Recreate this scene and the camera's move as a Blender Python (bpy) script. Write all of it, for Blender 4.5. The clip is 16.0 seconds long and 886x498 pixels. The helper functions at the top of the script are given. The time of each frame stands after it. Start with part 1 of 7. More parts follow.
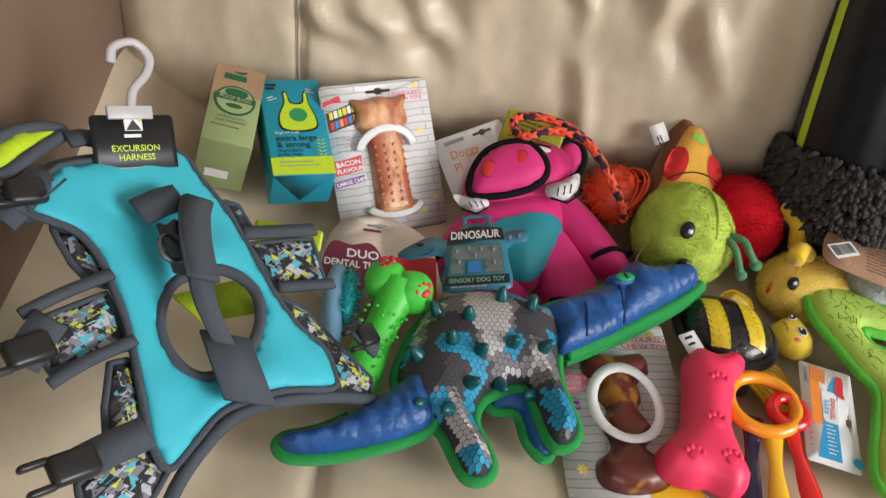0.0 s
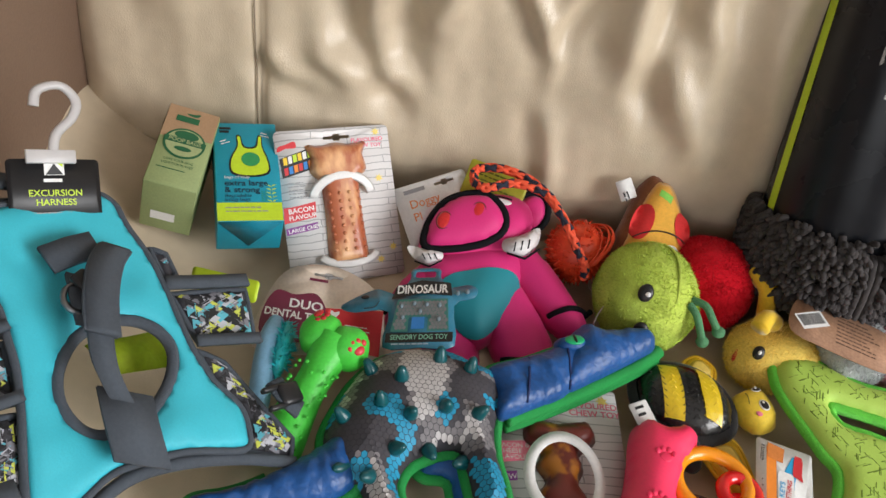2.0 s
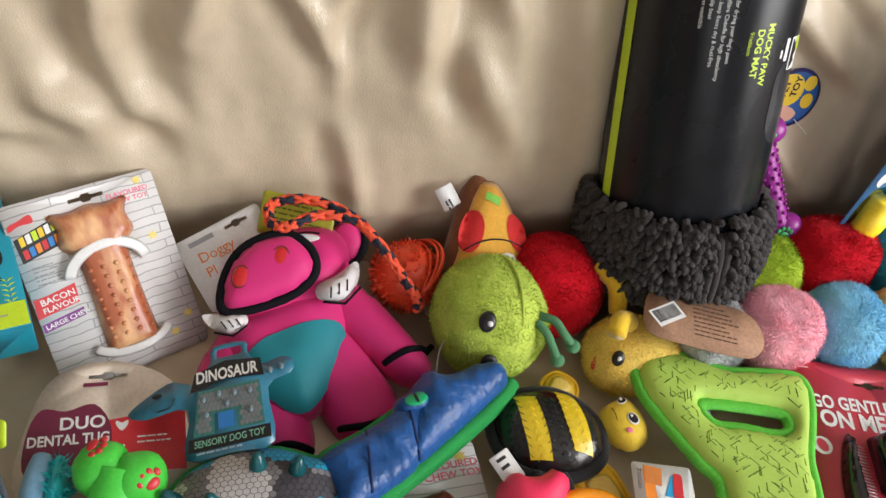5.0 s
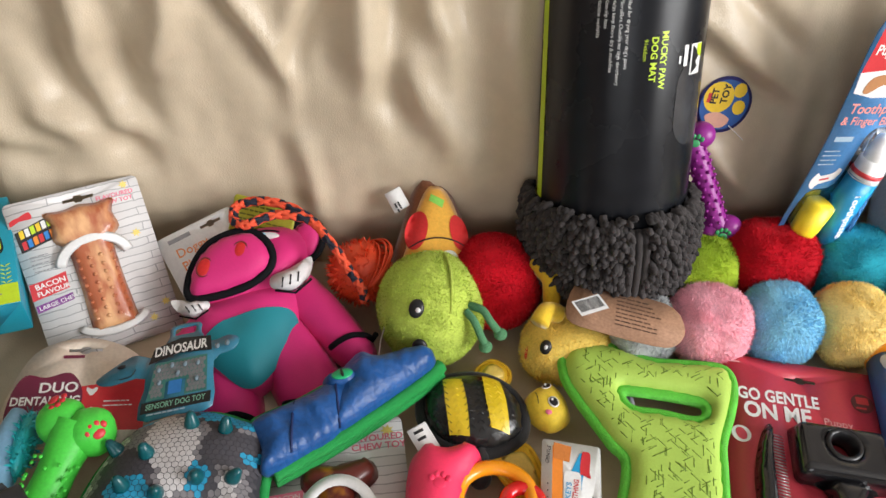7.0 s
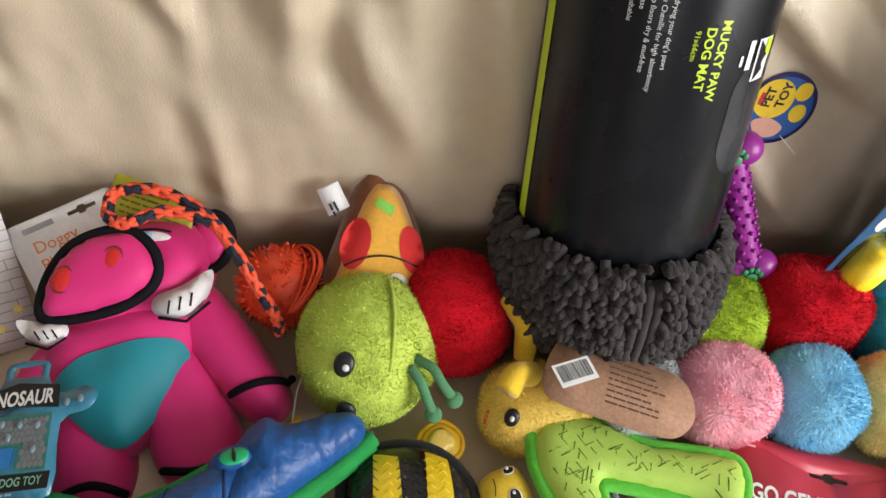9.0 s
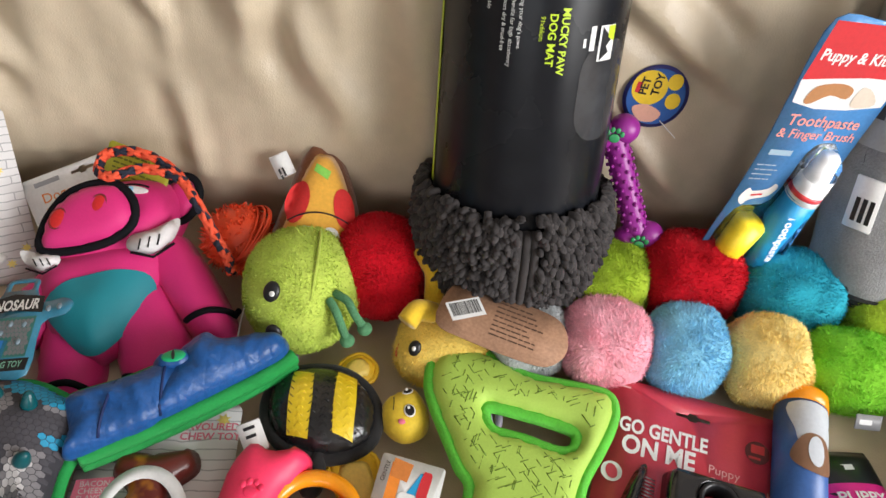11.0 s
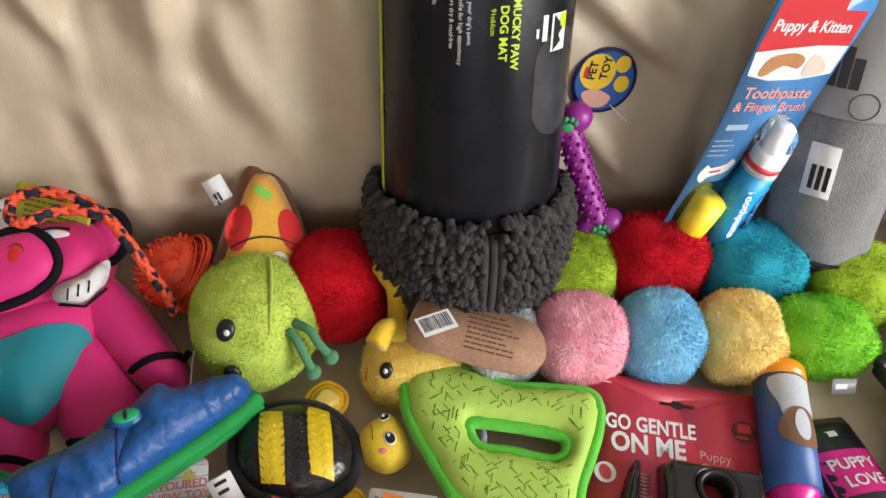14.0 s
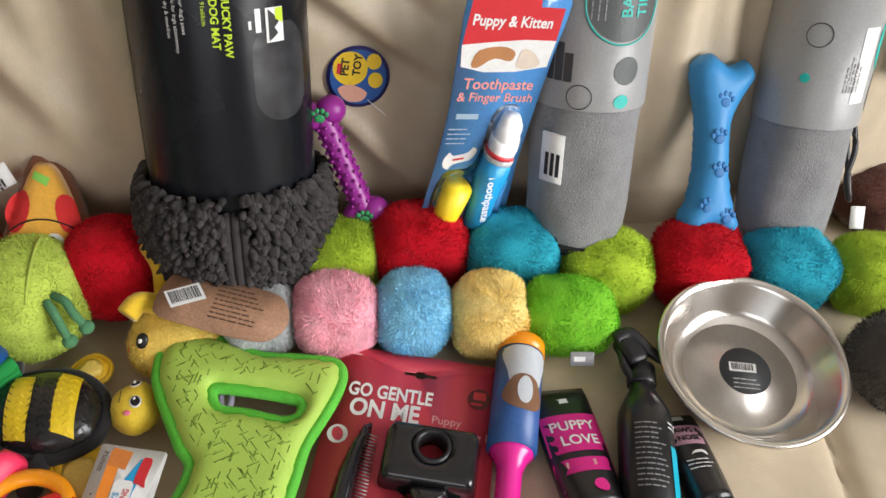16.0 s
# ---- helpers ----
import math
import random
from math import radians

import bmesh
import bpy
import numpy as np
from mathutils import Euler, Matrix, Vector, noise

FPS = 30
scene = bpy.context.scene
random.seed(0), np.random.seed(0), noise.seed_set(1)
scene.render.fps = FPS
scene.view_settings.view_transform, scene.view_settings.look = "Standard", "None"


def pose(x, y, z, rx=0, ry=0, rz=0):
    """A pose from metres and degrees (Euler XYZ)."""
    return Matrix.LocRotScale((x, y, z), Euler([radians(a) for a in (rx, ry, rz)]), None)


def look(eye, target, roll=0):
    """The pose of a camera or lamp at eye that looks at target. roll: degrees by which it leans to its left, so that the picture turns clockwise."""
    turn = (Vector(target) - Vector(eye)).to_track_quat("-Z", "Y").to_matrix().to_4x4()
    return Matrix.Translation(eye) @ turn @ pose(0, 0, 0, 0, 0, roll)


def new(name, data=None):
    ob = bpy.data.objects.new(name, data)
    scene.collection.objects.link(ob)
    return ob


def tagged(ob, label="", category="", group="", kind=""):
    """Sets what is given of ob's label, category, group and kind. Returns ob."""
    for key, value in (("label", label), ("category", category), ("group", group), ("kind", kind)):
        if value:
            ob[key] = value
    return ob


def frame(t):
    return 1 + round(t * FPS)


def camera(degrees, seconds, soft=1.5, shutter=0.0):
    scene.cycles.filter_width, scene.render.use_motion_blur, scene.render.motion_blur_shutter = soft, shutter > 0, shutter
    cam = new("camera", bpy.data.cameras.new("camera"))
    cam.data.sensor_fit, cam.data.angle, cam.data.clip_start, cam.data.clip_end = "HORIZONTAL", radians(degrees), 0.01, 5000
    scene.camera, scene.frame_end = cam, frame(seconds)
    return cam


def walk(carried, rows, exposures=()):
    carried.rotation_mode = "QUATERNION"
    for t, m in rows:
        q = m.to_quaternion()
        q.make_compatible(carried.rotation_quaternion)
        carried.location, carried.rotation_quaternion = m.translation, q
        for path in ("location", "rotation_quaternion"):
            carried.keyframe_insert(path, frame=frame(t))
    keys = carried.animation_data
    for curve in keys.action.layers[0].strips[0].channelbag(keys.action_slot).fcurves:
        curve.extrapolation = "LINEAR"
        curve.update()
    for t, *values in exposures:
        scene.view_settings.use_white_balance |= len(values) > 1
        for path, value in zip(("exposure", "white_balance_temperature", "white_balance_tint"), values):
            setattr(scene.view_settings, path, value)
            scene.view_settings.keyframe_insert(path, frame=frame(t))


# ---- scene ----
cam = camera(59.0, 16.0)
METRES, EYE, TILT, LEAN, TURN = 1.25, 0.533, -46.0, -6.5, 0.0
ROWS = [
    (0.0, 0.0, 0.0, 0.0, 0.0, 0.0, -0.0),
    (0.5, -0.0186, 0.0141, 0.0005, -1.92, -0.56, 2.81),
    (1.0, -0.0098, 0.02, 0.0216, -2.76, 1.68, 4.0),
    (1.5, 0.0136, 0.0254, 0.0226, -1.72, 2.93, 2.32),
    (2.0, 0.0564, 0.0194, 0.016, 2.09, 2.38, -2.2),
    (2.5, 0.0803, 0.0232, 0.0254, 4.61, 2.29, -2.34),
    (3.0, 0.0743, 0.0448, 0.0661, 2.54, 2.81, 1.23),
    (3.5, 0.0738, 0.0787, 0.0761, -2.48, 1.88, 5.43),
    (4.0, 0.0865, 0.1035, 0.081, -6.66, -1.51, 8.41),
    (4.5, 0.0857, 0.1116, 0.0879, -9.0, -3.21, 8.15),
    (7.0, 0.1865, 0.0474, 0.0381, -1.28, 1.34, 8.01),
    (7.5, 0.2025, 0.1026, 0.0858, -4.82, -0.05, 6.79),
    (8.0, 0.2139, 0.159, 0.1196, -4.85, -1.45, 7.72),
    (8.5, 0.2158, 0.1876, 0.1235, -4.3, -4.61, 6.94),
    (9.0, 0.2111, 0.1884, 0.113, -3.15, -6.92, 3.53),
    (9.5, 0.2497, 0.139, 0.0873, 0.36, -5.6, 0.83),
    (10.0, 0.2963, 0.0981, 0.053, 3.3, -3.38, 1.21),
    (12.5, 0.2711, 0.1157, 0.0758, -1.43, -2.92, 2.95),
    (13.0, 0.2577, 0.1207, 0.0777, -0.85, -3.19, 2.6),
    (13.5, 0.2536, 0.1259, 0.0808, -1.46, -3.58, 4.05),
    (14.0, 0.2677, 0.1317, 0.0754, -5.06, -4.56, 7.73),
    (14.5, 0.2898, 0.1338, 0.077, -9.84, -5.8, 10.29),
    (15.0, 0.3126, 0.1262, 0.073, -10.9, -5.27, 9.98),
    (15.5, 0.3638, 0.0993, 0.054, -8.1, -3.07, 8.06),
    (16.0, 0.4099, 0.0794, 0.0176, -5.28, -1.41, 7.78),
]
walk(cam, [(t, pose(0, 0, EYE, TILT, LEAN, TURN) @ pose(METRES * x, METRES * y, METRES * z, 90 + pitch, roll, yaw)) for t, x, y, z, yaw, pitch, roll in ROWS],
     [(0.0, -0.04), (4.0, 0.0), (9.0, 0.06), (13.0, 0.0), (14.5, -0.03), (15.5, -0.12), (16.0, -0.22)])

# ---------------------------------------------------------------- light
world = bpy.data.worlds.new("sky")
scene.world = world
world.use_nodes = True
wn = world.node_tree
sky = wn.nodes.new("ShaderNodeTexSky")
sky.sky_type, sky.sun_disc = "NISHITA", False
sky.sun_elevation, sky.sun_rotation = radians(38), radians(70)
wn.nodes["Background"].inputs["Strength"].default_value = 0.105
wn.links.new(sky.outputs["Color"], wn.nodes["Background"].inputs["Color"])


def window_light(name, m, sx, sy, watts, colour):
    la = bpy.data.lights.new(name, "AREA")
    la.shape, la.size, la.size_y, la.energy, la.color = "RECTANGLE", sx, sy, watts, colour
    ob = new(name, la)
    ob.matrix_world = m
    return ob


window_light("window_light", look((2.32, -0.85, 1.0), (0.3, 0.45, 0.1)), 1.5, 1.3, 82, (1.0, 0.985, 0.98))
# Fill lamp added behind the camera; no window is known there.
window_light("window_light", look((-0.4, -2.3, 1.20), (0.3, 0.6, 0.1)), 1.7, 1.2, 14, (1.0, 0.97, 0.94))

# ---------------------------------------------------------------- materials
MATS = {}


def mat(name, col, rough=0.5, metal=0.0, var=0.10, scale=40.0, bump=0.15, fine=400.0, sheen=0.0, coat=0.0, trans=0.0, per_piece=0.0, spec=0.5):
    """A surface with slow stains and a fine grain, both in its colour and its relief."""
    if name in MATS:
        return MATS[name]
    m = bpy.data.materials.new(name)
    m.use_nodes = True
    nt = m.node_tree
    b = nt.nodes["Principled BSDF"]
    L = nt.links.new
    co = nt.nodes.new("ShaderNodeTexCoord")
    n1 = nt.nodes.new("ShaderNodeTexNoise")
    n1.inputs["Scale"].default_value, n1.inputs["Detail"].default_value = scale, 5
    n2 = nt.nodes.new("ShaderNodeTexNoise")
    n2.inputs["Scale"].default_value, n2.inputs["Detail"].default_value = fine, 3
    L(co.outputs["Object"], n1.inputs["Vector"])
    L(co.outputs["Object"], n2.inputs["Vector"])
    mixn = nt.nodes.new("ShaderNodeMath")
    mixn.operation = "ADD"
    L(n1.outputs["Fac"], mixn.inputs[0])
    L(n2.outputs["Fac"], mixn.inputs[1])
    ramp = nt.nodes.new("ShaderNodeMapRange")
    ramp.inputs["From Min"].default_value, ramp.inputs["From Max"].default_value = 0.7, 1.3
    ramp.inputs["To Min"].default_value, ramp.inputs["To Max"].default_value = 1 - var, 1 + var
    L(mixn.outputs[0], ramp.inputs["Value"])
    hsv = nt.nodes.new("ShaderNodeHueSaturation")
    hsv.inputs["Color"].default_value = (*col, 1)
    if per_piece:
        geo = nt.nodes.new("ShaderNodeNewGeometry")
        pr = nt.nodes.new("ShaderNodeMapRange")
        pr.inputs["To Min"].default_value, pr.inputs["To Max"].default_value = 1 - per_piece, 1 + per_piece
        L(geo.outputs["Random Per Island"], pr.inputs["Value"])
        mu = nt.nodes.new("ShaderNodeMath")
        mu.operation = "MULTIPLY"
        L(ramp.outputs[0], mu.inputs[0])
        L(pr.outputs[0], mu.inputs[1])
        L(mu.outputs[0], hsv.inputs["Value"])
    else:
        L(ramp.outputs[0], hsv.inputs["Value"])
    L(hsv.outputs["Color"], b.inputs["Base Color"])
    rr = nt.nodes.new("ShaderNodeMapRange")
    rr.inputs["To Min"].default_value, rr.inputs["To Max"].default_value = max(rough - 0.08, 0.02), min(rough + 0.1, 1)
    L(n1.outputs["Fac"], rr.inputs["Value"])
    L(rr.outputs[0], b.inputs["Roughness"])
    b.inputs["Metallic"].default_value = metal
    b.inputs["Specular IOR Level"].default_value = spec
    if sheen:
        b.inputs["Sheen Weight"].default_value = sheen
        b.inputs["Sheen Roughness"].default_value = 0.45
    if coat:
        b.inputs["Coat Weight"].default_value = coat
        b.inputs["Coat Roughness"].default_value = 0.12
    if trans:
        b.inputs["Transmission Weight"].default_value = trans
    if bump:
        bp = nt.nodes.new("ShaderNodeBump")
        bp.inputs["Strength"].default_value, bp.inputs["Distance"].default_value = bump, 0.0012
        L(n2.outputs["Fac"], bp.inputs["Height"])
        L(bp.outputs["Normal"], b.inputs["Normal"])
    MATS[name] = m
    return m


def leather():
    m = mat("cream leather", (0.60, 0.50, 0.365), 0.33, var=0.07, scale=7, bump=0.0, fine=60)
    nt = m.node_tree
    b = nt.nodes["Principled BSDF"]
    L = nt.links.new
    co = nt.nodes.new("ShaderNodeTexCoord")
    vo = nt.nodes.new("ShaderNodeTexVoronoi")
    vo.feature, vo.inputs["Scale"].default_value = "DISTANCE_TO_EDGE", 420
    no = nt.nodes.new("ShaderNodeTexNoise")
    no.inputs["Scale"].default_value, no.inputs["Detail"].default_value = 26, 8
    ad = nt.nodes.new("ShaderNodeMath")
    ad.operation = "MULTIPLY_ADD"
    ad.inputs[1].default_value = 2.5
    L(co.outputs["Object"], vo.inputs["Vector"])
    L(co.outputs["Object"], no.inputs["Vector"])
    L(no.outputs["Fac"], ad.inputs[0])
    L(vo.outputs["Distance"], ad.inputs[2])
    bp = nt.nodes.new("ShaderNodeBump")
    bp.inputs["Strength"].default_value, bp.inputs["Distance"].default_value = 0.22, 0.0012
    L(ad.outputs[0], bp.inputs["Height"])
    L(bp.outputs["Normal"], b.inputs["Normal"])
    return m


def woven(name, col, scale=900, rough=0.75, across=1.0):
    """Ribbed webbing: fine bars over the cloth."""
    m = mat(name, col, rough, var=0.12, scale=60, bump=0.0, fine=500)
    nt = m.node_tree
    co = nt.nodes.new("ShaderNodeTexCoord")
    wv = nt.nodes.new("ShaderNodeTexWave")
    wv.inputs["Scale"].default_value, wv.inputs["Distortion"].default_value = scale, 0.6
    wv.bands_direction = "DIAGONAL"
    nt.links.new(co.outputs["Object"], wv.inputs["Vector"])
    bp = nt.nodes.new("ShaderNodeBump")
    bp.inputs["Strength"].default_value, bp.inputs["Distance"].default_value = 0.6, 0.0008
    nt.links.new(wv.outputs["Fac"], bp.inputs["Height"])
    nt.links.new(bp.outputs["Normal"], nt.nodes["Principled BSDF"].inputs["Normal"])
    return m


def planks():
    m = mat("printed plank card", (0.74, 0.73, 0.72), 0.42, var=0.05, scale=60, bump=0.02)
    nt = m.node_tree
    co = nt.nodes.new("ShaderNodeTexCoord")
    br = nt.nodes.new("ShaderNodeTexBrick")
    br.inputs["Scale"].default_value = 1.0
    br.inputs["Brick Width"].default_value, br.inputs["Row Height"].default_value = 0.07, 0.0075
    br.inputs["Mortar Size"].default_value = 0.0005
    br.inputs["Color1"].default_value, br.inputs["Color2"].default_value = (0.78, 0.77, 0.77, 1), (0.70, 0.69, 0.69, 1)
    br.inputs["Mortar"].default_value = (0.42, 0.42, 0.43, 1)
    no = nt.nodes.new("ShaderNodeTexNoise")
    no.inputs["Scale"].default_value = 60
    va = nt.nodes.new("ShaderNodeMixRGB")
    va.blend_type, va.inputs["Fac"].default_value = "LINEAR_LIGHT", 0.0025
    nt.links.new(co.outputs["Object"], no.inputs["Vector"])
    nt.links.new(co.outputs["Object"], va.inputs["Color1"])
    nt.links.new(no.outputs["Color"], va.inputs["Color2"])
    nt.links.new(va.outputs["Color"], br.inputs["Vector"])
    nt.links.new(br.outputs["Color"], nt.nodes["Principled BSDF"].inputs["Base Color"])
    return m


def plush(name, col, var=0.16):
    return mat(name, col, 0.9, var=var, scale=70, bump=0.4, fine=600, sheen=0.08, per_piece=0.16, spec=0.1)


def ink(name, col, rough=0.4):
    return mat("ink " + name, col, rough, var=0.06, scale=90, bump=0.02)


def clear_plastic():
    m = mat("clear plastic", (0.95, 0.96, 0.97), 0.08, var=0.0, bump=0.0, trans=1.0)
    m.node_tree.nodes["Principled BSDF"].inputs["IOR"].default_value = 1.2
    return m


WHITE, BLACK = ink("white", (0.80, 0.80, 0.79)), ink("black", (0.012, 0.012, 0.014))
RED, GREY, PINK = ink("red", (0.62, 0.03, 0.04)), ink("grey", (0.30, 0.30, 0.31)), ink("pink", (0.85, 0.20, 0.30))
LIME, TEAL, YELL = ink("lime", (0.55, 0.75, 0.03)), ink("teal", (0.02, 0.42, 0.42)), ink("yellow", (0.85, 0.58, 0.03))
BLUE, DARK, ORANGE = ink("blue", (0.03, 0.22, 0.62)), ink("dark", (0.05, 0.05, 0.055)), ink("orange", (0.85, 0.26, 0.03))
PURPLE, GREEN = ink("purple", (0.20, 0.03, 0.24)), ink("green", (0.03, 0.30, 0.10))
CREAM = leather()
WEB = woven("grey webbing", (0.082, 0.100, 0.125))
CLIP = mat("black moulded plastic", (0.016, 0.016, 0.018), 0.35, bump=0.05)
CLEAR = clear_plastic()


# ---------------------------------------------------------------- shape helpers
def part(name, bm, material, parent, label="", kind="", flat=False):
    me = bpy.data.meshes.new(name)
    bm.to_mesh(me)
    bm.free()
    for p in me.polygons:
        p.use_smooth = not flat
    me.materials.append(material)
    ob = new(name, me)
    ob.parent = parent
    return tagged(ob, label, kind=kind)


def thing(name, m, label, category, group=""):
    ob = new(name)
    ob.empty_display_size = 0.02
    ob.matrix_world = m
    return tagged(ob, label, category, group)


def axes(o, x, y):
    """A pose at o whose first axis runs along x, with y in its plane."""
    x, y = Vector(x).normalized(), Vector(y)
    z = x.cross(y).normalized()
    y = z.cross(x)
    m = Matrix((x, y, z)).transposed().to_4x4()
    m.translation = o
    return m


def curve(pts, n=6, closed=True):
    """A smooth line through the points."""
    p = [Vector(q) for q in pts]
    k = len(p)
    out = []
    for i in range(k if closed else k - 1):
        a, b, c, d = (p[(i + j) % k] if closed else p[min(max(i + j, 0), k - 1)] for j in (-1, 0, 1, 2))
        for s in range(n):
            t = s / n
            out.append(0.5 * (2 * b + (c - a) * t + (2 * a - 5 * b + 4 * c - d) * t * t + (3 * b - a - 3 * c + d) * t ** 3))
    return out if closed else out + [p[-1]]


def edge_gap(P, loops):
    """How far the points lie from the outline."""
    P = np.asarray(P, float).reshape(-1, 2)
    best = np.full(len(P), 1e9)
    for lo in loops:
        a = np.array([(v[0], v[1]) for v in lo])
        d = np.roll(a, -1, 0) - a
        dd = np.maximum((d * d).sum(1), 1e-12)
        for k in range(0, len(P), 2000):
            r = P[k:k + 2000, None, :] - a[None]
            t = np.minimum(np.maximum((r * d).sum(2) / dd, 0), 1)
            r = r - t[..., None] * d
            best[k:k + 2000] = np.minimum(best[k:k + 2000], np.sqrt((r * r).sum(2).min(1)))
    return best


def inside(P, lo):
    P = np.asarray(P, float).reshape(-1, 2)
    a = np.array([(v[0], v[1]) for v in lo])
    b = np.roll(a, -1, 0)
    y = P[:, 1][:, None]
    cross = (a[:, 1] > y) != (b[:, 1] > y)
    dy = np.where(b[:, 1] == a[:, 1], 1e-12, b[:, 1] - a[:, 1])
    xs = a[:, 0] + (y - a[:, 1]) * (b[:, 0] - a[:, 0]) / dy
    return ((cross & (P[:, 0][:, None] < xs)).sum(1) % 2) == 1


def filled(loops, step):
    """Triangles that fill an outline and leave its holes open."""
    from mathutils.geometry import delaunay_2d_cdt
    verts, edges = [], []
    for lo in loops:
        k = len(verts)
        verts += [Vector((v[0], v[1])) for v in lo]
        edges += [(k + i, k + (i + 1) % len(lo)) for i in range(len(lo))]
    rim = len(verts)
    if step:
        a = np.array(verts)
        xs, ys = np.arange(a[:, 0].min(), a[:, 0].max(), step), np.arange(a[:, 1].min(), a[:, 1].max(), step * 0.87)
        g = np.array([(x + (j % 2) * step / 2, y) for j, y in enumerate(ys) for x in xs])
        keep = inside(g, loops[0]) & (edge_gap(g, loops) > step * 0.5)
        for h in loops[1:]:
            keep &= ~inside(g, h)
        verts += [Vector(v) for v in g[keep]]
    v, e, f, *_ = delaunay_2d_cdt(verts, edges, [], 4, 1e-6)
    v, f = [(p.x, p.y) for p in v], [tuple(t) for t in f]
    if len(loops) > 1 and f:
        mid = np.array([[sum(v[i][k] for i in t) / 3 for k in (0, 1)] for t in f])
        out = np.zeros(len(f), bool)
        for h in loops[1:]:
            out |= inside(mid, h)
        f = [t for t, o in zip(f, out) if not o]
    return v, f


def puff_height(P, loops, h, w, rough=0.0):
    d = np.clip(edge_gap(P, loops) / w, 0, 1)
    z = h * np.sqrt(1 - (1 - d) ** 2)
    if rough:
        z = z + d * np.array([rough * noise.noise((x * 38, y * 38, 3.1)) for x, y in P])
    return z


def puff(loops, h, w, base=0.0, under=0.35, step=0.006, rough=0.0):
    """A stuffed shape: an outline swollen to the height h within w of its edge."""
    v, f = filled(loops, step)
    z = puff_height(v, loops, h, w, rough)
    bm = bmesh.new()
    up = [bm.verts.new((x, y, base + zz)) for (x, y), zz in zip(v, z)]
    on_rim = [zz < 1e-5 for zz in puff_height(v, loops, h, w)]
    down = [a if r else bm.verts.new((x, y, base - under * zz)) for a, (x, y), zz, r in zip(up, v, z, on_rim)]
    for t in f:
        bm.faces.new([up[i] for i in t])
        if len({down[i] for i in t} | {up[i] for i in t}) > 3:
            bm.faces.new([down[i] for i in reversed(t)])
    bmesh.ops.recalc_face_normals(bm, faces=bm.faces)
    return bm


def plate(loops, t, base=0.0, bend=None):
    """A sheet of the thickness t, with its holes cut through."""
    v, f = filled(loops, 0.012 if bend else 0)
    bm = bmesh.new()
    up = [bm.verts.new((x, y, base + t + (bend(x, y) if bend else 0))) for x, y in v]
    dn = [bm.verts.new((x, y, base + (bend(x, y) if bend else 0))) for x, y in v]
    for tr in f:
        bm.faces.new([up[i] for i in tr])
        bm.faces.new([dn[i] for i in reversed(tr)])
    for e in [e for e in bm.edges if e.is_boundary and e.verts[0] in set(up)]:
        i, j = up.index(e.verts[0]), up.index(e.verts[1])
        bm.faces.new((up[i], up[j], dn[j], dn[i]))
    bmesh.ops.recalc_face_normals(bm, faces=bm.faces)
    return bm


def rounded(w, h, r=0.004, x0=0.0, y0=0.0, n=5):
    out = []
    for cx, cy, a in ((w - r, h - r, 0), (r, h - r, 90), (r, r, 180), (w - r, r, 270)):
        out += [Vector((x0 + cx + r * math.cos(radians(a + 90 * i / n)), y0 + cy + r * math.sin(radians(a + 90 * i / n)))) for i in range(n + 1)]
    return out


def oval(cx, cy, rx, ry, n=28, turn=0.0):
    c, s = math.cos(radians(turn)), math.sin(radians(turn))
    return [Vector((cx + c * rx * math.cos(a) - s * ry * math.sin(a), cy + s * rx * math.cos(a) + c * ry * math.sin(a))) for a in (2 * math.pi * i / n for i in range(n))]


def euro_slot(cx, cy, w=0.024, h=0.008):
    """The hanging slot of a blister card."""
    return [Vector((cx + a * w / 2, cy + b * h / 2)) for a, b in ((-1, -.45), (-.3, -.45), (-.22, -1), (.22, -1), (.3, -.45), (1, -.45), (1, .45), (.3, .45), (.22, 1), (-.22, 1), (-.3, .45), (-1, .45))]


def tube(pts, r, n=8, closed=False, flat=1.0, bm=None, taper=None):
    """A round or flattened cord along a line."""
    bm = bm or bmesh.new()
    pts = [Vector((*p, 0)) if len(p) == 2 else Vector(p) for p in pts]
    k = len(pts)
    rings, up = [], Vector((0, 0, 1))
    for i, p in enumerate(pts):
        a, b = (pts[i - 1], pts[(i + 1) % k]) if closed else (pts[max(i - 1, 0)], pts[min(i + 1, k - 1)])
        d = (b - a).normalized() if (b - a).length > 1e-9 else Vector((1, 0, 0))
        if abs(d.dot(up)) > 0.97:
            up = Vector((0, 1, 0)) if abs(d.y) < 0.9 else Vector((1, 0, 0))
        s = d.cross(up).normalized()
        u = s.cross(d).normalized()
        rad = r * (taper(i / max(k - 1, 1)) if taper else 1)
        rings.append([bm.verts.new(p + s * rad * math.cos(t) + u * rad * flat * math.sin(t)) for t in (2 * math.pi * j / n for j in range(n))])
    for i in range(k if closed else k - 1):
        A, B = rings[i], rings[(i + 1) % k]
        for j in range(n):
            bm.faces.new((A[j], A[(j + 1) % n], B[(j + 1) % n], B[j]))
    if not closed:
        bm.faces.new(rings[0])
        bm.faces.new(list(reversed(rings[-1])))
    bmesh.ops.recalc_face_normals(bm, faces=bm.faces)
    return bm


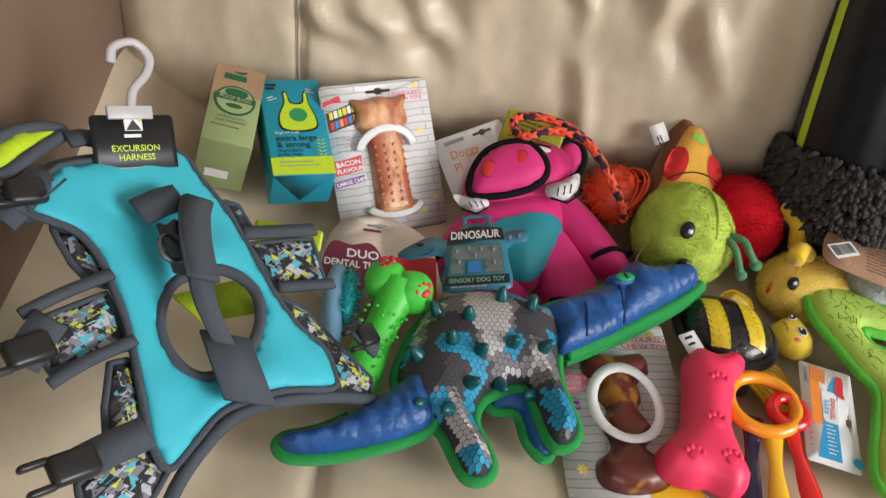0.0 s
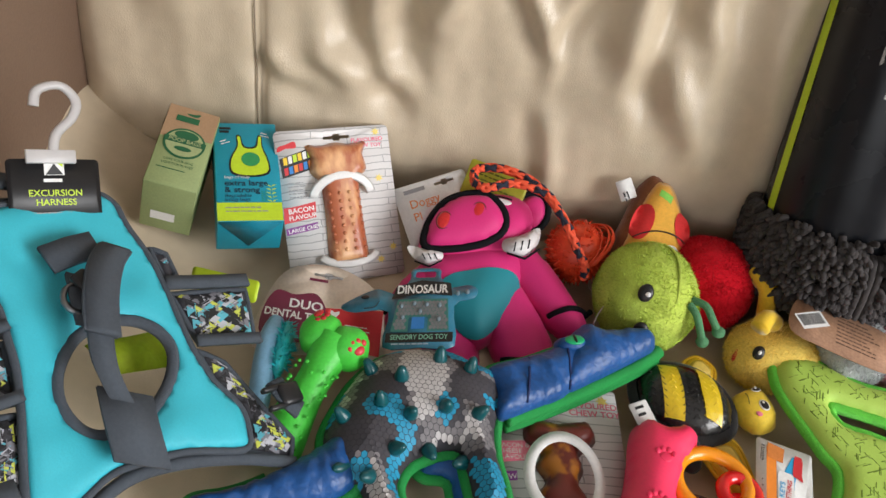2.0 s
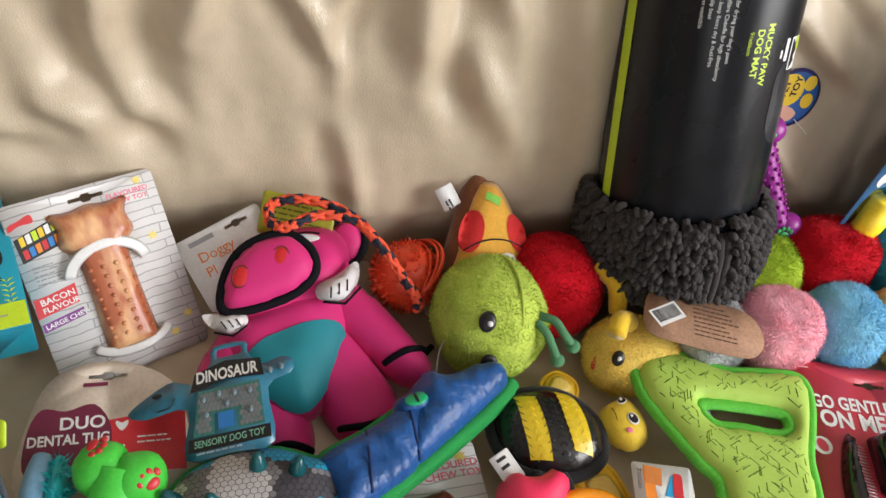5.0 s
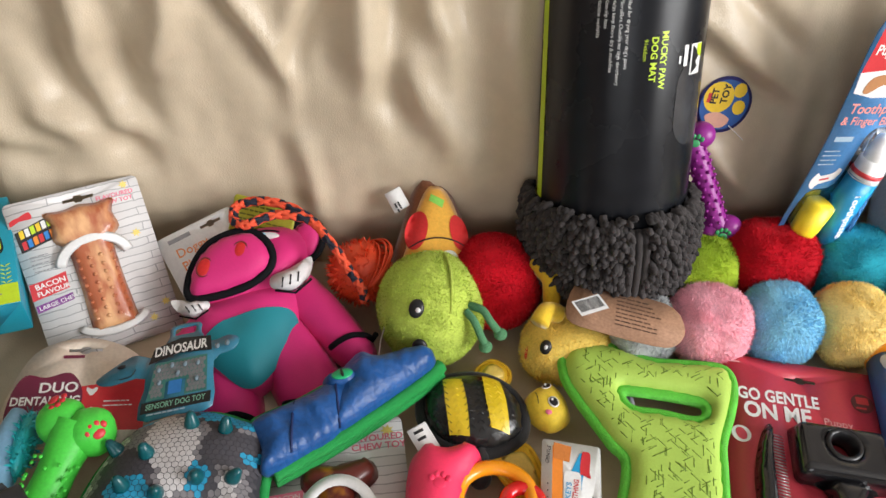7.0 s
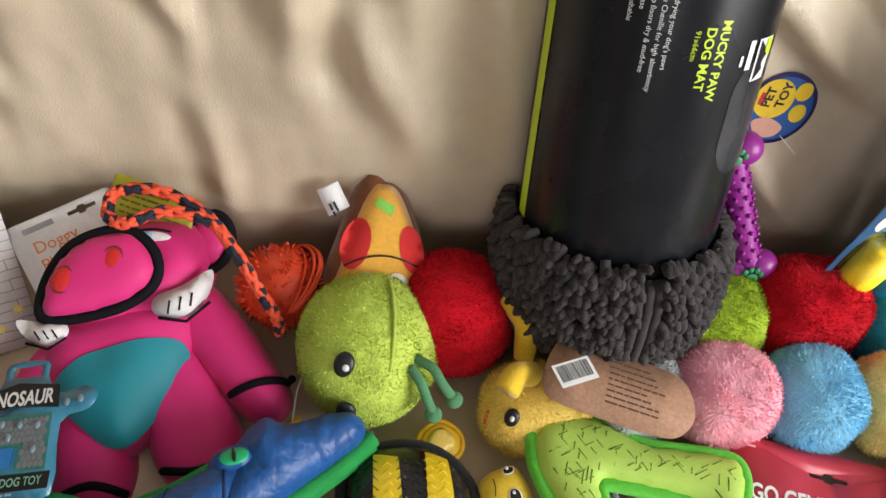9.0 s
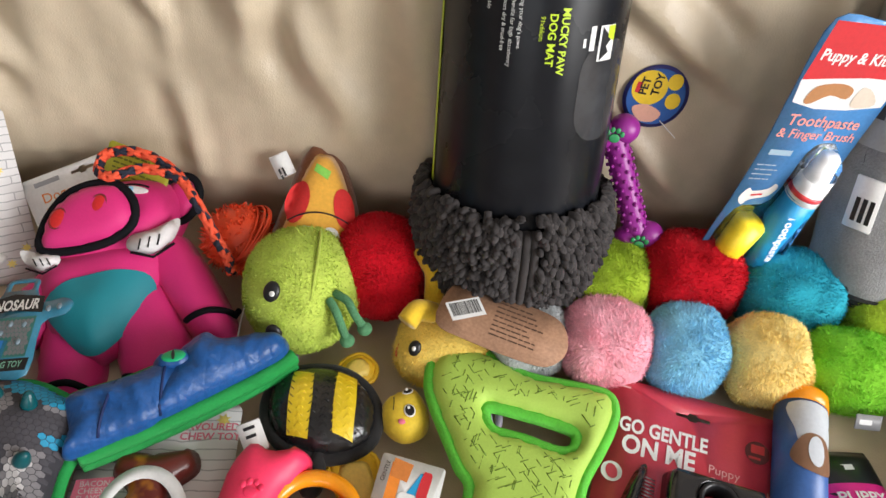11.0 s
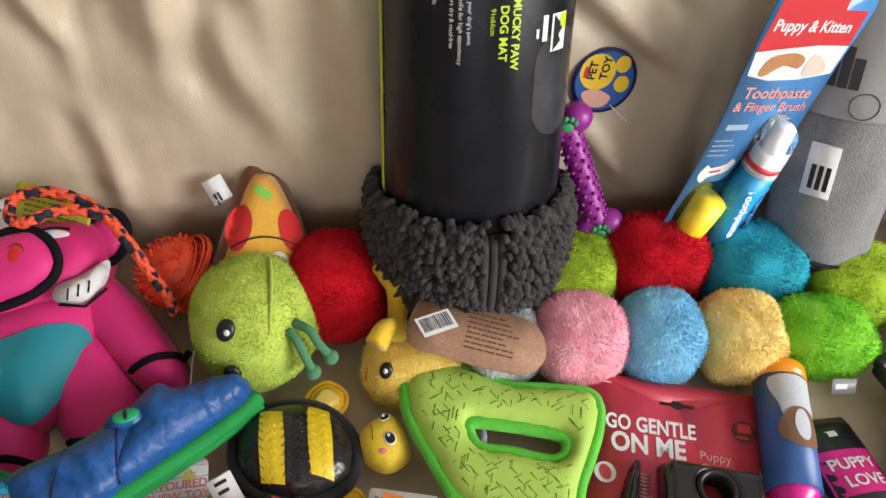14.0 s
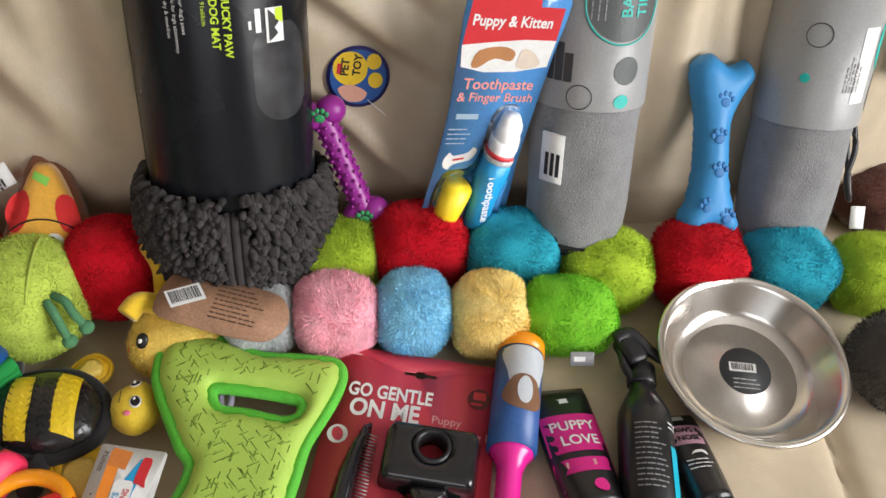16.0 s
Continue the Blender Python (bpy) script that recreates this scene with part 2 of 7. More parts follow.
def band(pts, w, t, bm=None, side=None):
    """A strip of webbing of the width w and thickness t along a line in space."""
    bm = bm or bmesh.new()
    pts = [Vector(p) for p in pts]
    rings = []
    for i, p in enumerate(pts):
        d = (pts[min(i + 1, len(pts) - 1)] - pts[max(i - 1, 0)]).normalized()
        s = side.copy() if side else Vector((0, 0, 1)).cross(d)
        s.normalize()
        u = d.cross(s).normalized()
        rings.append([bm.verts.new(p + s * a * w / 2 + u * b * t / 2) for a, b in ((-1, -1), (1, -1), (1, 1), (-1, 1))])
    for A, B in zip(rings, rings[1:]):
        for j in range(4):
            bm.faces.new((A[j], A[(j + 1) % 4], B[(j + 1) % 4], B[j]))
    bm.faces.new(rings[0])
    bm.faces.new(list(reversed(rings[-1])))
    bmesh.ops.recalc_face_normals(bm, faces=bm.faces)
    return bm


def lathe(profile, n=32, bm=None, m=None, closed=True):
    """A turned shape round z from (radius, height) pairs."""
    bm = bm or bmesh.new()
    m = m or Matrix()
    rings = [[bm.verts.new(m @ Vector((r * math.cos(2 * math.pi * j / n), r * math.sin(2 * math.pi * j / n), z))) for j in range(n)] for r, z in profile]
    for A, B in zip(rings, rings[1:]):
        for j in range(n):
            bm.faces.new((A[j], A[(j + 1) % n], B[(j + 1) % n], B[j]))
    if closed:
        bm.faces.new(list(reversed(rings[0])))
        bm.faces.new(rings[-1])
    bmesh.ops.recalc_face_normals(bm, faces=bm.faces)
    return bm


def box(sx, sy, sz, r=0.002, m=None, bm=None, seg=2):
    """A block with rounded edges, its base in the middle of z = 0."""
    bm2 = bmesh.new()
    bmesh.ops.create_cube(bm2, size=1)
    for v in bm2.verts:
        v.co = Vector((v.co.x * sx, v.co.y * sy, (v.co.z + 0.5) * sz))
    if r:
        bmesh.ops.bevel(bm2, geom=bm2.edges, offset=r, segments=seg, profile=0.5, affect="EDGES")
    if m:
        bm2.transform(m)
    if bm is None:
        return bm2
    me = bpy.data.meshes.new("tmp")
    bm2.to_mesh(me)
    bm2.free()
    bm.from_mesh(me)
    bpy.data.meshes.remove(me)
    return bm


def ball(rx, ry, rz, m=None, p=1.0, lump=0.0, seed=0.0, n=24, bm=None):
    """A stuffed ball; p below 1 makes it squarer, lump makes it uneven."""
    bm2 = bm or bmesh.new()
    made = bmesh.ops.create_uvsphere(bm2, u_segments=n, v_segments=max(n * 2 // 3, 6), radius=1)["verts"]
    for v in made:
        c = v.co.copy()
        c = Vector([math.copysign(abs(a) ** p, a) for a in c])
        if lump:
            c *= 1 + lump * noise.noise(c * 1.7 + Vector((seed, seed * 2, 0))) + 0.4 * lump * noise.noise(c * 5 + Vector((seed, 0, 0)))
        c = Vector((c.x * rx, c.y * ry, c.z * rz))
        v.co = m @ c if m else c
    return bm2


def sew_fur(ob, count, length, width, material, parent, seed=1, lay=(0, 0, -0.4), name="fur", curl=0.6):
    """Short pile on a stuffed part: one thin blade a hair, thickest at its root."""
    me = ob.data
    rng = np.random.default_rng(seed)
    me.calc_loop_triangles()
    V = np.array([v.co[:] for v in me.vertices])
    T = np.array([t.vertices[:] for t in me.loop_triangles])
    A, B, C = V[T[:, 0]], V[T[:, 1]], V[T[:, 2]]
    N = np.cross(B - A, C - A)
    area = np.linalg.norm(N, axis=1) + 1e-12
    N = N / area[:, None]
    pick = rng.choice(len(T), count, p=area / area.sum())
    u, v = rng.random(count), rng.random(count)
    flip = u + v > 1
    u[flip], v[flip] = 1 - u[flip], 1 - v[flip]
    P = A[pick] + u[:, None] * (B - A)[pick] + v[:, None] * (C - A)[pick]
    n = N[pick]
    swirl = np.array([noise.noise_vector(Vector(p) * 45 + Vector((seed, 0, 0)))[:] for p in P])
    soft = 0.55 if curl else 1.0
    way = soft * n + curl * swirl + soft * np.array(lay) * 0.6 + 0.30 * rng.normal(size=(count, 3))
    way /= np.linalg.norm(way, axis=1)[:, None]
    side = np.cross(n, way) + 0.15 * rng.normal(size=(count, 3))
    side /= np.linalg.norm(side, axis=1)[:, None] + 1e-9
    ln = length * (0.6 + 0.7 * rng.random(count))[:, None]
    w = width * (0.7 + 0.6 * rng.random(count))[:, None]
    root = P - n * 0.0004
    mid = root + way * ln * 0.55
    tip = root + (way * 0.9 + 0.35 * swirl) * ln
    verts = np.stack([root - side * w, root + side * w, mid - side * w * 0.7, mid + side * w * 0.7, tip], 1).reshape(-1, 3)
    i = np.arange(count)[:, None] * 5
    faces = [tuple(r) for r in np.concatenate([i + [0, 1, 3], i + [0, 3, 2], i + [2, 3, 4]])]
    fm = bpy.data.meshes.new(name)
    fm.from_pydata(verts.tolist(), [], faces)
    fm.materials.append(material)
    fo = new(name, fm)
    fo.parent = parent
    return tagged(fo, kind="stuff")


def lettering(s, size, x, y, z, material, parent, turn=0.0, align="LEFT", bold=0.0, squeeze=1.0, bend=None):
    cu = bpy.data.curves.new("lettering", "FONT")
    cu.body, cu.size, cu.align_x, cu.offset, cu.resolution_u = s, size, align, bold, 3
    tmp = bpy.data.objects.new("lettering", cu)
    me = bpy.data.meshes.new_from_object(tmp)
    bpy.data.objects.remove(tmp)
    c, sn = math.cos(radians(turn)), math.sin(radians(turn))
    for v in me.vertices:
        a, b = v.co.x * squeeze, v.co.y
        v.co = Vector((x + c * a - sn * b, y + sn * a + c * b, z))
        if bend:
            v.co = bend(v.co)
    me.materials.clear()
    me.materials.append(material)
    ob = new("lettering", me)
    ob.parent = parent
    return ob


def flat_print(name, loop, z, material, parent, bend=None, step=0.0):
    """A printed patch that lies on a flat or bent face."""
    if step:
        loop = [a.lerp(c, k / n) for a, c in zip(loop, loop[1:] + loop[:1]) for n in (max(1, int((c - a).length / step)),) for k in range(n)]
    v, f = filled([loop], step)
    bm = bmesh.new()
    vs = [bm.verts.new(bend(Vector((x, y, z))) if bend else (x, y, z)) for x, y in v]
    for t in f:
        fc = bm.faces.new([vs[i] for i in t])
        if not bend and fc.normal.z < 0:
            fc.normal_flip()
    return part(name, bm, material, parent)


def bars(parent, x, y, w, n, z, material, gap=0.0032, h=0.0011, turn=0.0, seed=1, bend=None):
    """Lines of writing too small to read, as plain bars."""
    rng = random.Random(seed)
    bm = bmesh.new()
    c, s = math.cos(radians(turn)), math.sin(radians(turn))
    for i in range(n):
        u = 0.0
        end = w * rng.uniform(0.7, 1.0)
        while u < end - h:
            k = min(rng.uniform(2, 6) * h, end - u)
            q = []
            for a, b in ((u, -i * gap), (u + k, -i * gap), (u + k, -i * gap + h), (u, -i * gap + h)):
                co = Vector((x + c * a - s * b, y + s * a + c * b, z))
                q.append(bm.verts.new(bend(co) if bend else co))
            bm.faces.new(q)
            u += k + h * 0.7
    return part("small_print", bm, material, parent)


def barcode(parent, x, y, w, h, z, turn=0.0, bend=None):
    c, s = math.cos(radians(turn)), math.sin(radians(turn))
    at = lambda a, b, k=0: (bend or (lambda q: q))(Vector((x + c * a - s * b, y + s * a + c * b, z + k)))
    bm = bmesh.new()
    bm.faces.new([bm.verts.new(at(a, b)) for a, b in ((0, 0), (w, 0), (w, h), (0, h))])
    part("label_patch", bm, WHITE, parent)
    rng, bm, u = random.Random(7), bmesh.new(), w * 0.08
    while u < w * 0.9:
        k = rng.choice((0.0004, 0.0007, 0.001))
        bm.faces.new([bm.verts.new(at(a, b, 0.0002)) for a, b in ((u, h * .2), (u + k, h * .2), (u + k, h * .9), (u, h * .9))])
        u += k + rng.choice((0.0005, 0.0008))
    part("barcode", bm, BLACK, parent)


def upright(x, y, z=0.0, turn=0.0):
    return pose(x, y, z, 0, 0, turn)


def bump_at(x, a, s):
    return math.exp(-((x - a) / s) ** 2)


def ramp(x, a, b):
    t = min(max((x - a) / (b - a), 0), 1)
    return t * t * (3 - 2 * t)


# ---------------------------------------------------------------- the room: unseen walls and ceiling, added to bounce light
WALLPAINT = mat("warm white wall paint", (0.42, 0.38, 0.33), 0.8, var=0.05, scale=2.5, bump=0.1, fine=90)
CEIL = mat("white ceiling paint", (0.62, 0.61, 0.59), 0.85, var=0.04, scale=3, bump=0.1, fine=90)
CARPET = mat("brown carpet", (0.22, 0.16, 0.12), 0.95, var=0.2, scale=8, bump=0.6, fine=300)


def slab(name, x0, x1, y0, y1, z0, z1, material, label):
    ob = part(name, box(x1 - x0, y1 - y0, z1 - z0, 0, pose((x0 + x1) / 2, (y0 + y1) / 2, z0)), material, None, flat=True)
    return tagged(ob, label, kind="structure")


slab("floor", -2.6, 2.6, -2.6, 1.4, -0.53, -0.43, CARPET, "brown carpeted floor under the sofa")
slab("ceiling", -2.6, 2.6, -2.6, 1.4, 1.95, 2.05, CEIL, "unseen plain white ceiling added to bounce light")
slab("wall_north", -2.5, 2.5, 1.2, 1.3, -0.43, 1.95, WALLPAINT, "unseen warm white wall added behind the sofa")
slab("wall_west", -2.6, -2.5, -2.5, 1.3, -0.43, 1.95, WALLPAINT, "unseen warm white side wall added to bounce light")
# East opening holds the window lamp; the south one is added for the fill lamp.
for nm, args in (("wall_east", ((2.4, 2.5, -2.5, 1.3, -0.43, 0.25), (2.4, 2.5, -2.5, 1.3, 1.65, 1.95), (2.4, 2.5, -2.5, -1.65, 0.25, 1.65), (2.4, 2.5, -0.05, 1.3, 0.25, 1.65))),
                 ("wall_south", ((-2.5, 2.4, -2.5, -2.4, -0.43, 0.6), (-2.5, 2.4, -2.5, -2.4, 1.85, 1.95), (-2.5, -1.3, -2.5, -2.4, 0.6, 1.85), (0.5, 2.4, -2.5, -2.4, 0.6, 1.85)))):
    bm = bmesh.new()
    for x0, x1, y0, y1, z0, z1 in args:
        box(x1 - x0, y1 - y0, z1 - z0, 0, pose((x0 + x1) / 2, (y0 + y1) / 2, z0), bm)
    tagged(part(nm, bm, WALLPAINT, None, flat=True), "unseen warm white wall with a wide opening that lets light in", kind="structure")

# ---------------------------------------------------------------- the sofa
sofa = thing("sofa", pose(0, 0, 0), "cream leather sofa with soft creased cushions", "sofa")


def seat_z(x, y):
    k = max(0.0, -0.10 - x)
    z = 0.62 * k * k / (k + 0.06) + 0.02 * bump_at(x, -0.27, 0.13) * ramp(y, 0.5, 0.68) - 0.026 * bump_at(x, 0.28, 0.30) * ramp(y, 0.26, 0.44)
    z += 0.0035 * noise.noise((x * 6, y * 6, 0.3)) + 0.0012 * noise.noise((x * 26 + 4, y * 22, 1.3))
    z -= 0.016 * math.exp(-abs(x - 0.93 + 0.2 * (0.355 - y)) / 0.006)
    z -= 0.012 * math.exp(-abs(x + 0.034 - 0.05 * (y - 0.25)) / 0.005) * ramp(y, 0.34, 0.30)
    z -= 0.05 * ramp(y, 0.14, -0.02) ** 2 + 0.02 * ramp(y, 0.64, 0.74)
    return z


# folds of the back: width, depth, then the line (x, z) that each one runs along
FOLDS = ((0.010, 0.011, (0.125, 0.40), (0.132, 0.272), (0.145, 0.248), (0.164, 0.214), (0.180, 0.177), (0.178, 0.137)), (0.009, -0.010, (0.24, 0.40), (0.218, 0.276), (0.210, 0.251), (0.191, 0.210), (0.182, 0.177)),
         (0.013, 0.010, (0.095, 0.38), (0.090, 0.270), (0.086, 0.237), (0.072, 0.201), (0.089, 0.169)), (0.010, 0.007, (-0.088, 0.160), (-0.066, 0.134), (-0.005, 0.111)),
         (0.014, -0.010, (0.020, 0.36), (0.038, 0.213), (0.044, 0.163), (0.074, 0.118)), (0.014, 0.009, (0.250, 0.38), (0.243, 0.261), (0.241, 0.208), (0.251, 0.165)),
         (0.013, -0.009, (0.280, 0.38), (0.274, 0.262), (0.272, 0.214), (0.271, 0.161), (0.286, 0.125)), (0.010, 0.007, (0.182, 0.137), (0.193, 0.083), (0.199, 0.037)),
         (0.015, 0.011, (0.020, 0.38), (0.021, 0.267), (0.022, 0.226), (0.002, 0.189)), (0.009, 0.010, (0.500, 0.262), (0.553, 0.222), (0.597, 0.190), (0.660, 0.148)),
         (0.009, 0.009, (0.530, 0.145), (0.556, 0.120), (0.593, 0.084), (0.630, 0.050)), (0.010, -0.009, (0.540, 0.275), (0.604, 0.223), (0.643, 0.192)),
         (0.016, 0.010, (0.845, 0.35), (0.841, 0.218), (0.842, 0.137), (0.840, 0.044)), (0.012, -0.009, (0.890, 0.33), (0.902, 0.209), (0.922, 0.126), (0.932, 0.049)),
         (0.015, 0.009, (-0.060, 0.160), (0.011, 0.137), (0.063, 0.147)), (0.014, -0.010, (-0.02, 0.24), (-0.008, 0.169), (0.034, 0.116), (0.060, 0.084)),
         (0.016, 0.009, (0.270, 0.22), (0.290, 0.181), (0.326, 0.127), (0.334, 0.084)), (0.014, 0.008, (0.300, 0.34), (0.304, 0.246), (0.318, 0.219), (0.325, 0.157)),
         (0.018, 0.009, (0.37, 0.4), (0.365, 0.25), (0.385, 0.15), (0.40, 0.06)), (0.02, 0.008, (-0.17, 0.42), (-0.19, 0.25), (-0.15, 0.14)), (0.014, 0.008, (0.70, 0.38), (0.685, 0.25), (0.70, 0.12)), (0.014, -0.009, (1.00, 0.38), (1.02, 0.2), (1.0, 0.08)))


def fold_depth(x, z):
    d = 0.0
    for w, deep, *line in FOLDS:
        best, side, along = 9.0, 1.0, 0.0
        k = len(line) - 1
        for i in range(k):
            (ax, az), (bx, bz) = line[i], line[i + 1]
            ux, uz = bx - ax, bz - az
            t = min(max(((x - ax) * ux + (z - az) * uz) / (ux * ux + uz * uz), 0), 1)
            px, pz = x - ax - t * ux, z - az - t * uz
            q = math.hypot(px, pz)
            if q < best:
                best, side, along = q, 1.0 if px * uz - pz * ux > 0 else -1.0, (i + t) / k
        if best < 5 * w:
            s = best * side / w
            fade = ramp(along, -0.05, 0.25) * ramp(along, 1.05, 0.6)
            d += deep * fade * (math.exp(-s * s) - 0.6 * math.exp(-((s - 1.9) / 1.1) ** 2))
    return d


def back_y(x, z):
    y = 0.652 - 0.045 * x + 0.20 * (z - 0.09) + 0.35 * max(0.0, 0.05 - z)
    y -= fold_depth(x, z)
    y -= 0.009 * noise.noise((x * 8, z * 5, 4.0)) + 0.0045 * noise.noise((x * 19, z * 9, 7.0)) + 0.0012 * noise.noise((x * 60, z * 34, 1.0))
    y += 0.010 * math.exp(-abs(x + 0.088 + 0.02 * z) / 0.004)
    y += 0.010 * noise.noise((x * 3, 2.0, z * 3))
    y += 0.022 * bump_at(x, 0.09, 0.15) * ramp(z, 0.30, 0.12)
    # the cushion's rounded left end
    e = max(0.0, -0.205 - x)
    return y + 3.2 * e * e + 0.02 * ramp(-x, 0.24, 0.30)


def sheet(f, us, vs, back):
    """A cushion: a curved face with a box behind it."""
    bm = bmesh.new()
    g = [[bm.verts.new(f(u, v)) for u in us] for v in vs]
    for i in range(len(vs) - 1):
        for j in range(len(us) - 1):
            bm.faces.new((g[i][j], g[i][j + 1], g[i + 1][j + 1], g[i + 1][j]))
    rim = g[0] + [r[-1] for r in g[1:]] + list(reversed(g[-1][:-1])) + [r[0] for r in reversed(g[1:-1])]
    far = [bm.verts.new(v.co + Vector(back)) for v in rim]
    for i in range(len(rim)):
        j = (i + 1) % len(rim)
        bm.faces.new((rim[i], far[i], far[j], rim[j]))
    bm.faces.new(far)
    bmesh.ops.recalc_face_normals(bm, faces=bm.faces)
    return bm


part("seat_cushion", sheet(lambda x, y: Vector((x, y, seat_z(x, y))), np.arange(-0.33, 1.36, 0.006), np.arange(-0.02, 0.75, 0.006), (0, 0, -0.16)), CREAM, sofa, "broad cream leather seat cushion")
part("back_cushion", sheet(lambda x, z: Vector((x, back_y(x, z), z)), np.arange(-0.30, 1.36, 0.005), np.arange(-0.04, 0.52, 0.005), (0, 0.22, 0.03)), CREAM, sofa, "puckered cream leather back cushion")
part("stitching", tube([(-0.088 - 0.02 * z - 0.003, back_y(-0.094 - 0.02 * z, z) - 0.0006, z) for z in np.arange(0.03, 0.5, 0.008)], 0.0008, 5), mat("thread", (0.30, 0.24, 0.17), 0.8), sofa)
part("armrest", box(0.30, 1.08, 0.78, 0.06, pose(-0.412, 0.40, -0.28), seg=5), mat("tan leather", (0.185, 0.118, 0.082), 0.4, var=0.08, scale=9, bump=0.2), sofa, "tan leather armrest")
part("armrest", box(0.26, 1.0, 0.40, 0.06, pose(1.48, 0.32, -0.28), seg=5), CREAM, sofa, "cream leather armrest")
part("base_frame", box(1.76, 0.86, 0.22, 0.02, pose(0.47, 0.40, -0.38)), CREAM, sofa)
part("back_frame", box(2.2, 0.16, 0.86, 0.05, pose(0.48, 1.0, -0.36), seg=4), CREAM, sofa)
for x in (-0.55, 1.5):
    for y in (-0.08, 0.98):
        part("foot", lathe([(0.025, 0), (0.032, 0.06)], 16, m=pose(x, y, -0.43)), CLIP, sofa)

# ---------------------------------------------------------------- dog mat, rolled in its black sleeve
def rolled_mat():
    D = Vector((0.080, 0.371, 1)).normalized()
    o = Vector((0.474, 0.635, 0.2)) - D * 0.185
    th = thing("rolled_dog_mat", axes(o, (1, 0, 0), D.cross(Vector((1, 0, 0)))), "dark grey noodle-pile dog mat rolled in a black card sleeve", "dog mat")
    noodle = mat("charcoal chenille", (0.048, 0.043, 0.043), 0.95, var=0.15, scale=60, bump=0.5, sheen=0.08, per_piece=0.4, spec=0.2)
    part("roll", lathe([(0.03, 0.004), (0.060, 0.0), (0.066, 0.012), (0.066, 0.60), (0.03, 0.604)], 40), noodle, th)
    rng = np.random.default_rng(4)
    V, F = [], []
    ring = 6
    for k in range(2700):
        a, h = rng.uniform(0, 2 * math.pi), rng.uniform(0.002, 0.080)
        if abs((a - 4.75 + math.pi) % (2 * math.pi) - math.pi) < 0.10:
            continue
        flare = 0.0655 + 0.010 * math.sin(min(max(h / 0.080, 0), 1) * math.pi * 0.8)
        p = np.array((math.cos(a) * flare, math.sin(a) * flare, h))
        d = np.array((math.cos(a), math.sin(a), rng.normal(-0.15, 0.35))) + rng.normal(0, 0.3, 3)
        d /= np.linalg.norm(d)
        s = np.cross(d, (0.3, 0.2, 1.0))
        s /= np.linalg.norm(s)
        u = np.cross(d, s)
        L, r, b = rng.uniform(0.0065, 0.0100), rng.uniform(0.0026, 0.0034), len(V)
        for t, w in ((-0.3, 0.9), (0.35, 1.05), (0.75, 1.0), (0.97, 0.55)):
            c = p + d * L * t + np.array((0, 0, -0.0025)) * max(t, 0) ** 2
            V += [tuple(c + r * w * (s * math.cos(q) + u * math.sin(q))) for q in (2 * math.pi * j / ring for j in range(ring))]
        V.append(tuple(p + d * L * 1.06 + np.array((0, 0, -0.0026))))
        for i in range(3):
            for j in range(ring):
                F.append((b + i * ring + j, b + i * ring + (j + 1) % ring, b + (i + 1) * ring + (j + 1) % ring, b + (i + 1) * ring + j))
        F += [(b + 3 * ring + j, b + 3 * ring + (j + 1) % ring, b + 4 * ring) for j in range(ring)]
    me = bpy.data.meshes.new("noodle_pile")
    me.from_pydata(V, [], F)
    me.polygons.foreach_set("use_smooth", [True] * len(me.polygons))
    me.materials.append(noodle)
    pile = new("noodle_pile", me)
    pile.parent = th
    tagged(pile, "stubby charcoal microfibre noodles", kind="stuff")
    for a in (4.66, 4.75, 4.84):
        part("binding", tube([(math.cos(a) * q, math.sin(a) * q, h) for q, h in ((0.064, 0.0), (0.072, 0.006), (0.075, 0.028), (0.075, 0.050), (0.072, 0.062), (0.067, 0.066))], 0.0035, 8), noodle, th)
    sleeve = mat("black coated card", (0.010, 0.011, 0.014), 0.26, var=0.2, scale=14, bump=0.05, fine=60, spec=0.3)
    R, T = 0.0665, 0.0008
    ring = lambda r: [(r * math.cos(a), r * math.sin(a)) for a in (2 * math.pi * i / 72 for i in range(72))]
    bm = bmesh.new()
    prof = ((R, 0.078), (R, 0.18), (R + 0.0004, 0.28), (R - 0.0003, 0.36), (R, 0.46))
    lathe([(r, z) for r, z in prof] + [(r - T, z) for r, z in reversed(prof)], 72, bm, closed=False)
    for v in bm.verts:
        if v.co.z < 0.08:
            v.co.z -= 0.019 * max(0.0, -v.co.y / R)
    sl = part("sleeve", bm, sleeve, th, "glossy black card sleeve")

    def wrap(co):
        a = co.x / R - math.pi / 2
        return Vector(((R + co.z) * math.cos(a), (R + co.z) * math.sin(a), co.y))
    flat_print("lime_stripe", [Vector(q) for q in ((-0.106, 0.0785), (-0.094, 0.0785), (-0.094, 0.459), (-0.106, 0.459))], 0.0006, LIME, sl, wrap, 0.005)
    lettering("MUCKY PAW", 0.0074, 0.008, 0.228, 0.0005, LIME, sl, -90, bold=0.0002, bend=wrap)
    lettering("DOG MAT", 0.0074, 0.000, 0.224, 0.0005, LIME, sl, -90, bold=0.0002, bend=wrap)
    lettering("91x66cm", 0.0044, -0.006, 0.222, 0.0005, LIME, sl, -90, bend=wrap)
    for i, s in enumerate(("Ideal for drying your dog's paws", "Microfibre Chenille for high absorbency", "Helps keep floors dry & mud-free", "Non-slip base", "Machine washable")):
        lettering("\u2022 " + s, 0.0040, -0.020 - i * 0.0056, 0.254, 0.0005, WHITE, sl, -90, bend=wrap)
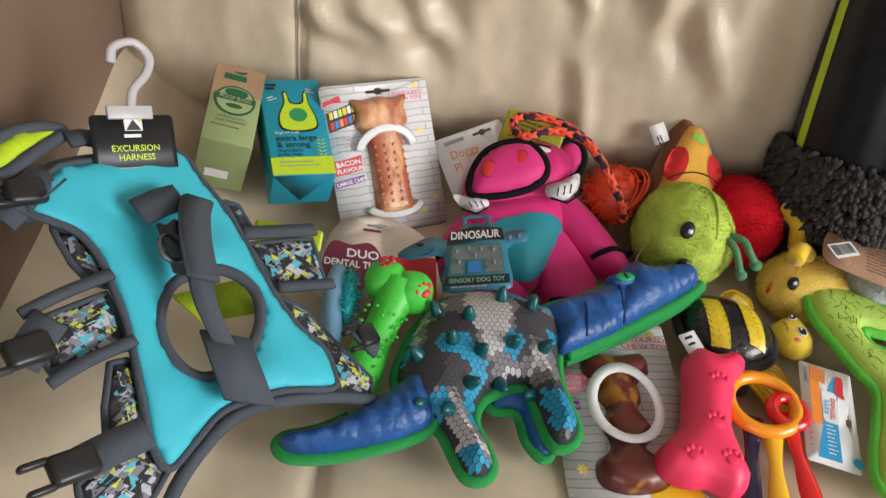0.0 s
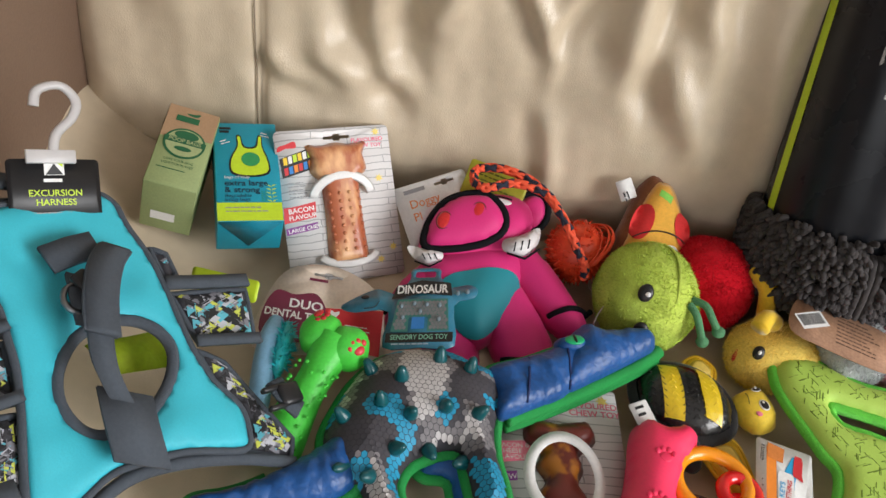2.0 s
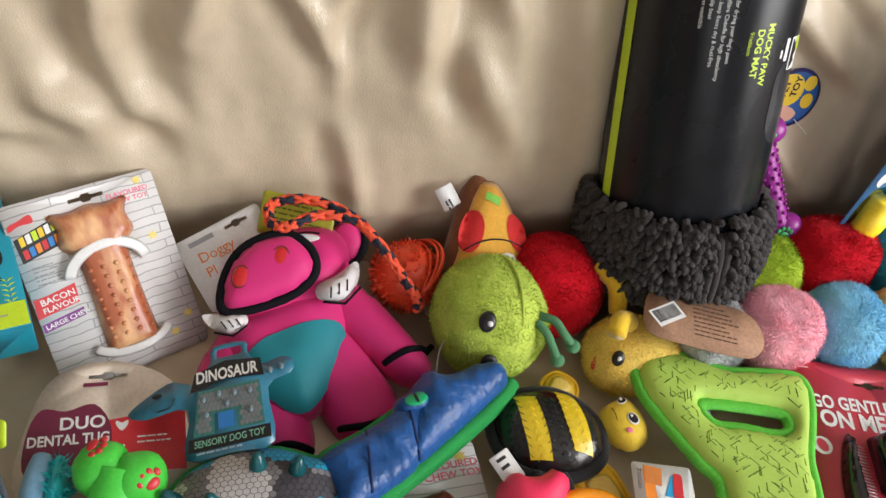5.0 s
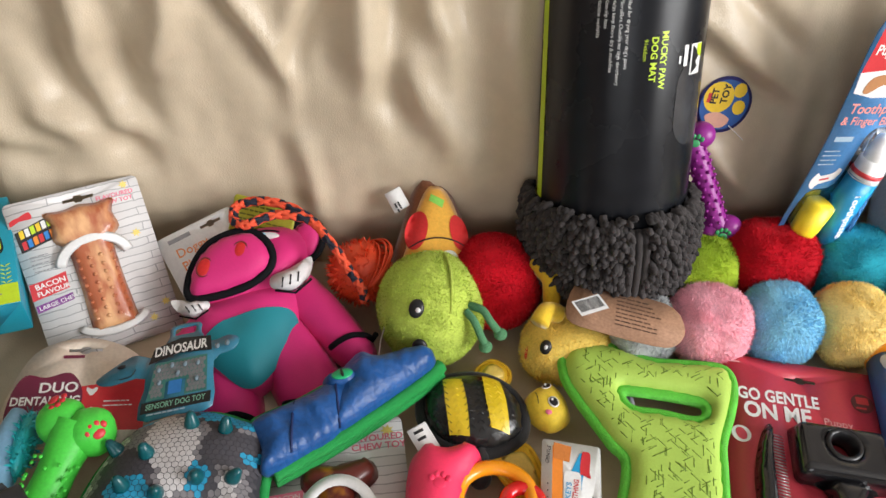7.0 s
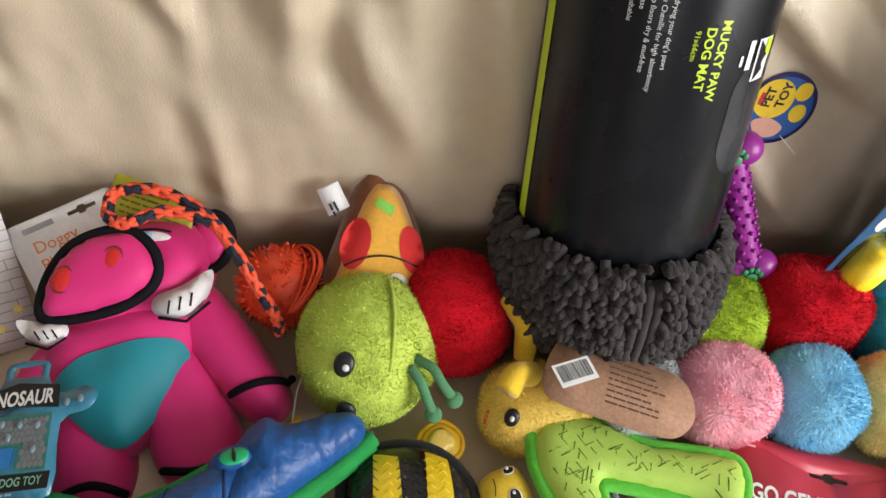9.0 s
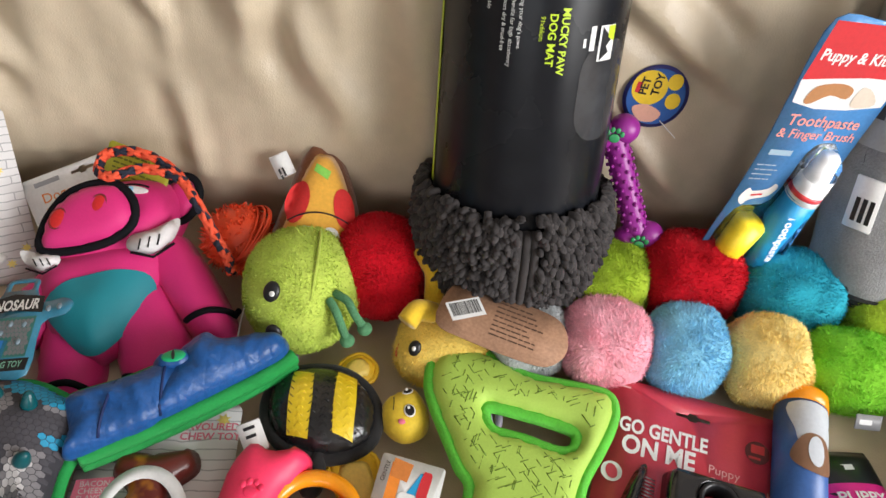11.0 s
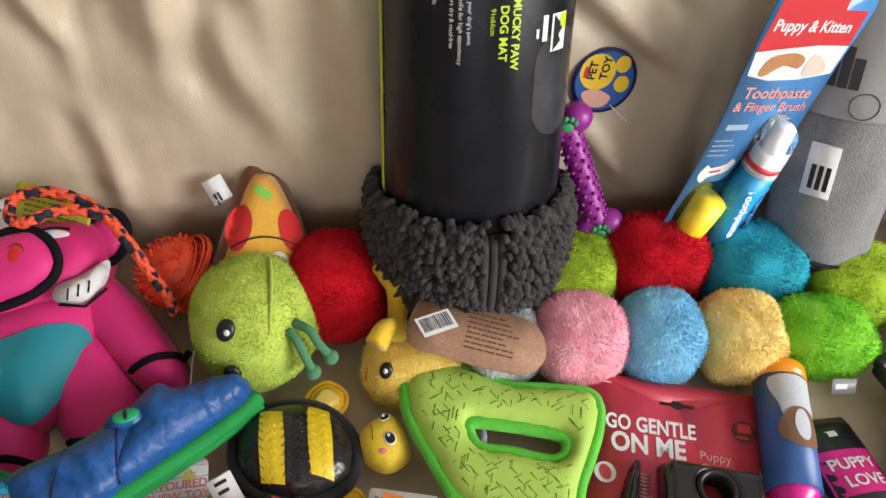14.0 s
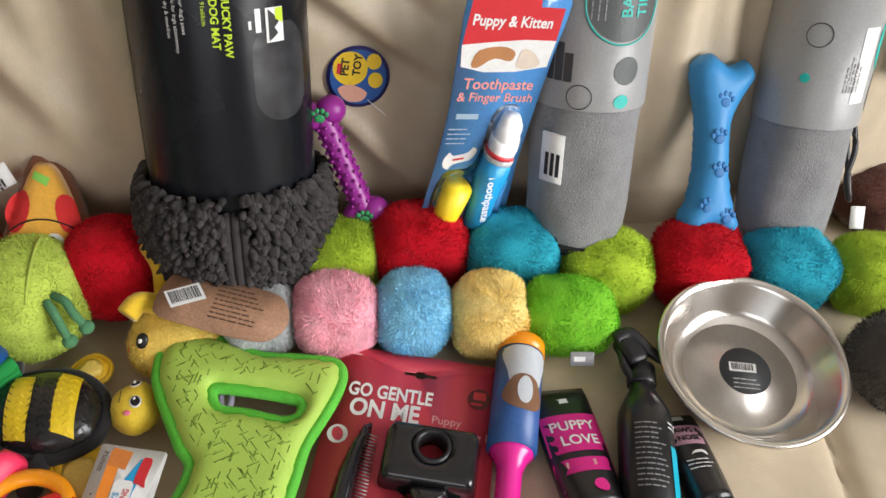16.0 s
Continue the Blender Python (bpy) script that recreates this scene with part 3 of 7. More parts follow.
    flat_print("tape", rounded(0.050, 0.072, 0.022, 0.026, 0.134), 0.0003, mat("clear tape", (0.045, 0.046, 0.050), 0.16, var=0.25, scale=30, bump=0.3, fine=60), sl, wrap, 0.006)
    flat_print("emblem", [Vector(q) for q in ((0.038, 0.192), (0.053, 0.192), (0.053, 0.216), (0.038, 0.216))], 0.0007, WHITE, sl, wrap, 0.006)
    flat_print("emblem", [Vector(q) for q in ((0.040, 0.1928), (0.040, 0.2152), (0.045, 0.211), (0.049, 0.206), (0.045, 0.202), (0.048, 0.198))], 0.0010, BLACK, sl, wrap, 0.004)
    flat_print("emblem", [Vector(q) for q in ((0.046, 0.208), (0.0525, 0.205), (0.0525, 0.2155), (0.046, 0.2155))], 0.0011, LIME, sl, wrap, 0.004)
    bars(sl, 0.030, 0.216, 0.022, 1, 0.0007, WHITE, h=0.0042, turn=-90, bend=wrap)
    bars(sl, 0.025, 0.208, 0.008, 1, 0.0007, WHITE, h=0.0020, turn=-90, bend=wrap)


rolled_mat()


# ---------------------------------------------------------------- plush caterpillars and balls
def segment_row(name, label, rows, group, pile, hair):
    x, y = rows[0][0], rows[0][1]
    th = thing(name, upright(x, y), label, "dog toy", group)
    for i, (cx, cy, cz, rx, ry, rz, turn, colour) in enumerate(rows):
        m = plush("plush " + colour, COL[colour])
        seg = part("segment", ball(rx - hair * 0.5, ry - hair * 0.5, rz - hair * 0.5, pose(cx - x, cy - y, cz, 0, 0, turn), 0.72, 0.07, i * 3.7, 28), m, th, colour + " stuffed segment")
        sew_fur(seg, pile, hair, 0.00032, m, seg, seed=i + 11, curl=0.9)
    return th


COL = {"lime": (0.37, 0.52, 0.04), "red": (0.52, 0.006, 0.016), "aqua": (0.03, 0.38, 0.50), "pink": (0.97, 0.48, 0.57), "blue": (0.27, 0.64, 0.88),
       "yellow": (0.97, 0.76, 0.28), "green": (0.24, 0.63, 0.04), "grey": (0.55, 0.57, 0.58), "apple": (0.47, 0.59, 0.10)}
segment_row("long_caterpillar_toy", "long plush caterpillar of red, aqua and lime segments", (
    (0.544, 0.555, 0.032, 0.037, 0.037, 0.035,0, "lime"), (0.612, 0.556, 0.038, 0.044, 0.038, 0.041,2, "red"), (0.696, 0.544, 0.036, 0.044, 0.037, 0.040,-8, "aqua"),
    (0.776, 0.520, 0.033, 0.042, 0.037, 0.037,-14, "lime"), (0.860, 0.516, 0.037, 0.043, 0.038, 0.041,-4, "red"), (0.944, 0.504, 0.035, 0.044, 0.037, 0.039,-9, "aqua"),
    (1.030, 0.488, 0.035, 0.047, 0.037, 0.039,-9, "lime")), "caterpillar toys", 15000, 0.0036)
segment_row("fluffy_caterpillar_toy", "fluffy pastel caterpillar of grey, pink, blue, yellow and green segments", (
    (0.474, 0.502, 0.023, 0.032, 0.033, 0.032,0, "grey"), (0.536, 0.496, 0.026, 0.036, 0.036, 0.035,0, "pink"), (0.600, 0.492, 0.026, 0.033, 0.036, 0.035,-3, "blue"),
    (0.663, 0.484, 0.026, 0.034, 0.036, 0.035,-6, "yellow"), (0.731, 0.478, 0.024, 0.042, 0.033, 0.033,-10, "green")), "caterpillar toys", 16000, 0.0036)


def caterpillar_head():
    m = plush("plush butter", (0.93, 0.69, 0.16))
    th = thing("caterpillar_face_toy", upright(0.410, 0.499, -0.026), "yellow plush caterpillar face with curled antennae", "dog toy")
    b = part("head", ball(0.040, 0.032, 0.030, pose(0, 0, 0.032), 0.85, 0.06, 2.0, 28), m, th)
    sew_fur(b, 12000, 0.004, 0.00025, m, b, 5)
    felt = mat("yellow felt", (0.80, 0.52, 0.03), 0.9, bump=0.4, sheen=0.3)
    part("antenna", tube(curve([(-0.012, 0.024, 0.058), (-0.010, 0.040, 0.075), (-0.016, 0.052, 0.080), (-0.024, 0.060, 0.082)], 5, False), 0.0075, 10, taper=lambda t: 0.9 + 0.4 * math.sin(t * 3)), felt, th)
    part("antenna", tube(curve([(-0.012, 0.006, 0.070), (-0.024, 0.000, 0.080), (-0.032, -0.010, 0.078)], 5, False), 0.0085, 10), felt, th)
    part("cheek", ball(0.006, 0.003, 0.008, pose(-0.036, -0.006, 0.036, 0, 20, 60)), mat("red felt", (0.65, 0.03, 0.03), 0.9), th)
    part("eye", ball(0.0050, 0.003, 0.0064, pose(-0.025, -0.017, 0.054, -40, 0, -30)), BLACK, th)
    part("eye_glint", ball(0.0016, 0.0012, 0.002, pose(-0.0258, -0.0195, 0.0572, -40, 0, -30)), WHITE, th)


caterpillar_head()


def swing_tag():
    th = thing("kraft_swing_tag", axes((0.397, 0.478, 0.062), (0.082, -0.027, -0.010), (0.021, 0.044, 0.004)) @ Matrix.Diagonal((0.990, 0.903, 1, 1)), "brown kraft swing tag with a barcode label", "tag")
    kraft = mat("kraft card", (0.38, 0.21, 0.125), 0.75, var=0.2, scale=50, bump=0.1)
    part("card", plate([curve([(0, 0.006), (0.030, 0.0), (0.075, 0.0), (0.092, 0.006), (0.100, 0.024), (0.092, 0.046), (0.070, 0.052), (0.020, 0.050), (0.002, 0.044)], 4)], 0.0007), kraft, th)
    barcode(th, 0.012, 0.012, 0.028, 0.017, 0.001, 38)
    bars(th, 0.040, 0.044, 0.040, 8, 0.001, mat("brown ink", (0.10, 0.05, 0.03), 0.7), gap=0.0045, h=0.0014)


swing_tag()


def plush_ball(name, x, y, z, r, colour, label, pile=16000, hair=0.0036, sink=0.0):
    m = plush("plush " + colour, COL[colour])
    th = thing(name, upright(x, y, -sink), label, "dog toy")
    b = part("body", ball(r * (0.92 if sink > 0.022 else 1.0), r, r * 0.98, pose(0, 0, z), 0.95, 0.04, x * 9, 32), m, th)
    sew_fur(b, pile, hair, 0.00034, m, b, 9)
    return th


plush_ball("plush_ball", 0.354, 0.566, 0.044, 0.044, "red", "deep red plush ball", 20000, 0.0032, 0.020)


def apple():
    th = plush_ball("apple_face_toy", 0.292, 0.538, 0.050, 0.0505, "apple", "lime green plush apple with black eyes and a rope stalk", 26000, 0.0030, 0.026)
    rope = woven("sage rope", (0.10, 0.30, 0.14), 700)
    for p in (((0.030, -0.026, 0.080), (0.040, -0.034, 0.082), (0.046, -0.042, 0.076), (0.054, -0.048, 0.066)), ((0.026, -0.032, 0.080), (0.032, -0.041, 0.077), (0.037, -0.049, 0.067), (0.041, -0.054, 0.058))):
        part("rope_strand", tube(curve(p, 6, False), 0.0034, 8), rope, th)
        part("knot", ball(0.0058, 0.0058, 0.005, pose(*p[-1])), rope, th)
    for x, y, z in ((-0.014, -0.030, 0.085), (-0.013, -0.046, 0.060)):
        n = Vector((x, y, z - 0.050)).normalized()
        q = n.to_track_quat("Z", "Y").to_matrix().to_4x4()
        e = part("eye", ball(0.0066, 0.0082, 0.0036, Matrix.Translation(Vector((0, 0, 0.050)) + n * 0.0550) @ q), BLACK, th)
        part("glint", ball(0.0022, 0.0022, 0.0012, Matrix.Translation(Vector((0.0018, -0.002, 0.050)) + n * 0.0580) @ q), WHITE, e)
    part("seam", tube([(0.006 + 0.010 * math.sin(a), 0.0490 * math.cos(a), 0.050 + 0.0485 * math.sin(a)) for a in np.linspace(0.4, 2.4, 24)], 0.0014, 6), MATS["plush apple"], th)
    part("tag_loop", tube(curve([(-0.040, -0.020, 0.060), (-0.046, -0.024, 0.040), (-0.050, -0.040, 0.022)], 5, False), 0.0007, 5), WHITE, th)
    part("care_tag", plate([rounded(0.026, 0.008, 0.001)], 0.0006), YELL, th).matrix_local = pose(-0.064, -0.052, 0.014, 0, 0, 35)


apple()


def pizza():
    fleece, crust = mat("cheese fleece", (0.85, 0.44, 0.06), 0.9, bump=0.4, sheen=0.3), mat("brown plush crust", (0.20, 0.065, 0.02), 0.95, bump=0.6, sheen=0.3)
    th = thing("pizza_slice_toy", axes((0.261, 0.554, 0.000), (0.075, -0.004, 0), (0.020, 0.085, 0.083)), "plush pizza slice with a sad stitched face", "dog toy")
    out = curve([(-0.006, 0.0), (0.075, -0.002), (0.076, 0.03), (0.064, 0.085), (0.050, 0.118), (0.038, 0.124), (0.027, 0.118), (0.012, 0.075), (-0.002, 0.03)], 5)
    part("crust", puff([[p + Vector((-0.005, 0.004)) * (1 if p.x < 0.04 else -0.6) for p in out]], 0.017, 0.016, -0.006, 0.8), crust, th)
    loops = [[p * 0.97 + Vector((0.0015, -0.002)) for p in out]]
    part("face", puff(loops, 0.014, 0.020, 0.0075, 0.2), fleece, th)
    lift = lambda co: Vector((co.x, co.y, 0.0075 + puff_height([(co.x, co.y)], loops, 0.014, 0.020)[0] + co.z))
    redf = mat("red felt", (0.65, 0.03, 0.03), 0.9)
    flat_print("tomato", oval(0.021, 0.077, 0.010, 0.018, turn=-14), 0.0008, redf, th, lift, 0.004)
    flat_print("tomato", oval(0.060, 0.074, 0.008, 0.017, turn=14), 0.0008, redf, th, lift, 0.004)
    flat_print("pepper", [Vector(q) for q in ((0.033, 0.104), (0.045, 0.097), (0.047, 0.104), (0.035, 0.110))], 0.0008, mat("green felt", (0.25, 0.62, 0.10), 0.9), th, lift, 0.004)
    part("mouth", tube([lift(Vector((x, 0.070 - 26 * (x - 0.040) ** 2 * 0.5, 0.0008))) for x in np.linspace(0.014, 0.064, 16)], 0.0007, 5), BLACK, th)
    for x in (0.030, 0.050):
        e = part("eye", ball(0.0085, 0.0085, 0.0016, Matrix.Translation(lift(Vector((x, 0.0500, 0.0008))))), WHITE, th)
        part("pupil", ball(0.003, 0.003, 0.0012, Matrix.Translation(lift(Vector((x - 0.001, 0.0528, 0.0026))))), BLACK, e)
    part("label", plate([rounded(0.016, 0.020, 0.001)], 0.0006), WHITE, th).matrix_local = pose(0.002, 0.094, 0.004, 8, 0, 28)
    bars(th, 0.004, 0.104, 0.010, 2, 0.008, BLACK, turn=-60, h=0.0016)


pizza()


def spiky_ball():
    rub = mat("orange rubber", (0.75, 0.07, 0.02), 0.42, bump=0.1, per_piece=0.1)
    th = thing("spiky_rubber_ball", upright(0.232, 0.592, -0.012), "orange-red rubber ball with soft spikes", "dog ball")
    b = part("core", ball(0.029, 0.029, 0.029, pose(0, 0, 0.033)), rub, th)
    sew_fur(b, 700, 0.0055, 0.0012, rub, b, 3, (0, 0, 0), "spikes", 0.0)
    for i in range(9):
        a = -1.2 + i * 0.3
        part("ridge", tube([(0.0295 * math.cos(t) * math.cos(a), 0.0295 * math.sin(t), 0.033 + 0.0295 * math.cos(t) * math.sin(a + 1.2)) for t in np.linspace(-1.4, 1.4, 16)], 0.0011, 5), rub, th)


spiky_ball()


# ---------------------------------------------------------------- pink creature
def pink_toy():
    neo, teal = mat("pink neoprene", (0.68, 0.020, 0.19), 0.62, var=0.05, bump=0.12, fine=900, sheen=0.15), mat("teal neoprene", (0.005, 0.22, 0.27), 0.62, var=0.05, bump=0.12, fine=900, sheen=0.15)
    blk, wht, redr = mat("black piping", (0.006, 0.006, 0.008), 0.8, spec=0.15), mat("white felt", (0.72, 0.70, 0.70), 0.9), mat("red print", (0.62, 0.02, 0.02), 0.5)
    th = thing("pink_monster_toy", axes((0.132, 0.515, -0.013), (1, 0, 0), (0, 0.977, 0.215)) @ Matrix.Scale(1.06, 4), "hot pink stuffed monster with teal shorts and piped snout", "dog toy")

    def pad(name, pts, h, w, z, mt, label=""):
        lp = curve(pts, 6)
        return part(name, puff([lp], h, w, z, 0.5, 0.006, 0.002), mt, th, label), lp
    for nm, pts, z, cuff in (("leg", [(-0.042, 0.012), (-0.006, 0.014), (0.010, -0.029), (0.009, -0.060), (-0.006, -0.070), (-0.028, -0.068), (-0.040, -0.040)], 0.002, ((-0.030, -0.056), (-0.010, -0.050), (0.008, -0.054))),
                             ("leg", [(-0.002, 0.014), (0.036, 0.042), (0.064, 0.006), (0.078, -0.036), (0.070, -0.052), (0.046, -0.060), (0.026, -0.044), (0.012, -0.016)], 0.006, ((0.028, -0.042), (0.050, -0.044), (0.074, -0.034))),
                             ("arm", [(0.012, 0.060), (0.045, 0.082), (0.070, 0.058), (0.092, 0.026), (0.104, 0.002), (0.096, -0.014), (0.074, -0.010), (0.038, 0.028)], 0.010, ((0.066, 0.002), (0.086, 0.008), (0.104, 0.012))),
                             ("arm", [(-0.040, 0.052), (-0.066, 0.024), (-0.074, -0.008), (-0.066, -0.024), (-0.048, -0.024), (-0.022, 0.014)], 0.008, ((-0.074, -0.006), (-0.060, -0.004), (-0.044, -0.010)))):
        ob, lp = pad(nm, pts, 0.022, 0.024, z, neo)
        top = lambda x, y: z + puff_height([(x, y)], [lp], 0.022, 0.024)[0]
        line = curve([(x, y, 0) for x, y in cuff], 8, False)
        part("piping", tube([(p.x, p.y, top(p.x, p.y) + 0.0004) for p in line], 0.0026, 7), blk, ob)
    bd, body = pad("torso", [(-0.053, 0.037), (-0.024, 0.062), (0.014, 0.076), (0.046, 0.062), (0.043, 0.022), (0.022, -0.020), (0.000, -0.032), (-0.038, -0.008)], 0.030, 0.036, 0.010, neo)
    lift = lambda co: Vector((co.x, co.y, 0.0105 + puff_height([(co.x, co.y)], [body], 0.030, 0.036, 0.002)[0] + co.z))
    flat_print("shorts", curve([(-0.037, 0.004), (-0.022, 0.022), (-0.004, 0.029), (0.016, 0.034), (0.036, 0.034), (0.040, 0.020), (0.026, -0.008), (0.012, -0.026), (0.000, -0.029), (-0.014, -0.021)], 4), 0.0006, teal, bd, lift, 0.004)
    hd, hl = pad("head", [(-0.047, 0.046), (-0.050, 0.076), (-0.038, 0.096), (-0.012, 0.116), (0.034, 0.121), (0.054, 0.098), (0.040, 0.058), (-0.003, 0.044)], 0.030, 0.028, 0.020, neo)
    ring = curve([(-0.033, -0.024), (-0.034, -0.004), (-0.020, 0.018), (0.000, 0.027), (0.020, 0.026), (0.034, 0.010), (0.032, -0.009), (0.008, -0.022)], 6)
    sn = part("snout", puff([ring], 0.013, 0.02, 0, 0.9), neo, th)
    sn.matrix_local = pose(-0.013, 0.073, 0.046, 14, -6, 4)
    part("piping", tube([(p.x, p.y, 0.002) for p in ring], 0.0036, 8, True), blk, sn)
    for x, y in ((-0.019, -0.002), (0.011, 0.007)):
        n = part("nostril", ball(0.0058, 0.0078, 0.0016, pose(x, y, 0.0118, 0, 0, -18)), redr, sn)
        part("nostril_rim", tube([(q.x, q.y, 0.0118) for q in oval(x, y, 0.0061, 0.0081, 26, -18)], 0.0009, 5, True), mat("dark red print", (0.20, 0.02, 0.02), 0.6), n)
    for m, mir in ((pose(0.021, 0.057, 0.050, 10, 12, 8) @ Matrix.Scale(1.34, 4), 1), (pose(-0.033, 0.045, 0.040, 10, -10, 20), -1)):
        tk = part("tusk", puff([curve([(0, 0), (0.012 * mir, 0.005), (0.026 * mir, 0.012), (0.024 * mir, 0.000), (0.014 * mir, -0.010), (0.0, -0.008)], 5)], 0.005, 0.006, 0.0, 0.6), wht, th)
        tk.matrix_local = m
        part("mouth_line", tube([(0.001 * mir, -0.010, 0.002), (0.013 * mir, -0.0125, 0.002), (0.024 * mir, -0.004, 0.002)], 0.0008, 5), blk, tk)
        for i in range(3):
            part("tooth_gap", tube([((0.005 + 0.005 * i) * mir, -0.009 + 0.0015 * i, 0.004), ((0.006 + 0.005 * i) * mir, -0.003 + 0.0015 * i, 0.0055)], 0.0005, 5), blk, tk)
    for x, y, a in ((0.047, 0.102, -20), (-0.018, 0.082, 30)):
        e = part("ear", puff([oval(0, 0, 0.015, 0.019)], 0.005, 0.01, 0, 0.8), neo, th)
        e.matrix_local = pose(x, y, 0.034 if x > 0 else 0.018, 20, 0, a)
        part("piping", tube([(q.x, q.y, 0) for q in oval(0, 0, 0.0155, 0.0195, 30)], 0.0034, 6, True), blk, e)
    for x, y in ((0.016, 0.099),):
        top = 0.020 + puff_height([(x, y)], [hl], 0.030, 0.028)[0]
        e = part("eye", ball(0.0110, 0.0032, 0.0016, pose(x, y, top, 14, 0, -4)), wht, th)
        part("pupil", ball(0.0030, 0.0024, 0.001, pose(x - 0.003, y, top + 0.0012, 14, 0, -4)), mat("pale blue print", (0.25, 0.50, 0.70), 0.5), e)
        part("eyelid", tube([(x - 0.011 + 0.022 * k, y + 0.0026 + 0.002 * math.sin(3.14 * k), top + 0.0008) for k in np.linspace(0, 1, 9)], 0.0008, 5), blk, e)
    # printed hang cards and the rope that ties them on
    c = thing("pet_care_card", axes((0.072, 0.580, 0.006), (0.058, 0.024, 0.014), (-0.018, 0.050, 0.040)), "white hang card with orange lettering behind a pink toy", "card")
    part("card", plate([rounded(0.075, 0.064, 0.004), euro_slot(0.052, 0.057, 0.020, 0.006)], 0.0007), WHITE, c)
    lettering("Doggy", 0.012, 0.012, 0.040, 0.0011, ORANGE, c)
    lettering("Pl", 0.012, 0.012, 0.027, 0.0011, ORANGE, c)
    bars(c, 0.010, 0.055, 0.034, 1, 0.0011, GREY, h=0.004)
    c = thing("olive_swing_tag", axes((0.111, 0.632, 0.045), (0.054, -0.022, -0.001), (0.004, 0.030, 0.036)), "olive yellow swing tag with barcode print", "tag")
    part("card", plate([rounded(0.062, 0.036, 0.003)], 0.0007), mat("olive card", (0.50, 0.50, 0.04), 0.5), c)
    bars(c, 0.008, 0.028, 0.046, 5, 0.0011, mat("olive ink", (0.16, 0.18, 0.02), 0.6), gap=0.0045, h=0.0016)
    r = thing("braided_rope", upright(0.170, 0.581, -0.020), "orange and black braided rope loop on a pink toy", "rope")
    path = curve([(-0.048, 0.030, 0.096), (-0.046, 0.048, 0.098), (-0.020, 0.048, 0.102), (0.012, 0.032, 0.100), (0.036, 0.004, 0.090), (0.052, -0.016, 0.072), (0.062, -0.028, 0.060), (0.064, -0.032, 0.048)], 12, False)
    path2 = curve([(-0.048, 0.030, 0.096), (-0.036, 0.022, 0.098), (-0.010, 0.030, 0.101), (0.020, 0.022, 0.099), (0.034, 0.006, 0.091)], 12, False)
    cols = (mat("orange cord", (0.85, 0.10, 0.04), 0.8, bump=0.4), mat("navy cord", (0.015, 0.018, 0.035), 0.8, bump=0.4))
    for pth in (path, path2):
        for k in range(6):
            pts = []
            for i, p in enumerate(pth):
                d = (pth[min(i + 1, len(pth) - 1)] - pth[max(i - 1, 0)]).normalized()
                s = d.cross(Vector((0, 0, 1))).normalized()
                u = s.cross(d)
                a = (1 if k % 2 else -1) * i * 0.42 + k * math.pi / 3
                pts.append(p + 0.0026 * (s * math.cos(a) + u * math.sin(a)))
            part("strand", tube(pts, 0.0020, 6), cols[k in (2, 5)], r)


pink_toy()


# ---------------------------------------------------------------- dog harness
def scatter_print(name, loops, lift, cell, mats, weights, parent, kind="tri", seed=3, spread=1.0):
    """Printed cells on a swollen panel, gathered by colour."""
    rng = random.Random(seed)
    a = np.array([(p[0], p[1]) for p in loops[0]])
    sets = [bmesh.new() for _ in mats]
    y, row = a[:, 1].min(), 0
    while y < a[:, 1].max():
        x = a[:, 0].min() + (row % 2) * cell / 2
        col = 0
        while x < a[:, 0].max():
            if kind == "tri":
                k = cell * rng.uniform(0.9, 1.9)
                up = 1 if col % 2 else -1
                if rng.random() < 0.35:
                    q = [(x - k * .3, y), (x + k * .15, y), (x + k * .45, y + k * .7), (x, y + k * .7)]
                else:
                    q = [(x - k * .55, y - up * k * .4), (x + k * .55, y - up * k * .4), (x, y + up * k * .55)]
            else:
                q = [(x + cell * 0.52 * math.cos(t), y + cell * 0.52 * math.sin(t)) for t in (math.pi / 6 + math.pi / 3 * i for i in range(6))]
            if inside(q, loops[0]).all() and edge_gap(q, loops).min() > cell * 0.12 and not any(inside(q, h).any() for h in loops[1:]):
                if kind == "tri":
                    i = rng.choices(range(len(mats)), weights)[0]
                else:
                    v = noise.noise((x * 30 + seed, y * 30, 0.4)) + 0.2 * noise.noise((x * 80, y * 80, seed))
                    u = noise.noise((x * 34 + 9, y * 34, seed * 1.7))
                    i = 3 if u > 0.16 else 0 if v < -0.04 else 1 if v < 0.12 + 0.1 * rng.random() else 2
                bm = sets[i]
                vs = [bm.verts.new(lift(Vector((*p, 0.00025 + 0.00012 * (rng.random() if kind == "tri" else 0.5))))) for p in q]
                f = bm.faces.new(vs)
                f.normal_update()
                if f.normal.z < 0:
                    f.normal_flip()
            x += cell * (0.6 if kind == "tri" else 0.98)
            col += 1
        y += cell * (0.62 if kind == "tri" else 0.85)
        row += 1
    for bm, m in zip(sets, mats):
        part(name, bm, m, parent, kind="stuff", flat=True)


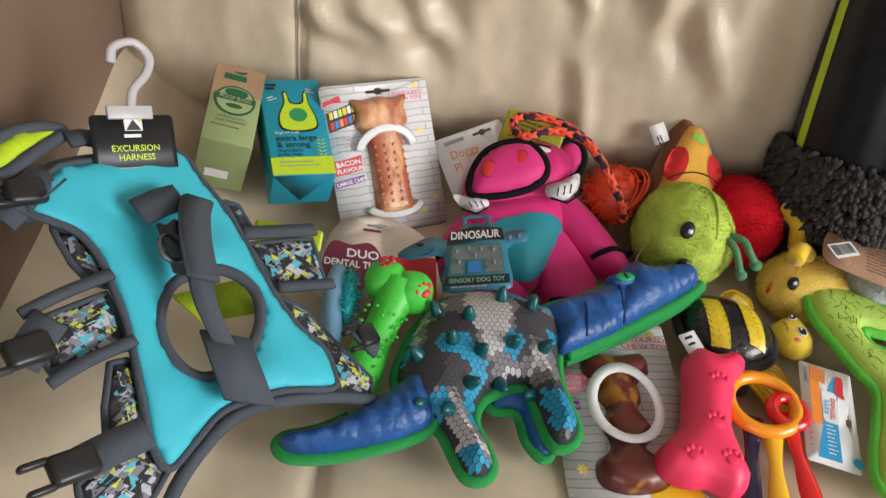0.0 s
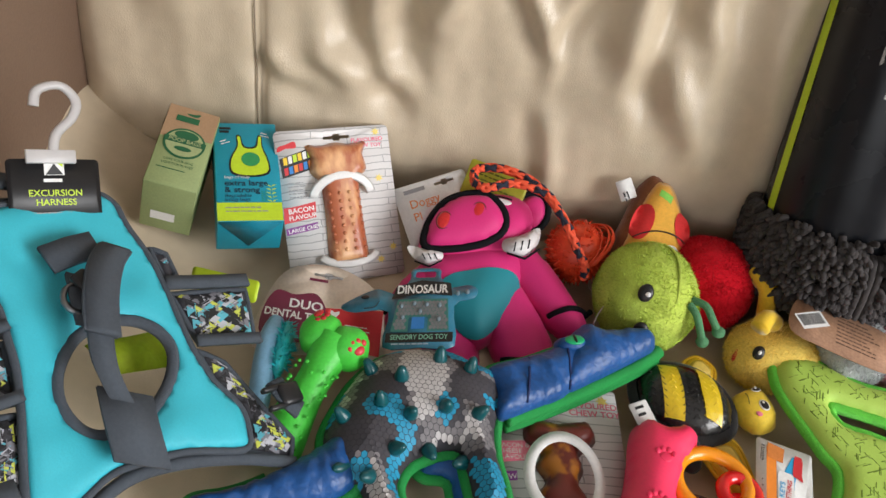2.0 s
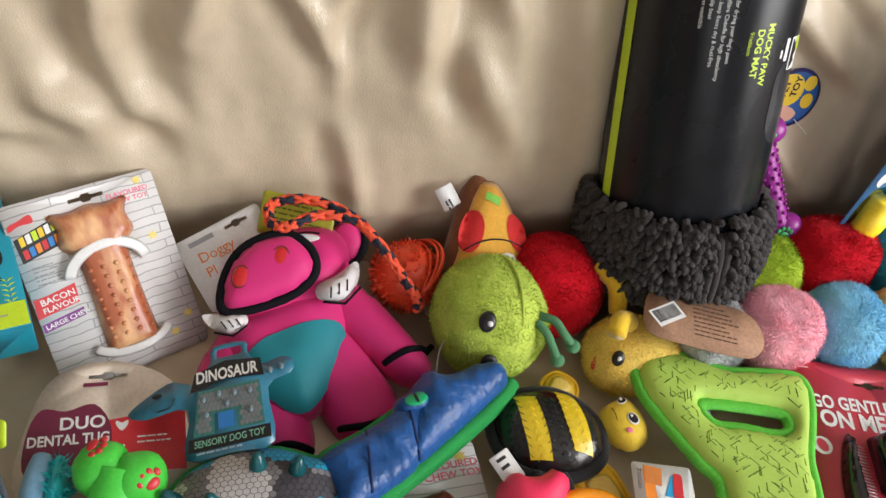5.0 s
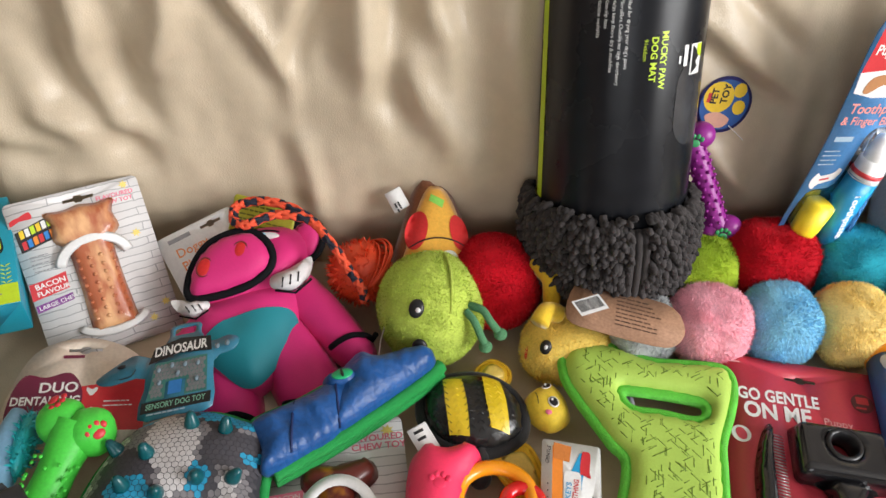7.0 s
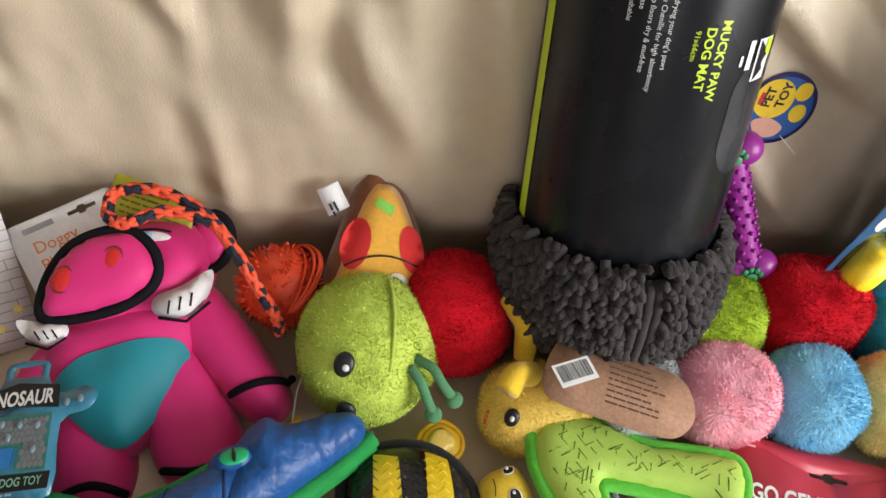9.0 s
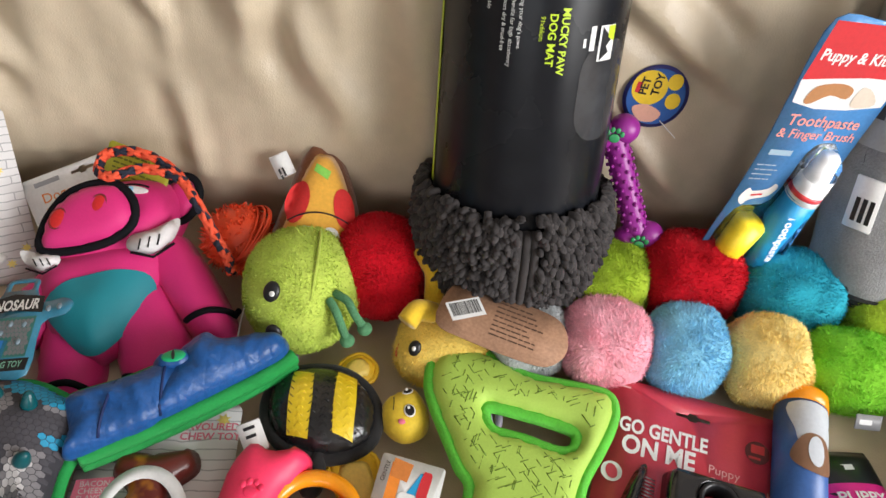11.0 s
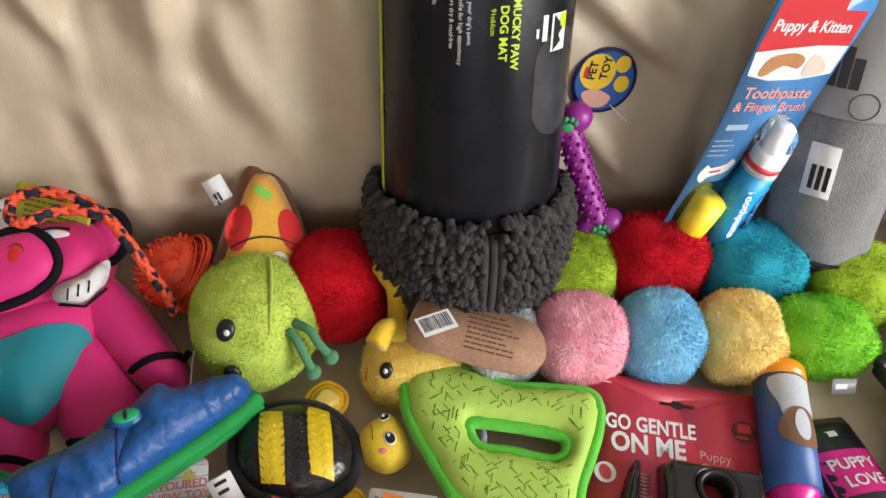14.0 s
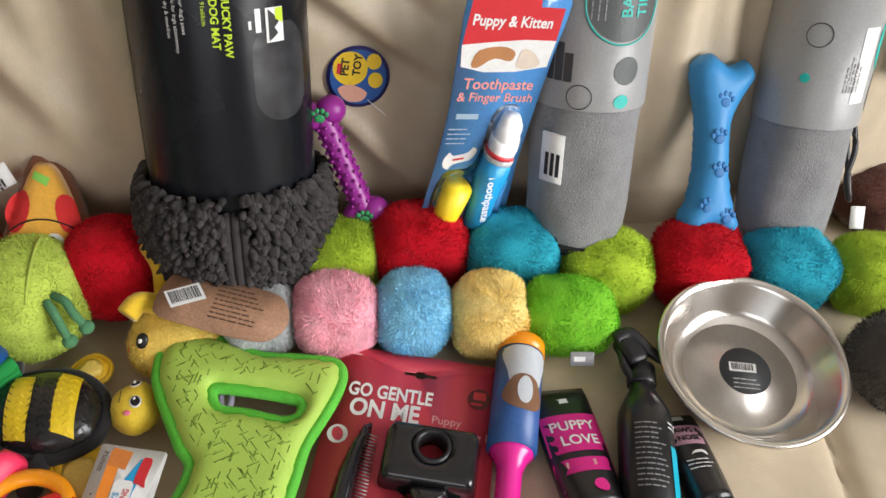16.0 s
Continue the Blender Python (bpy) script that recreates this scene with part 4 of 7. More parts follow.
def harness():
    th = thing("dog_harness", axes((-0.11, 0.37, 0.122), (0.846, 0.0, -0.533), (0.006, 1.0, 0.009)), "turquoise dog harness with grey webbing and camo-print sides", "dog harness")
    turq = mat("turquoise shell cloth", (0.045, 0.50, 0.62), 0.6, var=0.06, scale=12, bump=0.15, fine=900)
    base = mat("charcoal print cloth", (0.045, 0.045, 0.055), 0.75, bump=0.2)
    prints = [mat("print white", (0.46, 0.47, 0.52), 0.75), mat("print grey", (0.20, 0.20, 0.23), 0.75), mat("print black", (0.015, 0.015, 0.018), 0.75),
              mat("print citron", (0.55, 0.60, 0.09), 0.75), mat("print sky", (0.10, 0.42, 0.52), 0.75)]
    wave = lambda x, y: -0.008 + 0.003 * math.sin(x * 30 + y * 16) + 0.004 * noise.noise((x * 14, y * 14, 0.5)) - 0.010 * ramp(-y, 0.10, 0.18)
    vest = curve([(-0.117, -0.029), (-0.121, -0.021), (-0.120, -0.001), (-0.114, 0.018), (-0.090, 0.047), (-0.062, 0.077), (-0.044, 0.079), (-0.029, 0.066), (-0.009, 0.052), (0.010, 0.034), (0.027, 0.015), (0.047, -0.006), (0.067, -0.021), (0.091, -0.030), (0.102, -0.044), (0.103, -0.059), (0.068, -0.076), (0.046, -0.091), (0.029, -0.106), (0.019, -0.128), (0.009, -0.148), (-0.006, -0.138), (-0.019, -0.117), (-0.032, -0.092), (-0.045, -0.070), (-0.058, -0.054), (-0.071, -0.038), (-0.088, -0.027), (-0.105, -0.028)], 4)
    hole = curve([(-0.002, -0.006), (0.017, -0.003), (0.033, -0.012), (0.040, -0.033), (0.037, -0.058), (0.028, -0.075), (0.014, -0.086), (-0.000, -0.086), (-0.015, -0.076), (-0.024, -0.059), (-0.025, -0.037), (-0.019, -0.022)], 4)

    def panel(name, loops, h, mt, dz, label=""):
        bm = puff(loops, h, 0.02, 0.0, 0.5, 0.006, 0.003)
        for v in bm.verts:
            v.co.z += wave(v.co.x, v.co.y) + dz
        ob = part(name, bm, mt, th, label)
        lift = lambda co: Vector((co.x, co.y, wave(co.x, co.y) + dz + puff_height([(co.x, co.y)], loops, h, 0.02, 0.003)[0] + co.z))
        return ob, lift
    shell, lift = panel("shell", [vest, hole], 0.0045, turq, 0.006, "turquoise padded shell")
    for lo, r in ((vest, 0.0026), (hole, 0.0042)):
        part("binding", tube([(p.x, p.y, wave(p.x, p.y) + 0.006) for p in lo], r, 7, True), WEB, shell)
    rim = curve([(-0.115, -0.030), (-0.123, -0.019), (-0.122, 0.005), (-0.114, 0.025), (-0.090, 0.055), (-0.063, 0.086)], 6, False)
    part("binding", tube([(p.x, p.y, wave(p.x, p.y)) for p in rim], 0.004, 7), WEB, shell)
    hem = curve([(0.144, -0.048), (0.106, -0.062), (0.064, -0.084), (0.039, -0.104), (0.025, -0.131), (0.018, -0.154), (0.016, -0.171)], 6, False)
    part("binding", tube([(p.x, p.y, wave(p.x, p.y)) for p in hem], 0.0046, 8), WEB, shell)
    for lo in ([(-0.104, -0.025), (-0.087, -0.023), (-0.071, -0.034), (-0.058, -0.049), (-0.071, -0.053), (-0.084, -0.046), (-0.096, -0.034)],
               [(-0.092, -0.098), (-0.059, -0.055), (-0.039, -0.079), (-0.035, -0.083), (-0.072, -0.120), (-0.081, -0.108)],
               [(-0.043, -0.100), (-0.031, -0.090), (-0.017, -0.114), (-0.004, -0.134), (0.011, -0.145), (0.005, -0.169), (-0.014, -0.179), (-0.029, -0.183), (-0.036, -0.171), (-0.026, -0.151), (-0.037, -0.127)],
               [(0.020, 0.033), (0.071, 0.072), (0.091, 0.034), (0.050, 0.007), (0.035, 0.020)],
               [(0.051, 0.000), (0.073, 0.002), (0.099, -0.011), (0.139, -0.031), (0.141, -0.046), (0.108, -0.055), (0.106, -0.039), (0.094, -0.025), (0.070, -0.016)],
               [(-0.007, 0.062), (0.005, 0.064), (0.023, 0.045), (0.015, 0.039)]):
        loop = [Vector(p) for p in lo]
        loop = [a.lerp(b, t) for a, b in zip(loop, loop[1:] + loop[:1]) for t in (0, .25, .5, .75)]
        sp, lf = panel("side_panel", [loop], 0.006, base, -0.002, "side panel in angular camouflage print")
        scatter_print("camo_print", [loop], lf, 0.0058, prints, (2.6, 3, 4.5, 1.2, 1.2), sp, seed=len(lo) + int(lo[0][0] * 1000) % 7)
        part("binding", tube([(p.x, p.y, wave(p.x, p.y) - 0.001) for p in loop], 0.0022, 7, True), WEB, sp)
    # webbing over the back
    hs = curve([(-0.029, 0.034, 0.010), (-0.031, 0.009, 0.020), (-0.026, -0.019, 0.026), (-0.016, -0.042, 0.026), (-0.005, -0.058, 0.022), (0.012, -0.068, 0.012), (0.028, -0.079, 0.006), (0.040, -0.093, 0.004)], 8, False)
    across = Vector((1.0, 0.25, 0.0))
    part("handle", band(hs, 0.015, 0.0035, side=across), WEB, th, "ribbed grey webbing grab handle")
    part("handle_sleeve", band([p + Vector((0, 0, 0.0032)) for p in hs[2:26]], 0.019, 0.006, side=across), WEB, th)
    part("handle_edge", tube([p + Vector((0.0095, 0.0025, 0.004)) for p in hs[2:26]], 0.0016, 6), WEB, th)
    part("handle_edge", tube([p - Vector((0.0095, 0.0025, -0.004)) for p in hs[2:26]], 0.0016, 6), WEB, th)
    part("strap", band([(-0.062, -0.001, 0.012), (-0.052, 0.014, 0.013), (-0.041, 0.028, 0.012)], 0.020, 0.003), WEB, th)
    part("strap", band([(-0.043, -0.002, 0.012), (-0.034, -0.020, 0.016), (-0.023, -0.033, 0.012)], 0.012, 0.003, side=across), WEB, th)
    part("strap", band([(0.014, -0.063, 0.011), (0.024, -0.079, 0.011), (0.041, -0.101, 0.008)], 0.034, 0.003, side=across), WEB, th)
    part("lash_tab", band([(-0.115, -0.023, 0.012), (-0.112, -0.014, 0.013), (-0.109, -0.002, 0.012)], 0.0016, 0.0008), WEB, th)
    part("adjuster", box(0.026, 0.012, 0.005, 0.002, pose(-0.032, -0.011, 0.018, 0, 0, -20)), CLIP, th)
    part("lead_ring", tube([(-0.034 + 0.010 * math.cos(a), -0.018 + 0.010 * math.sin(a), 0.014) for a in np.linspace(0, 6.28, 24)[:-1]], 0.0022, 7, True), mat("dark steel ring", (0.3, 0.3, 0.32), 0.3, metal=1.0), th)
    mesh = mat("citron mesh lining", (0.48, 0.62, 0.02), 0.7, bump=0.7, fine=260)
    part("lining", plate([[Vector(p) for p in ((-0.013, -0.012), (0.031, 0.027), (0.052, 0.006), (0.013, -0.023))]], 0.002, -0.040), mesh, th, "citron mesh lining seen through the opening")
    for x, y, z, w, a in ((-0.087, -0.118, 0.000, 0.026, 45), (-0.045, -0.171, 0.000, 0.026, 40), (0.120, -0.011, 0.004, 0.018, 40), (-0.125, -0.019, 0.000, 0.024, 40)):
        b = part("buckle", box(w, 0.017, 0.009, 0.003, pose(x, y, z, 0, 0, a)), CLIP, th)
        for k in (-1, 1):
            part("prong", box(0.015, 0.004, 0.006, 0.0015, pose(x, y, z + 0.001, 0, 0, a) @ pose(-w * 0.7, k * 0.007, 0)), CLIP, b)
    for p, sw in (([(-0.087, -0.123, -0.004), (-0.086, -0.112, 0.003), (-0.083, -0.094, 0.003)], 0.020), ([(-0.041, -0.167, 0.000), (-0.030, -0.156, 0.004), (-0.014, -0.140, 0.004)], 0.019), ([(0.107, -0.005, 0.006), (0.120, -0.015, 0.008), (0.132, -0.018, 0.006)], 0.014), ([(-0.127, -0.030, 0.000), (-0.124, -0.014, 0.002), (-0.116, 0.002, 0.002)], 0.020), ([(-0.129, -0.037, -0.006), (-0.127, -0.031, -0.003), (-0.127, -0.027, 0.000)], 0.019), ([(-0.098, -0.096, 0.000), (-0.083, -0.075, 0.003), (-0.062, -0.048, 0.003)], 0.007), ([(-0.070, -0.130, 0.000), (-0.057, -0.111, 0.003), (-0.036, -0.086, 0.003)], 0.007), ([(0.012, 0.034, 0.002), (0.038, 0.051, 0.003), (0.067, 0.072, 0.002)], 0.010), ([(0.047, 0.001, 0.002), (0.070, 0.015, 0.003), (0.090, 0.028, 0.002)], 0.008)):
        part("strap", band(curve(p, 5, False), sw, 0.0035), WEB, th)
    pad = curve([(-0.139, -0.007), (-0.131, 0.019), (-0.123, 0.047), (-0.126, 0.052), (-0.138, 0.041), (-0.151, 0.020), (-0.154, 0.002), (-0.146, -0.012)], 5)
    cp, _ = panel("chest_pad", [pad], 0.006, mat("lime neoprene", (0.52, 0.72, 0.02), 0.6, bump=0.1), 0.002, "lime chest pad with a grey rim")
    part("binding", tube([(p.x, p.y, wave(p.x, p.y) + 0.003) for p in pad], 0.0048, 8, True), WEB, cp)
    part("strap", band([(-0.118, 0.041, 0.000), (-0.111, 0.049, 0.000), (-0.100, 0.055, 0.000)], 0.012, 0.0035), WEB, th)
    # hanger and header card
    hk = thing("harness_hanger", axes((-0.198, 0.429, 0.199), (0.735, 0.584, -0.346), (-0.194, 0.670, 0.717)) @ Matrix.Diagonal((0.800, 0.778, 0.8, 1)), "frosted plastic hook with a black printed header card", "hanger")
    frost = mat("frosted plastic", (0.72, 0.70, 0.70), 0.3, var=0.03, bump=0.0, trans=0.35)
    part("hook", tube(curve([(0.034, -0.004, 0.001), (0.038, 0.018, 0.001), (0.052, 0.036, 0.001), (0.056, 0.054, 0.001), (0.044, 0.068, 0.001), (0.026, 0.062, 0.001), (0.022, 0.046, 0.001)], 8, False), 0.0044, 10, flat=0.7), frost, hk).matrix_local = Matrix.Diagonal((1, 0.86, 1, 1))
    part("clip_bar", box(0.040, 0.012, 0.004, 0.001, pose(0.032, -0.004, 0)), frost, hk)
    cd = part("header_card", plate([rounded(0.074, 0.064, 0.004, -0.003, -0.070)], 0.001, 0.0), mat("black header card", (0.014, 0.014, 0.016), 0.4, bump=0.02), hk, "black header card")
    lettering("EXCURSION", 0.0078, 0.034, -0.038, 0.0016, LIME, cd, align="CENTER", bold=0.0001)
    lettering("HARNESS", 0.0078, 0.034, -0.046, 0.0016, LIME, cd, align="CENTER", bold=0.0001)
    flat_print("emblem", [Vector(q) for q in ((0.026, -0.020), (0.042, -0.020), (0.042, -0.006), (0.026, -0.006))], 0.0015, WHITE, cd)
    flat_print("emblem", [Vector(q) for q in ((0.027, -0.0195), (0.041, -0.0195), (0.034, -0.010))], 0.0018, BLACK, cd)
    flat_print("emblem", [Vector(q) for q in ((0.034, -0.008), (0.041, -0.013), (0.041, -0.007))], 0.0018, LIME, cd)
    bars(cd, 0.025, -0.026, 0.020, 1, 0.0016, WHITE, h=0.003)
    bars(cd, 0.012, -0.053, 0.046, 5, 0.0016, mat("grey ink", (0.4, 0.4, 0.4), 0.5), gap=0.003, h=0.0009)
    tg = thing("yellow_swing_tag", axes((-0.106, 0.462, 0.050), (0.056, -0.014, 0.006), (0.0, 0.5, 0.5)), "bright yellow swing tag tucked behind the harness", "tag")
    part("card", plate([rounded(0.060, 0.018, 0.003)], 0.0007), LIME, tg)


harness()


# ---------------------------------------------------------------- boxes of bags
def bag_box(name, m, w, h, d, mt, label):
    th = thing(name, m, label, "box")
    part("carton", box(w, h, d, 0.0012, pose(w / 2, h / 2, -d)), mt, th, flat=False)
    return th


def boxes():
    card = mat("cyan carton", (0.01, 0.30, 0.42), 0.42, var=0.06, bump=0.03)
    w, h, d = 0.059, 0.112, 0.040
    th = bag_box("bag_box", axes((-0.097, 0.521, 0.071), (0.953, 0.29, -0.088), (-0.257, 0.926, 0.276)) @ Matrix.Diagonal((0.961, 0.963, 1.2, 1)), w, h, d, card, "cyan carton of poop bags with a lime bag printed on it")
    flat_print("lime_band", [Vector(q) for q in ((0.0005, 0.0005), (w - 0.0005, 0.0005), (w - 0.0005, 0.020), (0.0005, 0.020))], 0.0004, LIME, th)
    flat_print("bag_outline", curve([(0.015, 0.052), (0.014, 0.068), (0.021, 0.084), (0.021, 0.096), (0.025, 0.096), (0.028, 0.084), (0.038, 0.084), (0.041, 0.096), (0.045, 0.096), (0.045, 0.084), (0.050, 0.066), (0.049, 0.052), (0.032, 0.048)], 3), 0.0004, BLACK, th)
    flat_print("bag_print", curve([(0.0165, 0.0535), (0.0155, 0.068), (0.022, 0.083), (0.022, 0.094), (0.0245, 0.094), (0.027, 0.082), (0.039, 0.082), (0.0415, 0.094), (0.044, 0.094), (0.044, 0.083), (0.0485, 0.066), (0.0475, 0.0535), (0.032, 0.050)], 3), 0.0007, LIME, th)
    flat_print("bag_hole", oval(0.033, 0.068, 0.0085, 0.008), 0.001, GREEN, th)
    navy = ink("navy", (0.012, 0.04, 0.07))
    lettering("extra large", 0.0090, 0.008, 0.0385, 0.0006, navy, th, bold=0.0001)
    lettering("& strong", 0.0090, 0.008, 0.0310, 0.0006, navy, th, bold=0.0001)
    lettering("degradable", 0.0055, 0.008, 0.0258, 0.0006, navy, th)
    lettering("poop bags", 0.0055, 0.008, 0.0215, 0.0006, navy, th)
    lettering("bags of help", 0.0048, 0.008, 0.0465, 0.0006, WHITE, th)
    bars(th, 0.006, 0.103, 0.014, 2, 0.0006, BLACK, gap=0.004, h=0.0028)
    bars(th, 0.008, 0.014, 0.042, 2, 0.0006, GREY, gap=0.004)
    bars(th, 0.006, 0.088, 0.010, 2, 0.0006, WHITE, gap=0.003, turn=20)
    bars(th, 0.044, 0.099, 0.010, 2, 0.0006, WHITE, gap=0.003, turn=-15)
    for x, k in ((0.050, 1.0), (0.043, 0.6)):
        for i in range(5):
            for s in (-1, 1):
                flat_print("leaf", [Vector((x, 0.020 + 0.0042 * i * k)), Vector((x + s * 0.005 * k, 0.023 + 0.0042 * i * k)), Vector((x + s * 0.0015, 0.0225 + 0.0042 * i * k))], 0.0006, LIME if k == 1 else GREEN, th)
    fl = part("end_flap", plate([[Vector((0.001, 0.0)), Vector((w - 0.001, 0.0)), Vector((w * 0.5, d * 0.85))]], 0.0004), mat("cyan carton dark", (0.01, 0.22, 0.32), 0.42), th)
    fl.matrix_local = axes((0, -0.0005, -0.0005), (1, 0, 0), (0, 0, -1)) @ pose(0, 0, -0.0001)
    kraft = mat("pale green carton", (0.30, 0.37, 0.16), 0.6, var=0.08, bump=0.05)
    w, h, d = 0.060, 0.105, 0.058
    th = bag_box("bag_box", axes((-0.158, 0.529, 0.102), (0.94, 0.06, -0.24), (-0.36, 0.90, 0.26)) @ Matrix.Diagonal((0.74, 0.86, 1.15, 1)), w, h, d, kraft, "green and kraft carton of poop bags with a round green badge")
    tan = mat("kraft top", (0.40, 0.25, 0.14), 0.65, var=0.08)
    flat_print("kraft_fade", [Vector(q) for q in ((0.0005, 0.060), (w - 0.0005, 0.066), (w - 0.0005, h - 0.0005), (0.0005, h - 0.0005))], 0.0004, tan, th)
    sp = flat_print("kraft_fade", [Vector(q) for q in ((0.0005, 0.055), (d - 0.0005, 0.050), (d - 0.0005, h - 0.0005), (0.0005, h - 0.0005))], 0.0004, tan, th)
    sp.matrix_local = axes((0, 0, -d), (0, 0, 1), (0, 1, 0))
    pine = ink("pine", (0.015, 0.12, 0.05))
    flat_print("badge", oval(0.030, 0.056, 0.024, 0.020), 0.0007, pine, th)
    flat_print("badge", oval(0.030, 0.056, 0.0215, 0.0175), 0.001, mat("pale green print", (0.36, 0.42, 0.20), 0.6), th)
    flat_print("badge", [Vector(q) for q in ((0.006, 0.0545), (0.054, 0.0545), (0.054, 0.0615), (0.006, 0.0615))], 0.0013, pine, th)
    lettering("POOP BAGS", 0.0070, 0.030, 0.0558, 0.0016, mat("pale green print", (0.36, 0.42, 0.20), 0.6), th, align="CENTER", bold=0.0001)
    flat_print("badge", oval(0.030, 0.066, 0.014, 0.006), 0.0013, pine, th)
    flat_print("badge", oval(0.030, 0.048, 0.010, 0.003), 0.0013, pine, th)
    bars(th, 0.012, 0.084, 0.036, 1, 0.0008, pine, h=0.008)
    flat_print("dog_shape", curve([(0.022, 0.096), (0.030, 0.097), (0.038, 0.099), (0.036, 0.095), (0.030, 0.0935)], 3), 0.0008, pine, th)
    lettering("LOVE YOUR DOG", 0.0042, 0.030, 0.031, 0.0006, pine, th, align="CENTER")
    lettering("LOVE OUR PLANET", 0.0042, 0.030, 0.026, 0.0006, pine, th, align="CENTER")
    bars(th, 0.008, 0.020, 0.044, 1, 0.0006, pine)
    st = thing("barcode_sticker", axes((-0.158, 0.529, 0.102), (0.94, 0.06, -0.24), (-0.36, 0.90, 0.26)) @ Matrix.Diagonal((0.74, 0.86, 1.15, 1)), "small barcode print on the end of a green carton", "label")
    barcode(st, 0.012, 0.0, 0.028, 0.010, 0.0)
    for c in st.children:
        c.matrix_local = axes((0, -0.0008, -0.010), (1, 0, 0), (0, 0, -1)) @ pose(0, 0.024, 0.0)


boxes()


# ---------------------------------------------------------------- blister cards
def meat(name, x, y, w, h, base, parent, hue=0, knob=True):
    """A moulded bone chew: streaked bar with a forked end and nubs."""
    m = MATS.get("bacon%d" % hue)
    if not m:
        a, b = (((0.44, 0.12, 0.05), (0.82, 0.47, 0.23)), ((0.13, 0.018, 0.012), (0.42, 0.16, 0.03)))[hue]
        m = mat("bacon%d" % hue, a, 0.35, var=0.1, bump=0.15, fine=250, coat=0.2)
        nt = m.node_tree
        no, rp, co, mp = (nt.nodes.new(k) for k in ("ShaderNodeTexNoise", "ShaderNodeValToRGB", "ShaderNodeTexCoord", "ShaderNodeMapping"))
        mp.inputs["Scale"].default_value = (60, 26 if hue == 0 else 40, 40)
        no.inputs["Scale"].default_value, no.inputs["Detail"].default_value = 1.0, 4
        rp.color_ramp.elements[0].position, rp.color_ramp.elements[1].position = (0.40, 0.62) if hue == 0 else (0.56, 0.64)
        rp.color_ramp.elements[0].color, rp.color_ramp.elements[1].color = (*a, 1), (*b, 1)
        nt.links.new(co.outputs["Object"], mp.inputs["Vector"])
        nt.links.new(mp.outputs["Vector"], no.inputs["Vector"])
        nt.links.new(no.outputs["Fac"], rp.inputs["Fac"])
        nt.links.new(rp.outputs["Color"], nt.nodes["Principled BSDF"].inputs["Base Color"])
    lp = [Vector((x + a * w, y + b * h)) for a, b in ((-.33, 0), (.33, 0), (.36, .04), (.33, .35), (.33, .60), (.36, .69), (.50, .76), (.46, .88), (.53, .98), (.25, .97), (0, .99), (-.25, .97), (-.53, .98), (-.46, .88), (-.50, .76), (-.36, .69), (-.33, .60), (-.33, .35), (-.36, .04))]
    lp = curve(lp, 3)
    b = part(name, puff([lp], 0.012, 0.012, base, 0.2, 0.004, 0.0015), m, parent)
    if knob:
        rng = random.Random(3)
        for i in range(8):
            for j in (-1, 0, 1, 2):
                px, py = x + (j - 0.5) * w * 0.17, y + h * (0.12 + 0.065 * i)
                bm = ball(0.0021, 0.0021, 0.0018, pose(px, py, base + puff_height([(px, py)], [lp], 0.012, 0.012)[0]), n=8)
                part("nub", bm, m, b)
    return b


